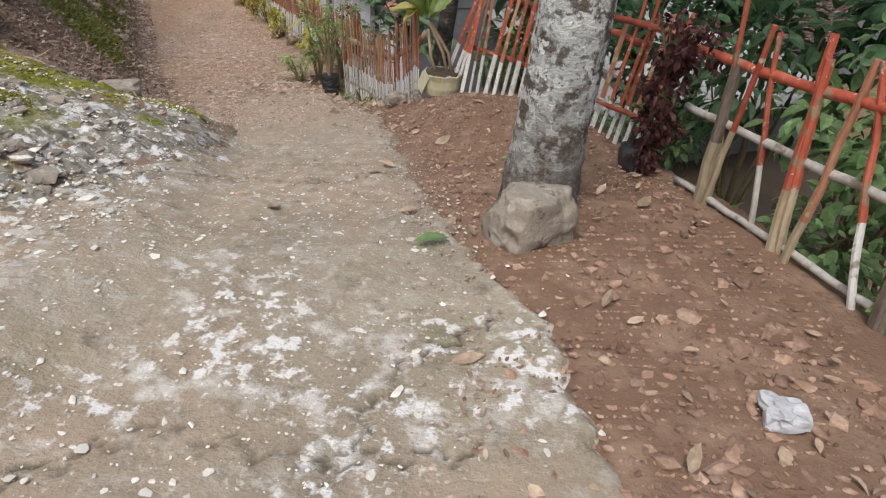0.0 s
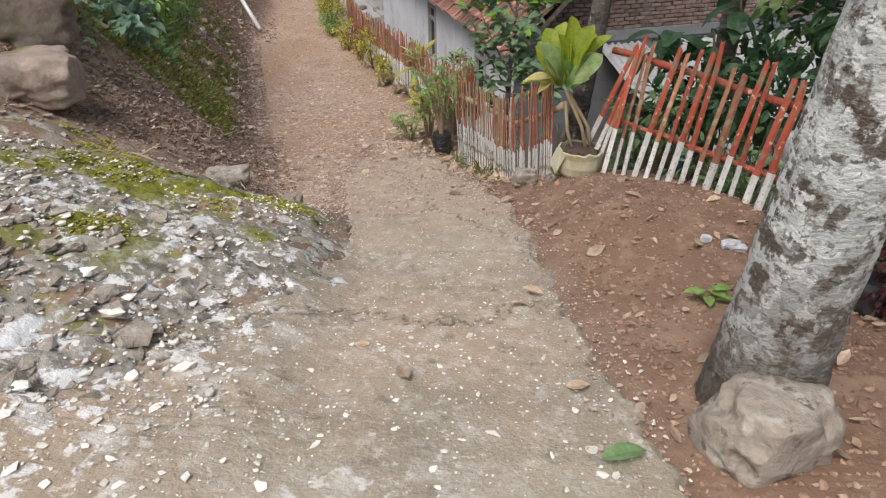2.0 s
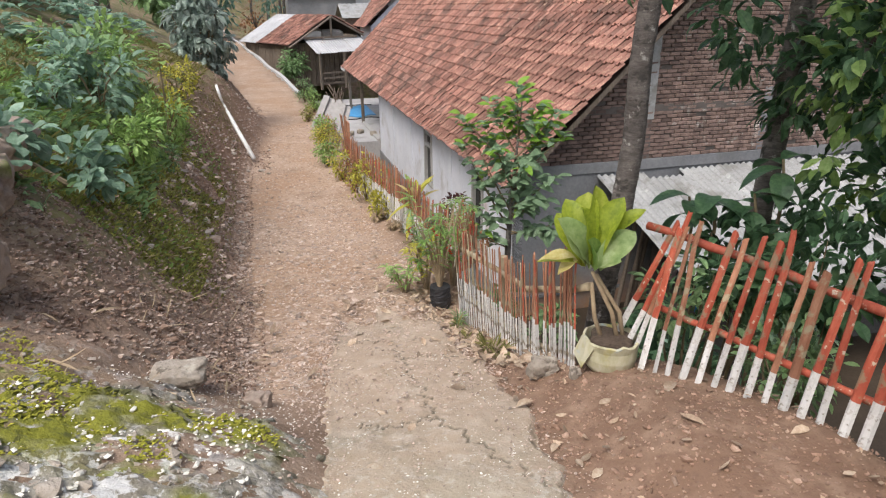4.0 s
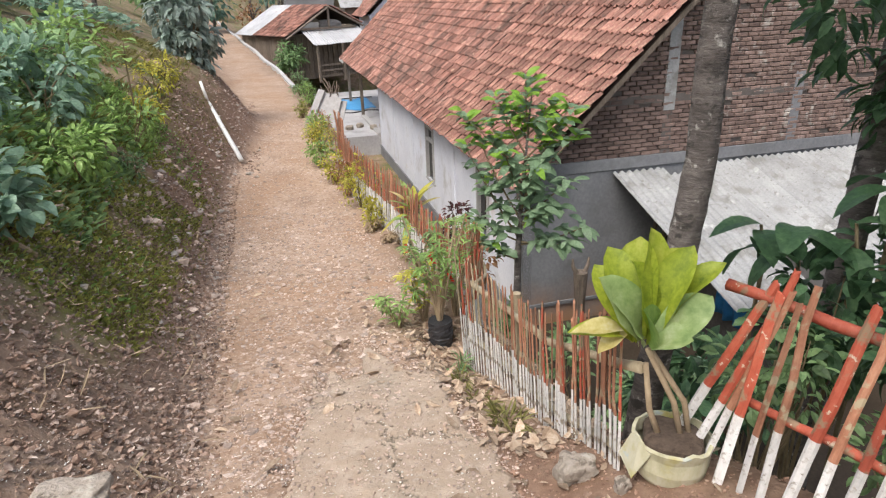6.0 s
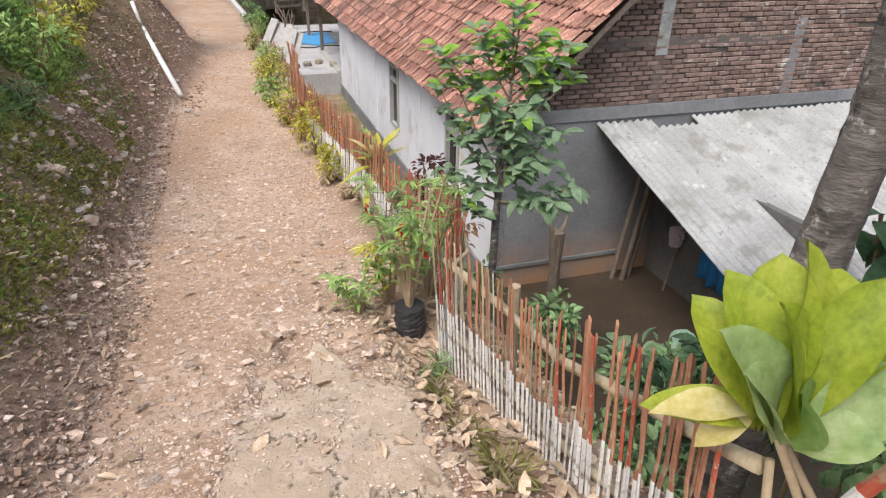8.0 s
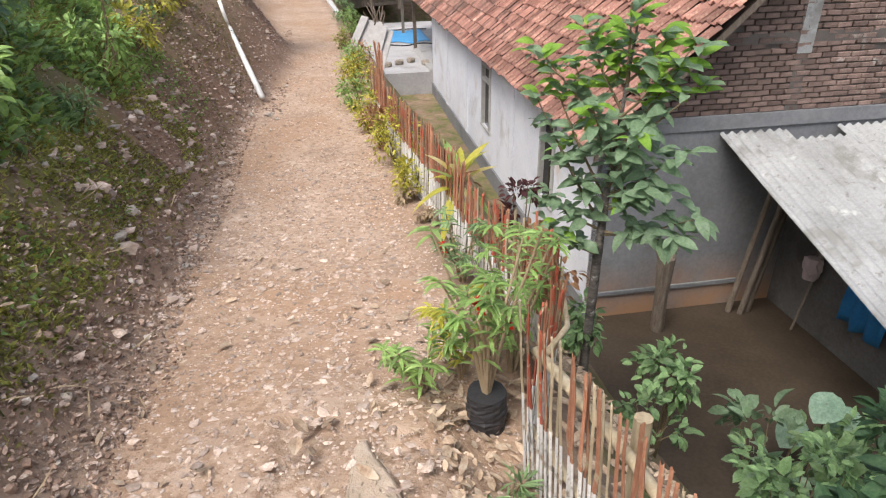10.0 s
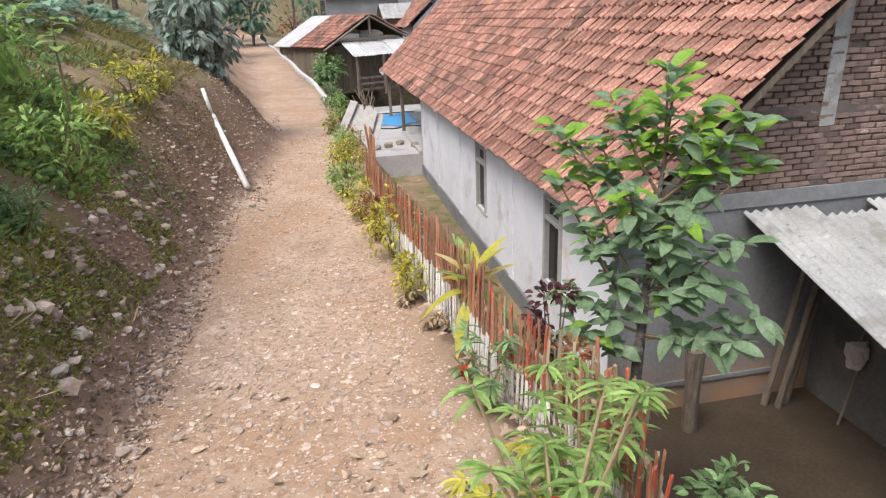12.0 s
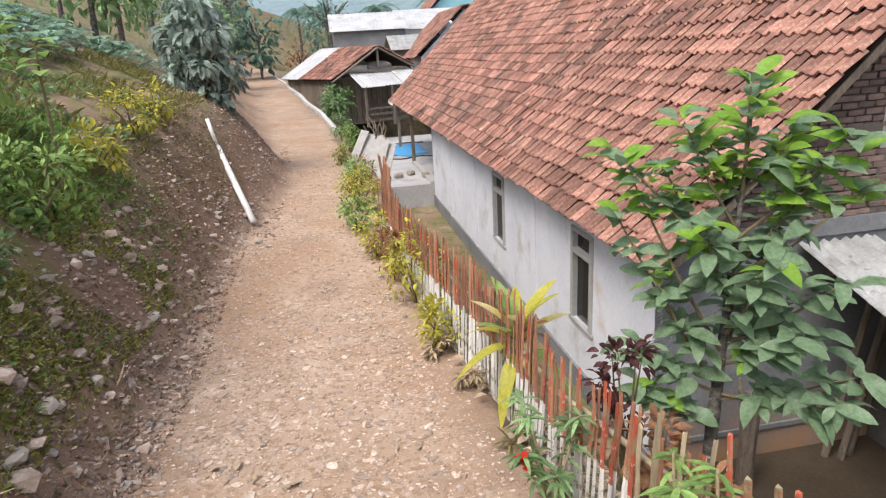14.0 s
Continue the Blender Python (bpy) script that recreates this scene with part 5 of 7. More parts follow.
# ---- trees ----
def trunk_geo(points, radii, n=18, rough=0.05):
    g = Geo()
    pts = [Vector(p) for p in points]
    fine, rad = [], []
    for (a, b), (ra, rb) in zip(zip(pts, pts[1:]), zip(radii, radii[1:])):
        for k in range(10):
            fine.append(a.lerp(b, k / 10))
            rad.append((ra + (rb - ra) * k / 10) * (1 + 0.04 * noise.noise((a.z * 3 + k * 0.7, ra * 9, 1))))
    fine.append(pts[-1])
    rad.append(radii[-1])
    return g.tube(fine, rad, n, rough=rough)


def foliage(g, centre, radii, count, size, slim=0.5, droop=0.3, clumps=14, shell=0.55, bend=0.35, mi=0, n=3, up_bias=0.2):
    """Leaves in clumps through an egg-shaped space, with gaps between the clumps."""
    c = Vector(centre)
    cl = []
    for _ in range(clumps):
        d = Vector((random.gauss(0, 1), random.gauss(0, 1), random.gauss(0, 1))).normalized() * (shell + (1 - shell) * random.random())
        cl.append(c + Vector((d.x * radii[0], d.y * radii[1], d.z * radii[2])) * 0.85)
    r = min(radii) * 0.42
    for _ in range(count):
        k = random.choice(cl)
        d = Vector((random.gauss(0, 1), random.gauss(0, 1), random.gauss(0, 1))).normalized()
        p = k + d * r * random.random() ** 0.5
        out = (d + (p - c).normalized() * 0.6 + Vector((0, 0, up_bias - droop * random.random() * 2))).normalized()
        s = size * random.uniform(0.6, 1.25)
        g.leaf(p, out, (random.uniform(-0.6, 0.6), random.uniform(-0.6, 0.6), 1), s, s * slim * random.uniform(0.8, 1.2), bend * random.uniform(0.3, 1.6), random.uniform(0.1, 0.5), n, mi)
    return cl


def bush(name, centre, radii, count, size, mat, label, category="bush", slim=0.5, clumps=14, stem=M_STEM, foot=None, droop=0.3, group="", n=3, bend=0.35):
    foot = foot or (centre[0], centre[1], land_z(centre[0], centre[1]) - 0.03)
    t = thing(name, foot, label, category, group)
    g = Geo()
    cl = foliage(g, centre, radii, count, size, slim, droop, clumps, n=n, bend=bend)
    made("foliage", g, mat, t)
    for k in cl[:9]:
        f = Vector(foot)
        mid = f.lerp(k, 0.5) + Vector((random.uniform(-0.05, 0.05), random.uniform(-0.05, 0.05), 0.08)) * min(radii) * 2
        made("stem", Geo().tube([f, mid, k], [0.008 + 0.015 * min(radii), 0.006 + 0.008 * min(radii), 0.003], 5), stem, t)
    return t


tree1 = thing("tree", (0.73, 3.7, -0.55), "old tree with grey bark patched with pale lichen", "tree")
g1 = trunk_geo([(0.72, 3.7, -0.74), (0.735, 3.7, -0.48), (0.75, 3.71, -0.1), (0.785, 3.72, 0.55), (0.875, 3.74, 1.6), (0.98, 3.8, 3.2), (1.1, 4.0, 4.6)], [0.2, 0.168, 0.145, 0.133, 0.126, 0.115, 0.1], 56, 0.03)
tk = made("trunk", g1, M_BARK_LICHEN, tree1, "bark with pale lichen patches", smooth=True)
attribute(tk.data, "lichen", [float(np.clip((p[2] + 0.38 + 0.12 * noise.noise(Vector(p) * 6)) * 1.9, 0, 1)) for p in g1.v])
gl_ = Geo()
for a in range(7):
    ang = a * 0.9
    gl_.tube([(1.05, 3.96, 3.9 + 0.1 * a), (1.05 + 0.9 * math.cos(ang), 3.96 + 0.9 * math.sin(ang), 4.7 + 0.1 * a), (1.05 + 2.0 * math.cos(ang), 3.96 + 2.0 * math.sin(ang), 5.2)], [0.07, 0.045, 0.015], 7)
made("limbs", gl_, M_BARK_GREY, tree1)
gc = Geo()
for a in range(9):
    ang = a * 0.72
    rr = 0.6 + 1.4 * (a % 3) / 2
    foliage(gc, (1.4 + rr * math.cos(ang), 4.3 + rr * math.sin(ang), 5.2 + 0.25 * (a % 4)), (0.8, 0.8, 0.5), 240, 0.2, clumps=9)
made("crown", gc, L_DARK, tree1)

tree2 = thing("tree", (0.0, 6.47, -1.5), "slim grey-barked tree behind the painted fence", "tree")
made("trunk", trunk_geo([(-0.1, 6.5, -1.8), (-0.02, 6.49, -0.6), (0.04, 6.49, -0.05), (0.075, 6.5, 0.35), (0.07, 6.5, 0.75), (0.1, 6.5, 1.3), (0.18, 6.52, 2.4), (0.34, 6.6, 4.2)], [0.09, 0.07, 0.064, 0.06, 0.058, 0.056, 0.05, 0.04], 32, 0.05), M_BARK_GREY, tree2, "ringed bark with pale scars", smooth=True)
gl_ = Geo()
for ex, ey, ez in ((0.75, 6.7, 1.75), (-0.3, 6.5, 1.9), (0.5, 7.3, 1.9), (0.6, 6.2, 2.2)):
    gl_.tube([(0.17, 6.5, 1.25), ((0.17 + ex) / 2, (6.5 + ey) / 2, (1.3 + ez) / 2 + 0.08), (ex, ey, ez)], [0.06, 0.035, 0.012], 7)
made("limbs", gl_, M_BARK_GREY, tree2)
gc = Geo()
for cx, cy, cz, n_ in ((0.62, 7.0, 1.0, 45), (0.0, 6.65, 1.35, 40), (0.9, 6.6, 1.8, 160), (-0.2, 6.6, 2.1, 160), (0.4, 7.2, 2.1, 200), (0.5, 6.3, 2.5, 200), (0.2, 6.9, 3.2, 260), (0.8, 7.3, 0.75, 40)):
    foliage(gc, (cx, cy, cz), (0.35, 0.35, 0.25), int(n_ * 1.5), 0.13, 0.45, clumps=8, droop=0.7)
made("crown", gc, L_DARK, tree2)

tree3 = thing("tree", (1.04, 7.5, -2.2), "dark tree wrapped in climbing leaves behind the fence", "tree")
made("trunk", trunk_geo([(1.0, 7.5, -2.6), (1.02, 7.5, -0.5), (1.06, 7.5, 1.2), (1.2, 7.6, 4.0)], [0.09, 0.075, 0.068, 0.05], 20, 0.06), M_BARK_GREY, tree3, smooth=True)
gc = Geo()
for cx, cy, cz, n_, r_ in ((1.1, 7.3, 0.55, 90, 0.3), (1.3, 7.1, 0.9, 170, 0.45), (1.6, 7.3, 0.5, 200, 0.5), (1.45, 7.2, -0.1, 130, 0.4), (0.95, 7.5, 1.5, 180, 0.45), (1.75, 7.0, 1.3, 240, 0.6), (1.5, 7.6, 2.2, 300, 0.8), (0.8, 7.9, 2.6, 300, 0.8), (1.15, 7.4, -0.45, 60, 0.25)):
    foliage(gc, (cx, cy, cz), (r_, r_, r_ * 0.8), int(n_ * 1.6), 0.115, 0.5, clumps=14, droop=0.5)
made("leaves", gc, L_DARK, tree3)
gc = Geo()
for cx, cy, cz, n_, r_ in ((1.35, 7.0, 0.7, 110, 0.45), (1.6, 6.9, 1.1, 150, 0.55), (1.45, 7.1, 0.1, 80, 0.4)):
    foliage(gc, (cx, cy, cz), (r_, r_, r_ * 0.8), n_, 0.13, 0.5, clumps=10, droop=0.3)
made("young_leaves", gc, L_LIGHT, tree3, "fresh bright green leaves")

# ---- shrubs behind the red fence ----
for x, y, z, r, n_, s_, mat, lab in ((1.55, 5.6, -0.2, 0.42, 260, 0.15, L_DARK, "dark broad-leaved shrub behind the red fence"), (1.95, 4.8, -0.05, 0.5, 330, 0.15, L_DARK, "dark broad-leaved shrub behind the red fence"),
                                     (2.25, 4.0, 0.0, 0.5, 330, 0.16, L_MID, "green shrub behind the gappy fence"), (2.45, 3.3, -0.05, 0.5, 330, 0.14, L_MID, "green shrub behind the gappy fence"), (2.75, 4.3, 0.5, 0.7, 420, 0.2, L_DARK, "tall dark shrub behind the fence"),
                                     (1.1, 6.35, -0.35, 0.35, 200, 0.16, L_DARK, "dark shrub behind the red fence"), (0.75, 6.9, -0.45, 0.4, 220, 0.17, L_DARK, "dark shrub behind the red fence"), (1.9, 6.4, 0.3, 0.6, 330, 0.18, L_DARK, "tall dark shrub behind the fence"),
                                     (0.5, 6.55, -0.6, 0.3, 160, 0.11, L_MID, "low green plants behind the red fence"), (0.9, 6.0, -0.65, 0.3, 200, 0.09, L_MID, "low green plants behind the red fence"), (1.5, 4.95, -0.55, 0.3, 220, 0.1, L_MID, "low green plants behind the fence"),
                                     (1.95, 3.7, -0.55, 0.35, 260, 0.11, L_MID, "low green plants behind the fence"), (2.2, 2.9, -0.5, 0.4, 260, 0.12, L_LIGHT, "low pale green plants behind the fence"), (3.1, 5.4, 0.9, 0.9, 420, 0.22, L_DARK, "tall dark shrub behind the fence"),
                                     (3.2, 3.4, 0.6, 0.8, 420, 0.2, L_DARK, "tall dark shrub behind the fence")):
    bush("shrub", (x, y, z), (r, r, r * 0.85), int(n_ * 1.6), s_ * 0.72, mat, lab, "shrub", clumps=18, n=4)
# big single leaves that stand out against the lean-to roof
for lx, ly, lz, ln_ in ((0.62, 7.05, -0.1, 0.3), (0.85, 7.0, -0.05, 0.26), (0.5, 7.2, -0.15, 0.28), (1.0, 7.1, 0.15, 0.28)):
    t = thing("broad_leaved_plant", (lx, ly, land_z(lx, ly)), "plant with large dark drooping leaves behind the fence", "plant", "plants behind the red fence")
    made("stem", Geo().tube([(lx, ly, land_z(lx, ly) - 0.05), (lx + 0.04, ly, lz - 0.2), (lx, ly, lz)], [0.014, 0.012, 0.008], 6), M_STEM, t)
    for k in range(5):
        a = k * 1.3 + lx * 7
        made("leaf", Geo().leaf((lx, ly, lz - 0.03 * k), (math.cos(a), math.sin(a), 0.5 - 0.2 * k), (0, 0, 1), ln_, ln_ * 0.5, 0.6, 0.2, 6), L_DARK, t)

# dark red vine over the fence
vine = thing("dried_vine", (1.31, 4.34, -0.58), "dark maroon withered creeper hanging over the fence", "vine")
gv = Geo()
for cx, cy, cz, n_, r_ in ((1.33, 4.36, 0.12, 150, 0.16), (1.31, 4.34, -0.1, 130, 0.13), (1.3, 4.33, -0.3, 120, 0.11), (1.4, 4.2, 0.16, 70, 0.12), (1.29, 4.36, -0.46, 80, 0.1)):
    foliage(gv, (cx, cy, cz), (r_, r_, r_), int(n_ * 1.9), 0.04, 0.6, clumps=12, droop=1.0)
made("foliage", gv, L_MAROON, vine)
gv = Geo()
for k in range(10):
    gv.tube([(1.3 + random.uniform(-0.06, 0.06), 4.35 + random.uniform(-0.06, 0.06), -0.62), (1.3 + random.uniform(-0.08, 0.08), 4.35, -0.2), (1.33 + random.uniform(-0.12, 0.12), 4.34, 0.2)], 0.006, 5)
made("stems", gv, M_STEM, vine)
sk = thing("sack_of_earth", (1.26, 4.42, -0.58), "dark plastic sack at the fence foot", "sack")
made("sack", Geo().rock((1.26, 4.4, -0.5), (0.2, 0.18, 0.2), 6, 3, 0.4), M_BLACK, sk)

# ---- the big potted plant ----
pot = thing("plant_pot", (0.04, 6.09, -0.84), "stained cream plastic pot with a torn rim", "plant pot")
gp = Geo()
prof_p = [(0.12, 0.0), (0.14, 0.03), (0.15, 0.08), (0.147, 0.14), (0.155, 0.18), (0.141, 0.185), (0.136, 0.13)]
N_ = 28
ring = []
for r_, z_ in prof_p:
    ring.append([(0.04 + r_ * (1 + 0.04 * noise.noise((k * 0.7, z_ * 9, 2))) * math.cos(6.2832 * k / N_), 6.09 + r_ * (1 + 0.04 * noise.noise((k * 0.7, z_ * 9, 5))) * math.sin(6.2832 * k / N_), -0.845 + z_ + (0.025 * noise.noise((k * 0.9, 3, 1)) if z_ > 0.17 else 0)) for k in range(N_)])
for i in range(len(ring) - 1):
    gp.add(ring[i] + ring[i + 1], [(k, (k + 1) % N_, N_ + (k + 1) % N_, N_ + k) for k in range(N_)])
gp.add(ring[0], [tuple(range(N_ - 1, -1, -1))])
made("pot", gp, M_POT, pot, smooth=True)
made("soil", Geo().rock((0.04, 6.09, -0.69), (0.27, 0.27, 0.09), 3, 3, 0.25), M_SOIL, pot, "dark potting soil")
flap = Geo()
flap.add([(-0.12, 6.06, -0.66), (-0.16, 6.08, -0.78), (-0.11, 5.98, -0.82), (-0.05, 5.96, -0.68), (-0.09, 6.01, -0.64)], [(0, 1, 2, 4), (4, 2, 3)])
fl_ob = made("torn_lining", flap, M_POT, pot, "torn plastic lining")
fl_ob.modifiers.new("thickness", "SOLIDIFY").thickness = 0.004
dief = thing("dieffenbachia", (0.04, 6.09, -0.72), "large yellow-green leaved plant growing in the cream pot", "plant")
stems = [[(x + 0.03, y + 0.11, z + 0.03) for x, y, z in s_] for s_ in ([(0.05, 5.98, -0.74), (0.0, 5.99, -0.55), (-0.12, 5.97, -0.31)], [(0.08, 6.0, -0.74), (0.04, 6.0, -0.55), (-0.1, 5.98, -0.33)], [(-0.03, 5.97, -0.74), (-0.09, 5.97, -0.58), (-0.12, 5.98, -0.38)])]
for p in stems:
    made("stem", Geo().tube(p, [0.013, 0.012, 0.011], 8), M_DRYSTEM, dief, smooth=True)
crown = Vector((-0.1, 6.08, -0.29))
LEAVES = [(-0.3, 0.0, 1.0, 0.46, 0.15, 0.16, 0), (-0.14, 0.2, 1.0, 0.43, 0.16, 0.12, 0), (0.08, 0.15, 1.0, 0.47, 0.15, 0.1, 0), (0.22, 0.0, 1.0, 0.44, 0.13, 0.14, 0), (0.42, 0.05, 1.0, 0.45, 0.1, 0.2, 0), (0.02, -0.12, 1.0, 0.38, 0.17, 0.15, 0),
          (-0.48, 0.05, 1.0, 0.4, 0.13, 0.3, 0), (-0.45, -0.3, 0.9, 0.4, 0.16, 0.25, 1), (-0.28, -0.45, 0.9, 0.32, 0.14, 0.3, 1), (0.6, -0.35, 0.8, 0.34, 0.14, 0.3, 1), (0.5, -0.6, 0.55, 0.22, 0.12, 0.5, 1), (0.1, -0.5, 0.9, 0.24, 0.14, 0.3, 2), (-0.7, -0.1, 0.6, 0.26, 0.1, 0.7, 0), (0.25, 0.4, 1.0, 0.4, 0.15, 0.2, 0)]
for dx, dy, dz, L_, W_, bd, k in LEAVES:
    if k:
        dz, L_, bd = dz + 0.35, L_ * 0.9, bd * 0.7
    w_ = Vector((dx, dy, dz)).normalized()
    made("leaf", Geo().leaf(crown + w_ * 0.03 + Vector((dx * 0.04, dy * 0.04, 0.02)), w_, (-dx * 0.6 + random.uniform(-0.6, 0.6), -dy * 0.3 - 0.35, 0.5), L_ * random.uniform(0.85, 1.06), W_ * 1.02, bd + random.uniform(0, 0.12), random.uniform(0.35, 0.9), 18, wave=random.uniform(0.02, 0.04), blunt=0.6), (L_DIEF, L_DIEF_DARK, L_LIGHT)[k], dief, smooth=True)
for dx, dy, dz, L_ in ((-0.95, -0.2, 0.2, 0.24), (-0.7, -0.3, -0.3, 0.16)):
    made("leaf", Geo().leaf(crown + Vector((-0.06, 0, 0.08)), (dx, dy, dz), (0, -0.3, 1), L_, 0.08, 0.3, 0.5, 8, wave=0.03), L_YELLOW, dief, "withered yellow leaf", smooth=True)

# ---- the sapling before the gable ----
sap = thing("sapling", (-1.3, 11.4, land_z(-1.3, 11.4)), "young tree with large drooping green leaves", "tree")
zb = land_z(-1.3, 11.4)
made("trunk", trunk_geo([(-1.32, 11.38, zb - 0.1), (-1.3, 11.4, -2.2), (-1.28, 11.42, -1.6), (-1.24, 11.55, -0.9), (-1.2, 11.7, -0.15)], [0.05, 0.045, 0.03, 0.018, 0.008], 12), M_BARK_GREY, sap, smooth=True)
brs = [((-1.29, 11.41, -1.95), (-1.72, 11.35, -1.2)), ((-1.28, 11.42, -1.75), (-0.8, 11.35, -1.5)), ((-1.28, 11.45, -1.5), (-0.95, 11.6, -0.7)), ((-1.26, 11.5, -1.3), (-1.68, 11.6, -0.55)), ((-1.25, 11.5, -1.15), (-0.82, 11.5, -0.5)), ((-1.22, 11.6, -0.75), (-1.45, 11.75, -0.32)),
       ((-1.29, 11.4, -2.0), (-0.62, 11.2, -1.9)), ((-1.22, 11.6, -0.65), (-0.95, 11.7, -0.32)), ((-1.29, 11.4, -2.0), (-1.82, 11.3, -1.65)), ((-1.28, 11.43, -1.6), (-1.1, 11.15, -1.0)), ((-1.26, 11.45, -1.4), (-1.45, 11.2, -0.8)), ((-1.27, 11.45, -1.7), (-1.0, 11.8, -1.1)), ((-1.28, 11.43, -1.8), (-0.95, 11.15, -1.45)), ((-1.3, 11.4, -1.95), (-1.98, 11.45, -0.8)), ((-1.29, 11.42, -1.7), (-1.9, 11.5, -0.55)), ((-1.27, 11.45, -1.2), (-0.6, 11.45, -0.6)), ((-1.3, 11.38, -2.25), (-1.75, 11.25, -1.95)), ((-1.28, 11.42, -1.65), (-0.7, 11.3, -1.15)), ((-1.22, 11.6, -0.7), (-1.25, 11.45, 0.0)), ((-1.25, 11.5, -0.95), (-0.72, 11.45, -0.3)), ((-1.26, 11.5, -1.1), (-1.95, 11.45, -0.42)), ((-1.24, 11.55, -0.9), (-1.6, 11.5, -0.2)), ((-1.3, 11.4, -2.05), (-0.5, 11.35, -1.75))]
tips = [(Vector((-1.2, 11.7, -0.15)), Vector((0, 0, 1)))]
for a, b in brs:
    a, b = Vector(a), Vector(b)
    made("branch", Geo().tube([a, a.lerp(b, 0.5) + Vector((0, 0, -0.05)), b], [0.014, 0.01, 0.005], 6), M_STEM, sap)
    for s_ in (0.35, 0.55, 0.78, 1.0):
        tips.append((a.lerp(b, s_), (b - a).normalized()))
for k_, (p, d) in enumerate(tips):
    young = p.z > -0.85
    for k in range(8):
        ang = k * 2.4 + k_ * 0.8
        way = Vector((math.cos(ang), math.sin(ang), random.uniform(0.1, 0.6) if young else random.uniform(-0.35, 0.4))) + d * 0.5
        L_ = random.uniform(0.13, 0.25)
        made("leaf", Geo().leaf(p + Vector((random.gauss(0, 0.03), random.gauss(0, 0.03), random.gauss(0, 0.04))), way, (random.uniform(-0.4, 0.4), random.uniform(-0.7, 0.1), 0.9), L_, L_ * random.uniform(0.4, 0.5), random.uniform(0.2, 0.7), 0.25, 6, wave=0.012), L_SAP_YOUNG if young and k % 5 < 2 or k_ % 9 == 4 and k < 3 else L_SAP, sap, smooth=True)

# ---- flowers and bushes along the bamboo fence ----
bagpot = thing("poly_bag_pot", (-1.53, 8.33, -1.75), "black plastic planting bag at the fence foot", "plant pot")
made("bag", trunk_geo([(-1.53, 8.33, -1.79), (-1.53, 8.33, -1.66), (-1.53, 8.33, -1.52)], [0.095, 0.105, 0.1], 16, 0.05), M_BLACK, bagpot)


def balsam(x, y, z, height, n_stems, label, spread=0.3, flowers=2, leaf_mat=L_LIGHT):
    t = thing("balsam_plant", (x, y, z), label, "plant", "flowers along the fence")
    gf = Geo()
    for k in range(n_stems):
        a = k * 2.4 + x
        top = Vector((x + spread * math.cos(a) * random.uniform(0.4, 1), y + spread * math.sin(a) * random.uniform(0.4, 1), z + height * random.uniform(0.6, 1.0)))
        made("stem", Geo().tube([(x, y, z), (x + (top.x - x) * 0.35, y + (top.y - y) * 0.35, z + height * 0.45), top], [0.01, 0.008, 0.005], 6), M_DRYSTEM, t)
        for q in range(22):
            s_ = random.random() ** 0.6 if q > 7 else random.uniform(0.93, 1.0)
            p = Vector((x, y, z)).lerp(top, 0.45 + 0.55 * s_)
            an = random.uniform(0, 6.28)
            gf.leaf(p, (math.cos(an), math.sin(an), 0.35), (0, 0, 1), random.uniform(0.08, 0.13), 0.021, 0.5, 0.2, 4)
        if k < flowers:
            gr = Geo()
            for q in range(7):
                an = q * 0.9
                gr.leaf(top + Vector((0, 0, -0.08 + 0.015 * q)), (math.cos(an), math.sin(an), 0.3), (0, 0, 1), 0.045, 0.04, 0.3, 0.1, 3)
            made("flower", gr, L_RED, t, "red flower")
    made("foliage", gf, leaf_mat, t)
    return t


balsam(-1.53, 8.33, -1.6, 1.0, 11, "bushy balsam with narrow leaves and red flowers", 0.36, 1)
balsam(-1.75, 8.6, -1.8, 0.75, 7, "pale yellow-green balsam beside the lane", 0.24, 0, L_CROTON)
balsam(-1.5, 8.75, -1.8, 1.05, 8, "bushy balsam with narrow leaves and a red flower", 0.28, 1)
balsam(-1.9, 8.35, -1.75, 0.5, 6, "low balsam seedling beside the lane", 0.22, 0)
balsam(-1.6, 9.15, -1.9, 0.86, 7, "bushy pale balsam among the pickets", 0.3, 0)
balsam(-2.15, 9.85, -1.98, 0.7, 6, "dark flowered balsam at the fence", 0.2, 1, L_MID)
for x, y, z, h in ((-1.75, 9.95, -2.05, 0.85), (-1.45, 9.5, -2.0, 0.8), (-1.85, 10.4, -1.98, 0.9)):
    t = bush("coleus", (x, y, z + h * 0.62), (0.18, 0.18, h * 0.35), 170, 0.07, L_ORANGE if h < 0.88 else L_MAROON, "coppery red-leaved plant between the fence pickets", "plant", clumps=10, foot=(x, y, z))
p = hp(6.9, 9.9, 0)
for dx, dy, h in ((0.0, 0.0, 1.1), (0.25, 0.15, 0.85), (-0.2, 0.1, 0.6), (0.05, -0.25, 0.7)):
    t = thing("taro", (p.x + dx, p.y + dy, YARD_Z), "tall broad-leaved taro growing in the yard", "plant", "taro plants in the yard")
    made("stalk", Geo().tube([(p.x + dx, p.y + dy, YARD_Z - 0.02), (p.x + dx, p.y + dy, YARD_Z + h * 0.6), (p.x + dx - 0.05, p.y + dy - 0.05, YARD_Z + h)], [0.018, 0.013, 0.008], 7), M_STEM, t)
    made("leaf", Geo().leaf((p.x + dx + 0.05, p.y + dy + 0.06, YARD_Z + h + 0.04), (-0.5, -0.75, -0.2), (0, -0.4, 1), 0.42, 0.34, 0.3, 0.2, 8, wave=0.01), L_BLUISH, t, smooth=True)
cord = thing("cordyline", (-2.58, 10.88, -2.08), "strap-leaved plant with cream and green leaves at the fence", "plant")
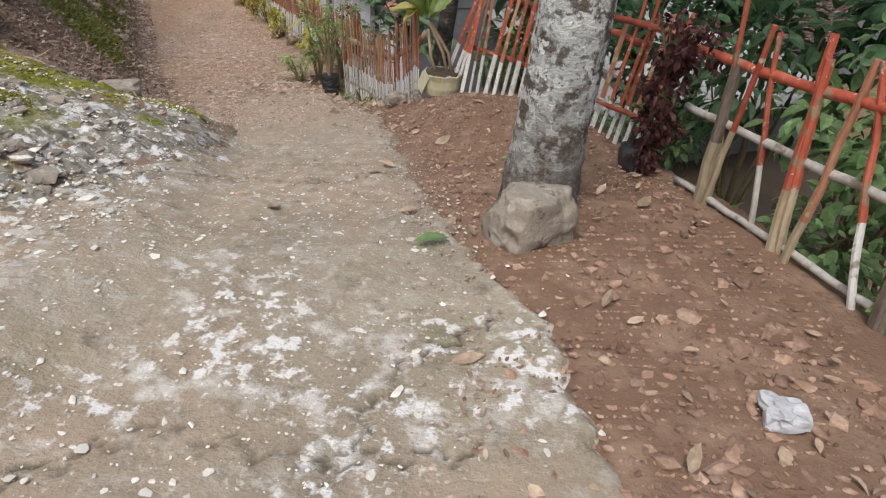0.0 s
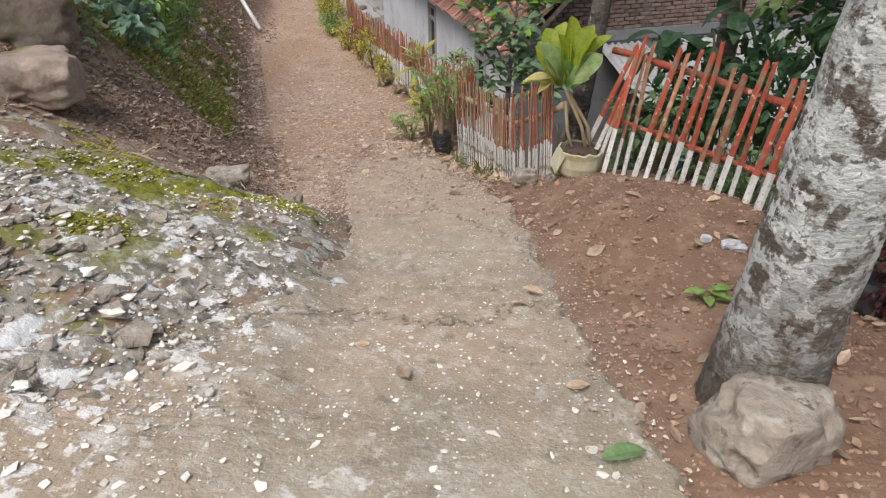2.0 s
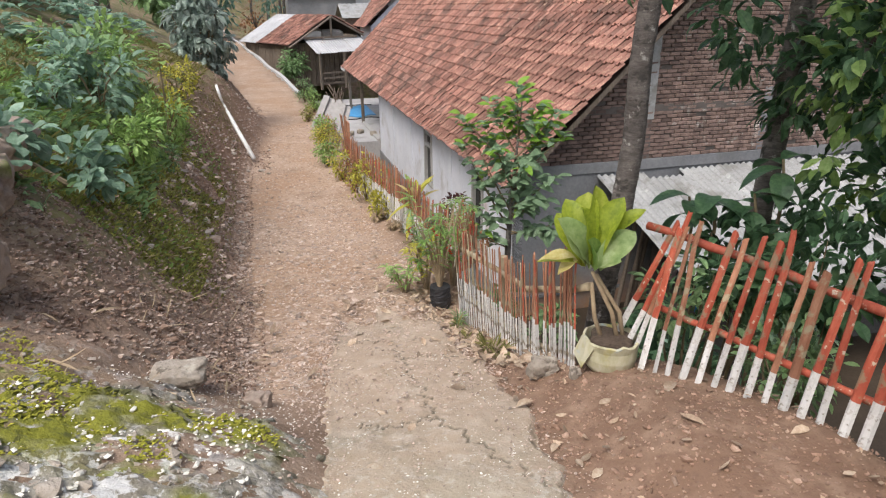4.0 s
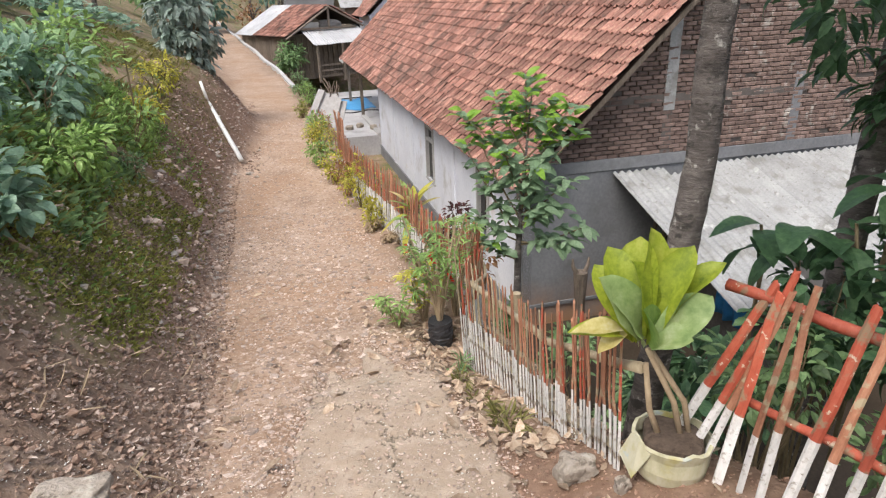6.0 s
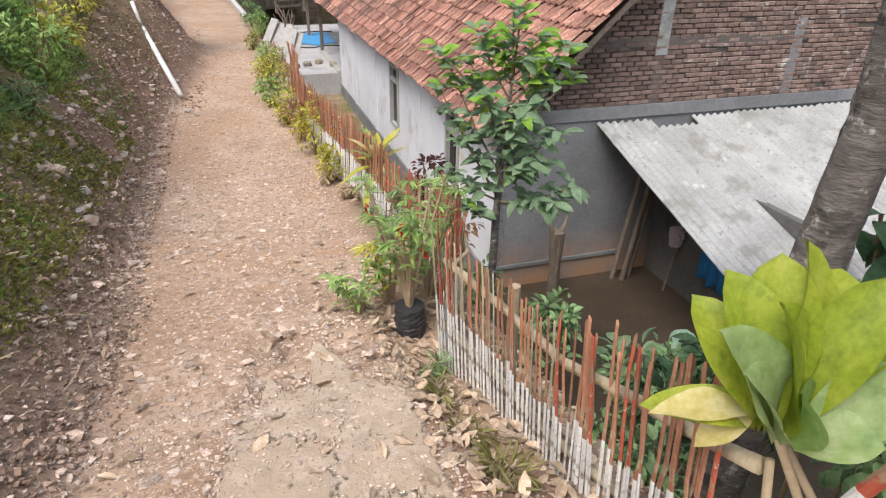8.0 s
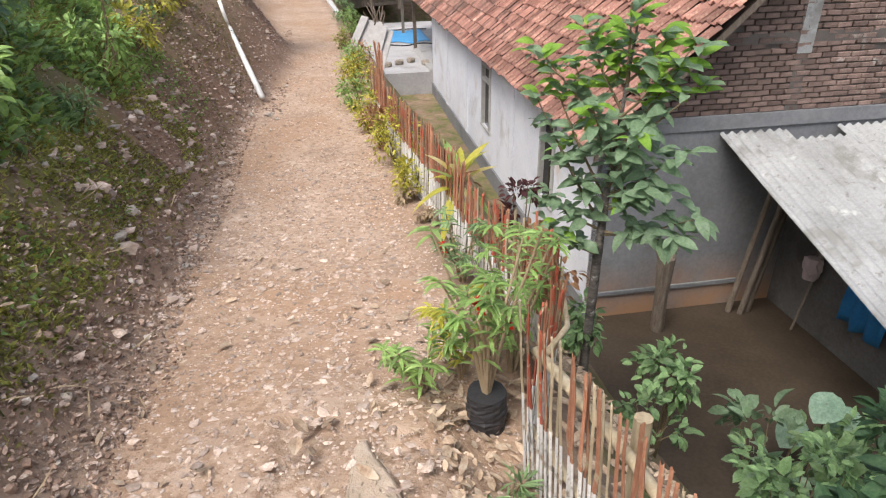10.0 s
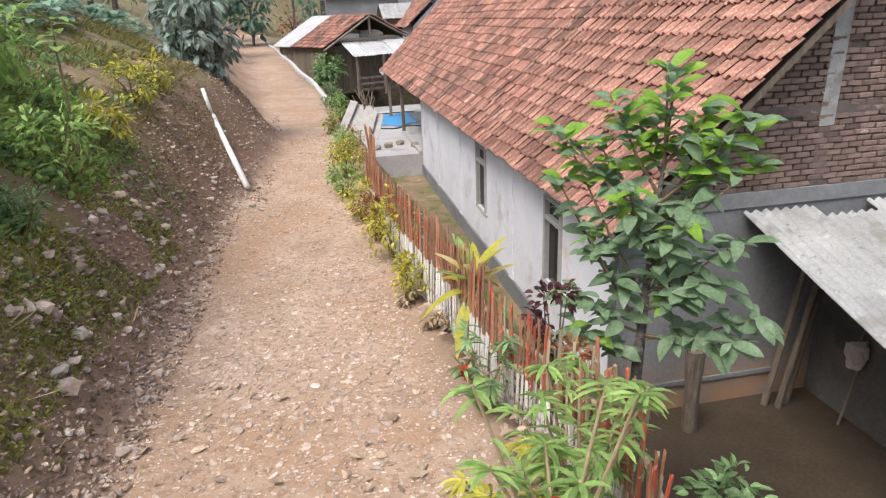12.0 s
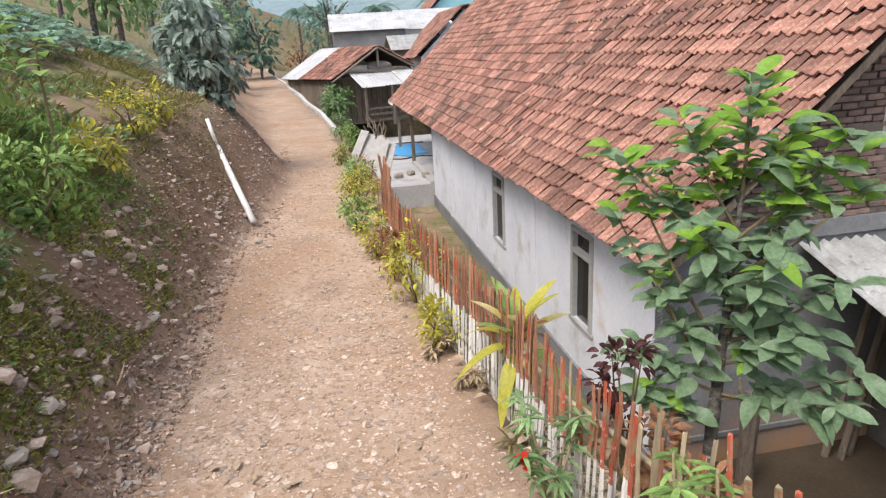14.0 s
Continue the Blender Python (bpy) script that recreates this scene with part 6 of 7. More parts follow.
made("stem", Geo().tube([(-2.58, 10.88, -2.12), (-2.56, 10.9, -1.75), (-2.54, 10.92, -1.45)], [0.016, 0.015, 0.014], 7), M_STEM, cord)
for k in range(16):
    a = k * 2.4
    up_ = 2.4 - 0.16 * k
    made("leaf", Geo().leaf((-2.54, 10.92, -1.47 - 0.008 * k), (math.cos(a), math.sin(a), up_), (0, 0, 1) if up_ < 0.9 else (-math.cos(a), -math.sin(a), 0.5), random.uniform(0.36, 0.52), 0.1, 0.3 if k < 9 else 0.8, 0.4, 7), (L_CROTON, L_LIGHT, L_YELLOW, L_CROTON, L_YELLOW, L_ORANGE)[k % 6], cord, smooth=True)
for x, y, r, mat, lab in ((-9.3, 22.0, 0.3, L_LIGHT, "leafy green plant at the lane edge"), (-10.6, 24.0, 0.35, L_MID, "leafy green plant at the lane edge"), (-8.75, 20.4, 0.2, L_MOSSY, "olive garden plant by the boards"), (-3.98, 12.75, 0.32, L_CROTON, "yellow-leaved croton bush by the fence"), (-3.35, 11.75, 0.18, L_CROTON, "small yellow croton by the fence"), (-5.05, 14.2, 0.26, L_CROTON, "yellow-leaved croton bush by the lane"),
                          (-5.85, 15.3, 0.26, L_LIGHT, "green and yellow garden plant by the lane"), (-6.35, 16.4, 0.3, L_CROTON, "yellow garden plant by the lane"), (-6.95, 17.5, 0.3, L_LIGHT, "green garden plant by the lane"), (-7.2, 18.2, 0.25, L_ORANGE, "brownish garden plant by the lane"),
                          (-4.5, 13.4, 0.25, L_ORANGE, "coppery garden plant by the fence")):
    bush("croton", (x, y, land_z(x, y) + r * 1.25), (r * 1.15, r * 1.15, r * 1.25), int(2200 * r), 0.062, mat, lab, "bush", 0.5, 22)
for x, y in ((-3.35, 11.6), (-2.95, 11.1)):
    bush("dry_tuft", (x, y, land_z(x, y) + 0.09), (0.12, 0.1, 0.07), 110, 0.08, M_DRYSTEM, "dry brown plant clump at the fence foot", "plant", 0.25, 8)
for x, y, mat in ((-1.15, 7.5, L_GRASS), (-0.95, 7.15, L_GRASS), (-2.45, 10.45, L_GRASS), (-1.3, 7.85, L_MID), (-0.75, 6.75, L_GRASS)):
    bush("grass_tuft", (x, y, land_z(x, y) + 0.05), (0.13, 0.12, 0.05), 90, 0.11, mat, "small tuft of grass beside the lane", "grass", 0.12, 8, droop=0.1)
sprig = thing("sprig", (0.66, 4.31, land_z(0.66, 4.31)), "small pale green seedling on the red earth", "plant")
for k in range(9):
    a = k * 2.4
    made("leaf", Geo().leaf((0.66 + 0.03 * math.cos(a * 1.7), 4.31 + 0.04 * math.sin(a * 1.3), land_z(0.66, 4.31) + 0.02 + 0.006 * k), (math.cos(a), math.sin(a), 0.5), (0, 0, 1), random.uniform(0.05, 0.09), 0.045, 0.4, 0.2, 5), L_LIGHT, sprig)
torn = thing("torn_sack", (0.85, 4.8, land_z(0.85, 4.8)), "torn white plastic sack half buried in earth", "litter")
for k, (dx, dy, s_) in enumerate(((0, 0, 0.12), (0.09, -0.05, 0.1), (0.17, 0.03, 0.09), (-0.12, 0.03, 0.06))):
    made("scrap", Geo().rock((0.82 + dx, 4.8 + dy, land_z(0.82 + dx, 4.8 + dy) + 0.015), (s_, s_ * 0.6, 0.05), 40 + k, 3, 0.9, k * 1.1), M_PLASTIC, torn)
# plants below the fence, on the slope and in the yard
for c_, u_, z_, r, n_, s_, mat, lab in ((5.0, 9.9, -3.2, 0.45, 200, 0.13, L_MID, "green weeds on the slope below the fence"), (6.0, 9.6, -4.1, 0.6, 120, 0.24, L_SAP, "broad-leaved plants growing in the yard"), (7.0, 9.4, -4.2, 0.6, 260, 0.14, L_MID, "leafy weeds growing in the yard"),
                                        (4.4, 9.2, -3.1, 0.35, 150, 0.11, L_MID, "green weeds on the slope below the fence"), (5.2, 8.3, -3.0, 0.6, 330, 0.12, L_MID, "leafy weeds on the slope below the fence"), (4.3, 7.6, -2.8, 0.4, 200, 0.11, L_MID, "leafy weeds on the slope below the fence"),
                                        (4.6, 7.0, -2.0, 0.6, 330, 0.16, L_DARK, "dark shrub on the slope below the fence"), (3.9, 6.7, -2.0, 0.3, 150, 0.1, L_MID, "green weeds behind the bamboo fence"), (4.4, 10.8, -3.2, 0.4, 200, 0.12, L_MID, "green weeds on the slope below the fence"),
                                        (6.4, 8.4, -3.2, 0.7, 360, 0.18, L_DARK, "dark shrub in the yard"), (7.6, 8.6, -3.0, 0.7, 330, 0.18, L_SAP, "leafy shrub in front of the lean-to")):
    p = hp(c_, u_, z_)
    bush("weeds", tuple(p), (r, r, r * 0.6), n_, s_, mat, lab, "plant", clumps=14, n=4)
g = Geo()
for _ in range(1300):
    c_, u_ = random.uniform(2.9, 4.6), random.uniform(6.0, 12.5)
    p = hp(c_, u_, 0)
    z_ = land_z(p.x, p.y)
    a = random.uniform(0, 6.28)
    g.leaf((p.x, p.y, z_ + 0.05), (math.cos(a), math.sin(a), 0.3), (0, 0, 1), 0.1, 0.05, 0.3, 0.4, 3)
tagged(made("slope_litter", g, M_DRYLEAF), "dry leaves caught behind the bamboo fence", "leaf litter", kind="stuff")

# ---- the bank and what grows on it ----
PIPE_FOOT, PIPE_JOINT, PIPE_TOP = Vector((-7.56, 15.15, -2.08)), Vector((-8.87, 16.24, -1.1)), Vector((-8.98, 16.23, -0.62))
tagged(made("white_pipe", Geo().tube([PIPE_FOOT, PIPE_FOOT.lerp(PIPE_JOINT, 0.5), PIPE_JOINT], 0.05, 10), M_PIPE, smooth=True), "white plastic pipe lying down the bank", "pipe")
tagged(made("white_pipe", Geo().tube([PIPE_JOINT, PIPE_JOINT.lerp(PIPE_TOP, 0.5), PIPE_TOP], 0.034, 8), M_PIPE, smooth=True), "thin white pipe further up the bank", "pipe")
tagged(made("dead_branch", Geo().tube([(-3.85, 6.9, land_z(-3.85, 6.9) + 0.04), (-4.0, 6.65, land_z(-4.0, 6.65) + 0.06), (-4.25, 6.45, land_z(-4.25, 6.45) + 0.04)], [0.02, 0.025, 0.015], 7), M_DRYSTEM), "bleached dead branch on the bank", "branch")


def grass_field(name, count, y0, y1, d0, d1, size, mat, label, slim=0.14, gaps=-0.12):
    g = Geo()
    xx, yv, zz = scatter(count, y0, y1, d0, d1)
    for x, y, z in zip(xx, yv, zz):
        if noise.noise((x * 1.1, y * 1.1, 3)) < gaps:
            continue
        a = random.uniform(0, 6.28)
        s_ = size * random.uniform(0.5, 1.3)
        g.leaf((x, y, z + 0.01), (math.cos(a) * 0.7, math.sin(a) * 0.7, random.uniform(0.4, 1.4)), (math.cos(a + 1.5), math.sin(a + 1.5), 0.4), s_, s_ * slim, random.uniform(0.2, 0.9), 0.2, 3)
    return tagged(made(name, g, mat), label, "grass", kind="stuff")


grass_field("undergrowth", 3600, 1.5, 6.2, 1.95, 3.4, 0.1, L_MID, "low green undergrowth behind the red fence", 0.5)
grass_field("bank_mat", 30000, 7.4, 12.6, -3.2, -1.25, 0.05, L_MOSSY, "mat of olive creeper and moss on the bank face", 0.4, -0.35)
grass_field("bank_grass", 7500, 7.2, 20, -4.2, -1.9, 0.16, L_GRASS, "dry yellowish grass on the top of the bank")
grass_field("bank_weeds", 3600, 7.0, 16, -4.6, -2.0, 0.12, L_MID, "small green weeds on the bank", 0.4)
grass_field("bank_herbs", 5500, 9.2, 13.8, -3.3, -1.8, 0.1, L_LIGHT, "bright green herbs on the top of the bank", 0.42, -0.4)
grass_field("bank_nettles", 3000, 8.4, 11.6, -3.0, -1.75, 0.12, L_MID, "dark green leafy herbs on the bank", 0.42, -0.3)
grass_field("bank_sprouts", 9000, 7.6, 17, -2.9, -1.1, 0.05, L_GRASS, "thin weeds on the bank face", 0.35)
grass_field("bank_creeper", 5200, 7.4, 14, -3.2, -1.35, 0.05, L_LIGHT, "small round-leaved creeper on the bank face", 0.7)
for x, y, z, r, n_, s_, mat, lab, sl in ((-5.0, 8.5, 0.35, 0.4, 420, 0.1, L_LIGHT, "green shrub hanging over the bank", 0.45), (-5.9, 9.2, 0.75, 0.6, 480, 0.14, L_BLUISH, "broad-leaved green shrub on the bank", 0.5),
                                         (-5.6, 8.2, 0.6, 0.3, 200, 0.12, L_BLUISH, "broad-leaved green shrub on the bank", 0.5), (-6.2, 9.6, 0.7, 0.6, 420, 0.15, L_MID, "green shrub on the bank", 0.45), (-6.4, 10.9, 0.0, 0.45, 420, 0.09, L_LIGHT, "green shrub on the bank", 0.4),
                                         (-5.6, 9.85, -0.25, 0.22, 220, 0.08, L_MID, "small dark shrub on the bank face", 0.35), (-7.3, 12.3, 0.0, 0.4, 260, 0.1, L_CROTON, "yellowish weed clump on the bank", 0.4), (-8.3, 13.9, -0.3, 0.4, 260, 0.09, L_CROTON, "yellowish weed clump on the bank", 0.4),
                                         (-7.6, 11.2, 0.7, 0.8, 600, 0.13, L_LIGHT, "green shrub on the bank", 0.45), (-4.1, 6.9, 0.2, 0.3, 160, 0.13, L_BLUISH, "bluish leafy weeds among boulders", 0.7), (-3.8, 5.9, 0.4, 0.35, 170, 0.12, L_BLUISH, "bluish leafy weeds among boulders", 0.7),
                                         (-8.9, 15.0, -0.2, 0.35, 220, 0.1, L_CROTON, "yellow-green weeds at the bank edge", 0.4)):
    bush("shrub", (x, y, land_z(x, y) + r * 0.65), (r, r, r * 0.8), n_, s_, mat, lab, "shrub", sl, 16, n=4)
g = Geo()
for _ in range(1500):
    x, y = random.uniform(-19, -8.8), random.uniform(11.5, 22)
    _, d_ = lane_coords(x, y)
    if d_[0] > -3.6 or noise.noise((x * 0.5, y * 0.5, 8)) < -0.25:
        continue
    z = land_z(x, y)
    h_ = random.uniform(0.15, 0.5)
    a = random.uniform(0, 6.28)
    for q in range(3):
        g.leaf((x, y, z + h_), (math.cos(a + q * 2.1), math.sin(a + q * 2.1), 0.15), (0, 0, 1), 0.24, 0.17, 0.4, 0.15, 4)
tagged(made("bean_field", g, L_BLUISH), "bluish-green bean crop on the terrace above the bank", "crop", kind="stuff")
coffee = thing("coffee_bush", (-10.9, 18.6, land_z(-10.9, 18.6)), "dense dark bush with glossy drooping leaves on the bank", "bush")
g = Geo()
for cz, r_, n_ in ((-0.55, 0.75, 260), (0.05, 0.95, 420), (0.7, 0.85, 360), (1.3, 0.55, 200)):
    foliage(g, (-10.9, 18.6, cz), (r_, r_, 0.5), n_, 0.3, 0.42, droop=0.8, clumps=20, shell=0.75, n=4, bend=0.6)
made("foliage", g, L_COFFEE, coffee)
g = Geo()
for k in range(7):
    g.tube([(-10.9, 18.6, land_z(-10.9, 18.6) - 0.1), (-10.9 + 0.25 * math.cos(k), 18.6 + 0.25 * math.sin(k), -0.2), (-10.9 + 0.6 * math.cos(k), 18.6 + 0.6 * math.sin(k), 0.9)], [0.05, 0.035, 0.015], 6)
made("stems", g, M_STEM, coffee)
for x, y, zt_ in ((-6.75, 11.45, 0.55), (-7.2, 11.0, 0.6)):
    t = thing("seedling", (x, y, land_z(x, y)), "thin young tree with a few round leaves on the bank", "tree")
    made("stem", Geo().tube([(x, y, land_z(x, y) - 0.05), (x + 0.03, y, zt_ - 0.3), (x + 0.06, y, zt_)], [0.018, 0.012, 0.007], 6), M_STEM, t)
    for k in range(6):
        a = k * 1.1
        made("leaf", Geo().leaf((x + 0.06, y, zt_ - 0.05 * k), (math.cos(a), math.sin(a), 0.3), (0, 0, 1), 0.22, 0.13, 0.4, 0.2, 5), L_LIGHT, t)

# ---- garden edge and porch at the far end of the house ----
PORCH_Z = -4.35
tagged(made("porch_floor", hbox(3.9, 13, FAR_U + 0.01, 42.5, PORCH_Z - 1.2, PORCH_Z), M_PORCH), "pale grey cement terrace beside the porch", "floor", kind="structure")
g, nr, nc = Geo(), 12, 16
vs = []
for r_ in range(nr):
    for q in range(nc):
        vs.append(hp(4.7 + 1.9 * q / (nc - 1), 35.6 + 3.6 * r_ / (nr - 1) + 0.3 * math.sin(q * 0.6), PORCH_Z + 0.03 + 0.06 * abs(noise.noise((q * 0.5, r_ * 0.6, 4)))))
g.add(vs, [(r_ * nc + q, r_ * nc + q + 1, (r_ + 1) * nc + q + 1, (r_ + 1) * nc + q) for r_ in range(nr - 1) for q in range(nc - 1)])
tp = tagged(made("tarpaulin", g, M_TARP, smooth=True), "crumpled blue tarpaulin spread on the terrace", "tarpaulin")
tp.modifiers.new("thickness", "SOLIDIFY").thickness = 0.01
for k_, (uu, bend_) in enumerate(((35.0, 0.25), (39.6, 0.1))):
    tagged(made("hose", Geo().tube([hp(3.95 + 0.25 * k, uu + bend_ * math.sin(k * 0.9), PORCH_Z + 0.03) for k in range(13)], 0.03, 6), M_BLACK, smooth=True), "dark hose lying across the terrace", "hose")
for k in range(5):
    cc, uu = 4.1 + 0.5 * k, 30.4 + 0.35 * (k % 3)
    tagged(made("stone", Geo().rock(hp(cc, uu, PORCH_Z + 0.08), (0.4, 0.34, 0.26), 60 + k, 3, 0.4, k * 0.8), M_ROCK), "grey stone on the edge of the terrace", "rock")


def plank(a, b, w, th, g=None):
    """A board from a to b, w wide and th thick."""
    a, b = Vector(a), Vector(b)
    z_ax = (b - a).normalized()
    y_ax = z_ax.cross(Vector((1, 0.35, 0)).normalized()).normalized()
    rot = Matrix((y_ax.cross(z_ax), y_ax, z_ax)).transposed()
    return (g or Geo()).box((a + b) / 2, (w, th, (b - a).length), rot, bev=0.006, jit=0.004)


scr = thing("board_stack", (-7.9, 19.5, land_z(-7.9, 19.5)), "leaning stack of pale split boards at the garden edge", "boards")
for k in range(6):
    s_ = k / 5
    made("board", plank((-8.25 + 0.16 * k, 19.35 + 0.05 * k, -2.5 - 0.15 * s_), (-8.12 + 0.12 * k, 20.5 + 0.1 * (k % 2), -1.42 - 0.2 * s_ - 0.06 * (k % 3)), 0.19, 0.03), M_SACK, scr)
brush = thing("brushwood", (-7.85, 20.45, land_z(-7.85, 20.45)), "bundle of dry sticks behind the leaning boards", "sticks")
for k in range(16):
    made("stick", Geo().tube([(-7.85 + random.uniform(-0.12, 0.12), 20.6, land_z(-7.85, 20.6) - 0.1), (-7.85 + random.uniform(-0.2, 0.2), 20.6, -1.75), (-7.85 + random.uniform(-0.32, 0.32), 20.6 + random.uniform(-0.1, 0.1), -1.25 + random.uniform(-0.1, 0.15))], [0.02, 0.018, 0.012], 5), M_WOOD, brush)
basket = thing("screen", (-5.75, 16.1, land_z(-5.75, 16.1)), "rust-brown sheet screen behind the garden plants", "screen")
for k in range(5):
    made("sheet", Geo().box((-5.5 - 0.13 * k, 15.7 + 0.24 * k, -1.75), (0.03, 0.27, 0.9), Matrix.Rotation(0.5, 3, "Z") @ Matrix.Rotation(random.gauss(0, 0.05), 3, "Y"), bev=0.005), M_BROWN, basket)

# ---- the far end of the lane ----
def lane_at(y, d):
    k = int(np.argmin(np.abs(LANE_S[:, 1] - y)))
    return Vector((LANE_S[k, 0] + d * LANE_T[k, 1], LANE_S[k, 1] - d * LANE_T[k, 0], LANE_S[k, 2]))


g = Geo()
ypts = list(np.arange(25, 57, 1.2))
inner = [lane_at(y, 1.05 + 0.05 * math.sin(y * 0.9)) for y in ypts]
outer = [lane_at(y, 1.2 + 0.05 * math.sin(y * 0.9)) for y in ypts]
vs = []
for a, b in zip(inner, outer):
    vs += [a + Vector((0, 0, -0.1)), a + Vector((0, 0, 0.08)), b + Vector((0, 0, 0.08)), b + Vector((0, 0, -0.3))]
g.add(vs, [(i * 4 + q, i * 4 + q + 1, (i + 1) * 4 + q + 1, (i + 1) * 4 + q) for i in range(len(ypts) - 1) for q in range(3)])
tagged(made("kerb", g, M_KERB), "pale raised concrete kerb along the far lane", "kerb", kind="structure")
p = hp(2.75, 42, 0)
bush("garden_bush", (p.x, p.y, -2.1), (0.95, 0.95, 0.75), 520, 0.3, L_MID, "rounded green bush beside the far lane", "bush", 0.45, 22, n=4)

hut = thing("old_hut", hp(5.3, 43.2, -3.4), "old timber hut with a sagging tile and zinc roof", "hut")
HC0, HC1, HCM, HU0, HU1 = 2.4, 7.6, 5.3, 43.2, 50.5
made("wall", hbox(HC0 + 0.3, HC1 - 0.2, HU0 + 0.8, HU1 - 0.3, -3.6, -1.0), M_WOOD, hut, "dark weathered board wall")
for k in range(14):
    cc = HC0 + 0.34 + k * 0.34
    made("board", hbox(cc, cc + 0.3, HU0 + 0.74, HU0 + 0.79, -3.5, -1.1), M_WOOD, hut)
for k in range(12):
    uu = HU0 + 0.9 + k * 0.5
    made("board", hbox(HC0 + 0.24, HC0 + 0.29, uu, uu + 0.45, -3.4, -1.15), M_WOOD, hut)
for c0, c1, za, zb_ in ((HC0, HCM, -1.1, 0.55), (HC1, HCM, -0.6, 0.55)):
    base, top = hp(c0, HU0, za), hp(c1, HU0, zb_)
    s_ = top - base
    L_ = s_.length
    s_.normalize()
    nv = HU.cross(s_)
    nv = nv if nv.z > 0 else -nv
    g = Geo()
    for j in range(int(L_ / TLEN)):
        for i in range(int(4.6 / TW)):
            m = Matrix.Translation(base + HU * (i + 1) * TW + s_ * j * TLEN + nv * (0.02 + 0.03 * noise.noise((i * 0.3, j * 0.4, 1)))) @ Matrix((-HU, s_, nv)).transposed().to_4x4()
            t = TILES[(i + j) % 4]
            g.add([(m @ Vector(p))[:] for p in t.v], t.f)
    tagged(made("roof_tiles", g, M_TILE_FAR, hut, "old clay tiles"), kind="stuff")
    g = Geo()
    a, b = base + HU * 4.6, top + HU * 4.6
    nc = 30
    vs = []
    for q in range(nc):
        off = HU * (2.9 * q / (nc - 1)) + nv * 0.03 * math.sin(q * 1.9)
        vs += [a + off + nv * 0.05, b + off + nv * 0.05]
    g.add(vs, [(q * 2, q * 2 + 1, q * 2 + 3, q * 2 + 2) for q in range(nc - 1)])
    zs = made("zinc_sheet", g, M_ZINC, hut, "dull zinc sheets")
    zs.modifiers.new("thickness", "SOLIDIFY").thickness = 0.01
    made("roof_base", Geo().add([base + nv * -0.03, top + nv * -0.03, top + HU * 4.6 - nv * 0.03, base + HU * 4.6 - nv * 0.03], [(0, 1, 2, 3)]), M_UNDER, hut)
g = Geo()
for q in range(3):
    vs, nc = [], 24
    c0 = 3.5 + q * 1.28
    for k in range(nc):
        cc = c0 + 1.34 * k / (nc - 1)
        for uu, z_ in ((41.9, -1.52), (43.5, -0.72)):
            vs.append(hp(cc, uu + 0.1 * (q % 2), z_ + 0.03 * math.sin(k * 1.9) + 0.02 * q))
    gz_ = Geo().add(vs, [(k * 2, k * 2 + 1, k * 2 + 3, k * 2 + 2) for k in range(nc - 1)])
    ob = made("awning_sheet", gz_, M_ZINC, hut, "bright zinc awning sheet")
    ob.modifiers.new("thickness", "SOLIDIFY").thickness = 0.01
for cc, uu in ((3.75, 42.0), (5.4, 42.0), (7.1, 42.0)):
    made("post", hbox(cc - 0.06, cc + 0.06, uu, uu + 0.12, -3.6, -1.5), M_WOOD, hut)
for zr in (-2.7, -3.0, -3.3):
    made("rail", hbox(3.9, 7.0, 42.03, 42.09, zr, zr + 0.09), M_WOOD, hut)
for sgn, ce, ze in ((-1, HC0, -1.1), (1, HC1, -0.6)):
    made("rafter", Geo().tube([hp(ce, HU0 - 0.02, ze - 0.08), hp(HCM, HU0 - 0.02, 0.47)], 0.06, 6), M_WOOD, hut)
made("tie", hbox(HC0 + 0.9, HC1 - 0.5, HU0 + 0.02, HU0 + 0.1, -0.75, -0.63), M_WOOD, hut)
made("king_post", hbox(HCM - 0.06, HCM + 0.06, HU0 + 0.02, HU0 + 0.1, -0.7, 0.4), M_WOOD, hut)
hut.rotation_euler[2] = radians(24)
hay = thing("stored_goods", hp(5.5, 43.6, -0.7), "dark bundles stored under the hut roof", "bundle")
made("bundle", Geo().rock(hp(5.4, 43.9, -0.5), (1.6, 0.6, 0.6), 31, 3, 0.4, TH), M_SACK, hay)


def zinc_house(name, c0, c1, u0, u1, z0, z1, z2, wall_mat, roof_mat, label):
    h = thing(name, hp(c0, u0, z0), label, "house")
    made("wall", hbox(c0 + 0.3, c1 - 0.3, u0 + 0.3, u1 - 0.3, z0, z1), wall_mat, h)
    nc = max(8, int((c1 - c0) / 0.16))
    for part_u0, part_u1, za, zb_ in ((u0, (u0 + u1) / 2, z1 - 0.05, z2), ((u0 + u1) / 2, u1, z2, z1 - 0.05)):
        vs = []
        for k in range(nc):
            cc = c0 + (c1 - c0) * k / (nc - 1)
            wv = 0.025 * (k % 2)
            vs += [hp(cc, part_u0, za + wv), hp(cc, part_u1, zb_ + wv)]
        ob = made("roof_sheet", Geo().add(vs, [(k * 2, k * 2 + 1, k * 2 + 3, k * 2 + 2) for k in range(nc - 1)]), roof_mat, h)
        ob.modifiers.new("thickness", "SOLIDIFY").thickness = 0.02
    for k in range(3):
        cc = c0 + (c1 - c0) * (0.2 + 0.3 * k)
        made("window", hbox(cc, cc + 0.7, u0 + 0.24, u0 + 0.3, z0 + 1.3, z0 + 2.3), M_GLASS, h)
    return h


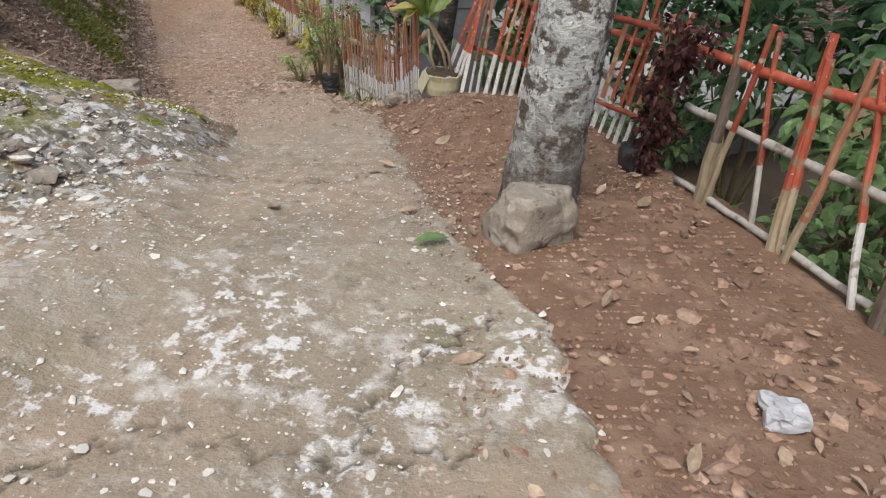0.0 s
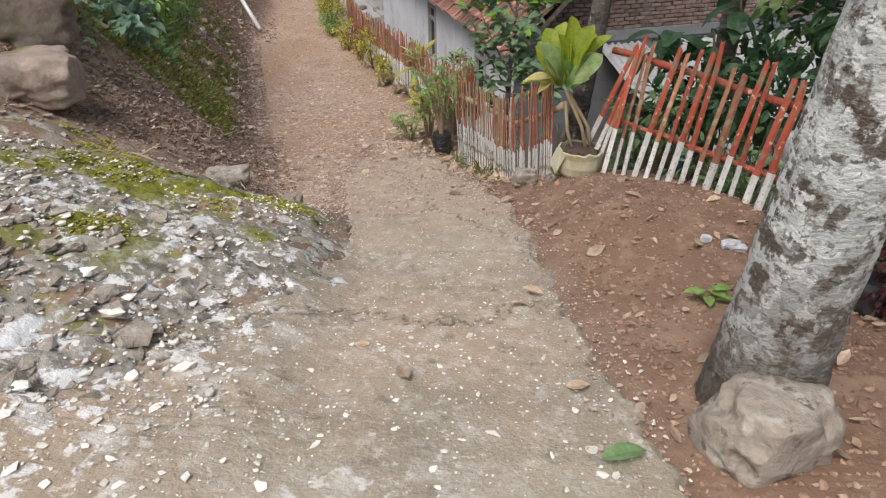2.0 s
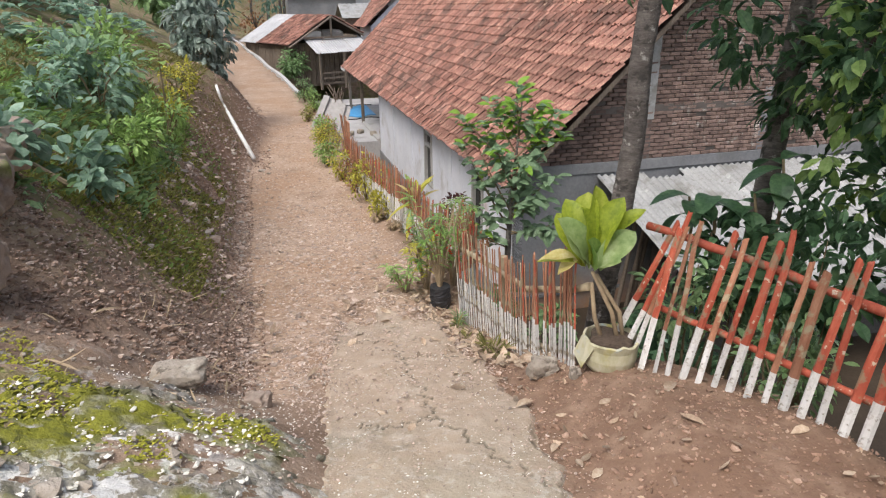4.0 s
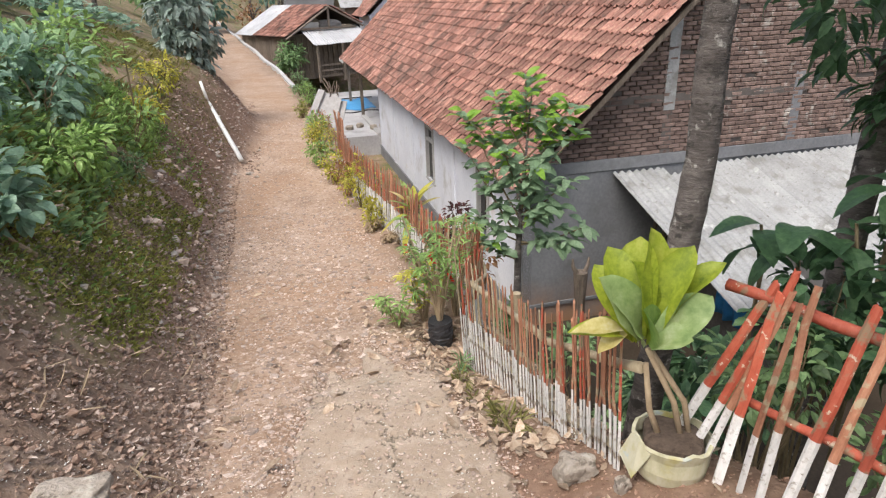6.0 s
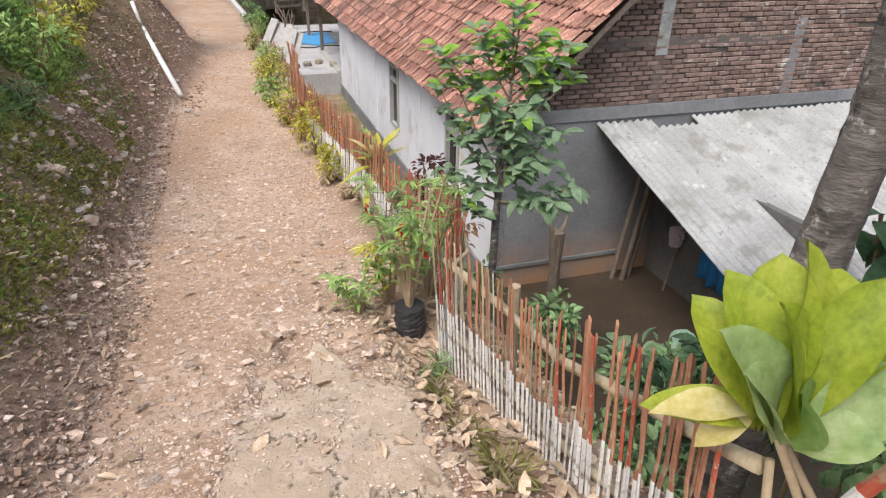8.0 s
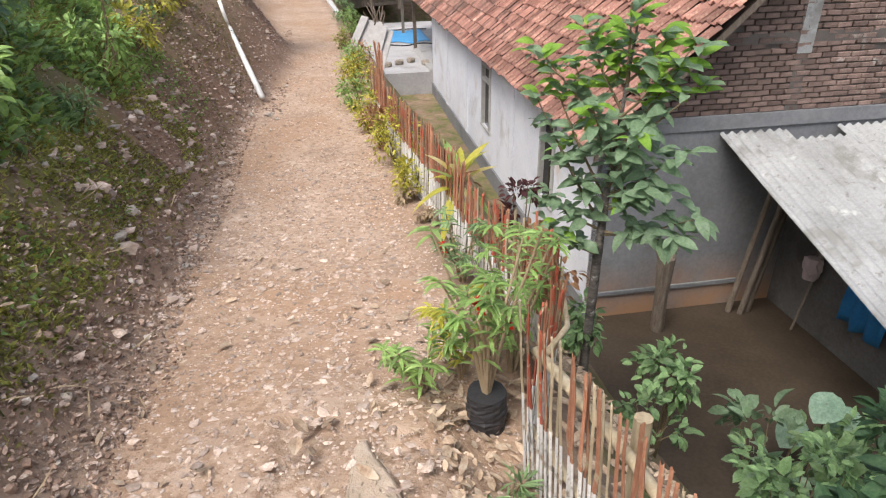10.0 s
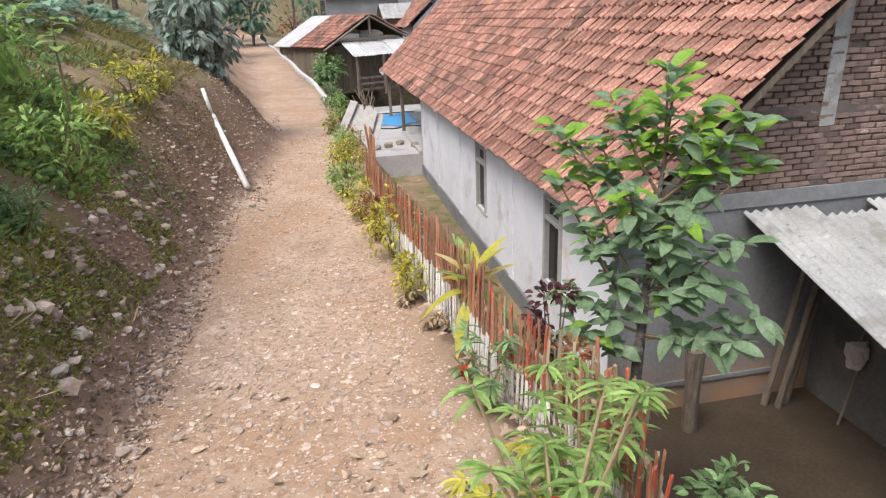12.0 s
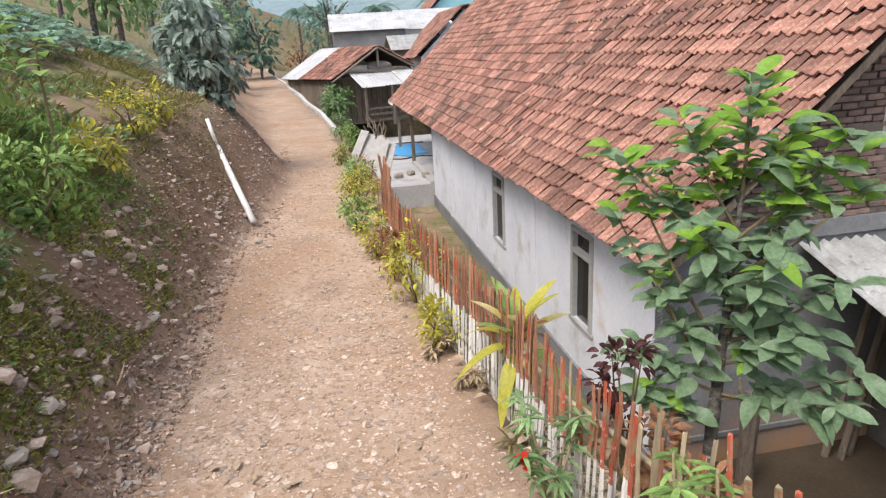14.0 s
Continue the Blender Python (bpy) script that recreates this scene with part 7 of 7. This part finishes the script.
zinc_house("far_house", 3.2, 9.5, 60, 66, -2.0, 1.9, 3.3, M_GREYWALL, M_ZINC, "distant house with a pale zinc roof")
zinc_house("far_house", 9.0, 17.5, 63, 70, -2.0, 1.9, 3.6, M_WALL, M_ZINC, "distant house with a pale zinc roof")
zinc_house("far_shed", 6.8, 10.5, 50, 55, -2.5, 0.3, 1.2, M_WOOD, M_FIBRO, "low far shed with pale roof sheets")
plain_house("far_tiled_house", 7.6, 14.0, 45, 53, -4.0, -0.2, 2.6, M_WALL, "far house with a red tile roof")
plain_house("teal_gabled_house", 13.2, 23.0, 74, 84, -2.0, 3.6, 8.2, M_TEAL, "distant house with a teal gable and tile roof", gable_mat=M_TEAL)


def far_tree(x, y, z, h, r, mat, label, n_=260, size=0.6, bare=False):
    t = thing("far_tree", (x, y, z), label, "tree")
    made("trunk", trunk_geo([(x, y, z - 0.5), (x + 0.1, y, z + h * 0.4), (x, y + 0.1, z + h * 0.8)], [0.02 * h, 0.016 * h, 0.008 * h], 8), M_BARK_GREY, t)
    for k in range(5):
        a = k * 1.26
        made("limb", Geo().tube([(x, y, z + h * 0.45), (x + r * 0.4 * math.cos(a), y + r * 0.4 * math.sin(a), z + h * 0.65), (x + r * 0.75 * math.cos(a), y + r * 0.75 * math.sin(a), z + h * 0.75)], [0.02 * h, 0.013 * h, 0.005 * h], 5), M_BARK_GREY, t)
    g = Geo()
    foliage(g, (x, y, z + h * 0.52), (r, r, h * 0.46), n_, size, 0.55, clumps=26, shell=0.5)
    made("crown", g, mat, t)
    return t


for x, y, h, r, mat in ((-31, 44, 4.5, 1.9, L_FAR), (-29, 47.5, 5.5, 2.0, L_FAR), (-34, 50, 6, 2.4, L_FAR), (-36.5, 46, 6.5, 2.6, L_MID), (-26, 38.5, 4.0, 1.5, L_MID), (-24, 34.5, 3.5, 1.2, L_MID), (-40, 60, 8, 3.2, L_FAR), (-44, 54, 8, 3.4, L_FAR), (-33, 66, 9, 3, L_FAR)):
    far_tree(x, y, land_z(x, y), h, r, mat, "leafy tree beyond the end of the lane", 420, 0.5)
far_tree(-29.5, 54, land_z(-29.5, 54) - 0.3, 3.4, 1.3, L_ORANGE, "small russet-leaved tree at the lane end", 300, 0.3)
for x, y, h, r, mat in ((-17, 22, 4.5, 1.6, L_MID), (-20, 26, 5.5, 2.0, L_MID), (-23, 22, 6, 2.2, L_DARK), (-14.5, 15, 3.5, 1.2, L_MID), (-27, 30, 6, 2.4, L_MID), (-19, 14, 5, 2, L_MID)):
    far_tree(x, y, land_z(x, y), h, r, mat, "leafy tree on the terraces above the lane", 420, 0.32)


def palm(x, y, z, h):
    t = thing("palm_tree", (x, y, z), "distant coconut palm, haze painted into its leaf colour", "tree", "far palms")
    made("trunk", trunk_geo([(x, y, z), (x + 0.3, y, z + h * 0.5), (x + 0.2, y, z + h)], [0.25, 0.18, 0.13], 8), M_BARK_GREY, t)
    g = Geo()
    for k in range(16):
        a = k * 2.4
        el_ = 0.9 - 0.1 * k
        rib = [Vector((x + 0.2, y, z + h)) + Vector((math.cos(a) * s_ * 3.2, math.sin(a) * s_ * 3.2, el_ * s_ * 2.2 - 2.6 * s_ * s_)) for s_ in np.linspace(0, 1, 9)]
        g.tube(rib, [0.05, 0.045, 0.04, 0.035, 0.03, 0.025, 0.02, 0.015, 0.01], 4)
        for i in range(1, 9):
            for sd in (-1, 1):
                for f_ in (0.0, 0.5):
                    q = rib[i - 1].lerp(rib[i], f_)
                    g.leaf(q, (-math.sin(a) * sd + math.cos(a) * 0.5, math.cos(a) * sd + math.sin(a) * 0.5, -0.5), (0, 0, 1), 0.95 * (1 - 0.07 * i), 0.14, 0.4, 0.1, 2)
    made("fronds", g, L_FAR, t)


for x, y, h in ((-41, 80, 7), (-36, 84, 8), (-46, 86, 8.5), (-30, 90, 9), (-24, 88, 9.5), (-52, 92, 9), (-18, 92, 10)):
    palm(x, y, -2.5, h)
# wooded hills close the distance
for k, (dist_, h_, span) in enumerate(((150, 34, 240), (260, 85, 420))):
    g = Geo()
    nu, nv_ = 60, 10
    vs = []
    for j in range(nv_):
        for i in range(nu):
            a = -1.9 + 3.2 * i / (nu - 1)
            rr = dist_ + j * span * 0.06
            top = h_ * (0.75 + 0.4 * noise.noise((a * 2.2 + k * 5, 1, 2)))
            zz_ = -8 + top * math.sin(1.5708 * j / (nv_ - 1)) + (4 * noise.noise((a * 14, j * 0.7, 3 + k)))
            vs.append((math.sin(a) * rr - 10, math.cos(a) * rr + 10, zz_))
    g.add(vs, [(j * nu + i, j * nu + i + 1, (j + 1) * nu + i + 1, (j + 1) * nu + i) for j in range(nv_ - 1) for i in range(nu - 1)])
    tagged(made("backdrop", g, L_HILL, smooth=True), "wooded hills with blue-green haze painted into their colour", "hill", kind="structure")

# ---- bricks and the nearest tiles, one by one ----
BW, BH = 0.205, 0.062
brick_me = []
for k in range(4):
    g = Geo().box((0, 0, 0), (BW, 0.05, BH), None, 0, 0.004, 0.006)
    brick_me.append(g.mesh("brick", M_BRICK))
gable_parent = [o for o in house.children if o.name.startswith("gable_backing")][0]
rest, single = Geo(), 0
row = 0
z_ = -1.84 + BH * 0.6
while z_ < RIDGE_Z - 0.25:
    c_ = WALL_C + 0.1 + (0.11 if row % 2 else 0)
    while c_ < 15.4:
        if z_ + BH < roof_z(c_ - BW / 2) - 0.1 and z_ + BH < roof_z(c_ + BW / 2) - 0.1 and random.random() > 0.02:
            m = Matrix.Translation(hp(c_ + random.gauss(0, 0.004), GABLE_U + random.uniform(-0.006, 0.006), z_ + random.gauss(0, 0.003))) @ HROT.to_4x4() @ Matrix.Rotation(random.gauss(0, 0.02), 4, "Y")
            if c_ < 8.9 and z_ < 0.1 and single < 300:
                placed("brick", brick_me[single % 4], m, gable_parent)
                single += 1
            else:
                src_ = brick_me[0]
                rest.add([(m @ p.co)[:] for p in src_.vertices], [tuple(q.vertices) for q in src_.polygons])
        c_ += BW + 0.016 + random.uniform(-0.004, 0.008)
    z_ += BH + 0.016
    row += 1
# the yard wall that runs on from the gable
made("side_wall", hbox(15.62, 19.0, GABLE_U + 0.02, GABLE_U + 0.15, -4.8, -1.1), M_MORTAR, house, "old brick yard wall")
for row in range(28):
    c_ = 15.75 + (0.11 if row % 2 else 0)
    while c_ < 18.9:
        m = Matrix.Translation(hp(c_, GABLE_U + random.uniform(-0.006, 0.006), -3.28 + row * (BH + 0.016))) @ HROT.to_4x4()
        rest.add([(m @ p.co)[:] for p in brick_me[0].vertices], [tuple(q.vertices) for q in brick_me[0].polygons])
        c_ += BW + 0.016
tagged(made("bricks", rest, M_BRICK, house, "old red-brown bricks"), kind="stuff")
for i_, (m, own) in enumerate(tiles_rest):
    if own:
        placed("roof_tile", TILE_ME[i_ % 4], m, roof)
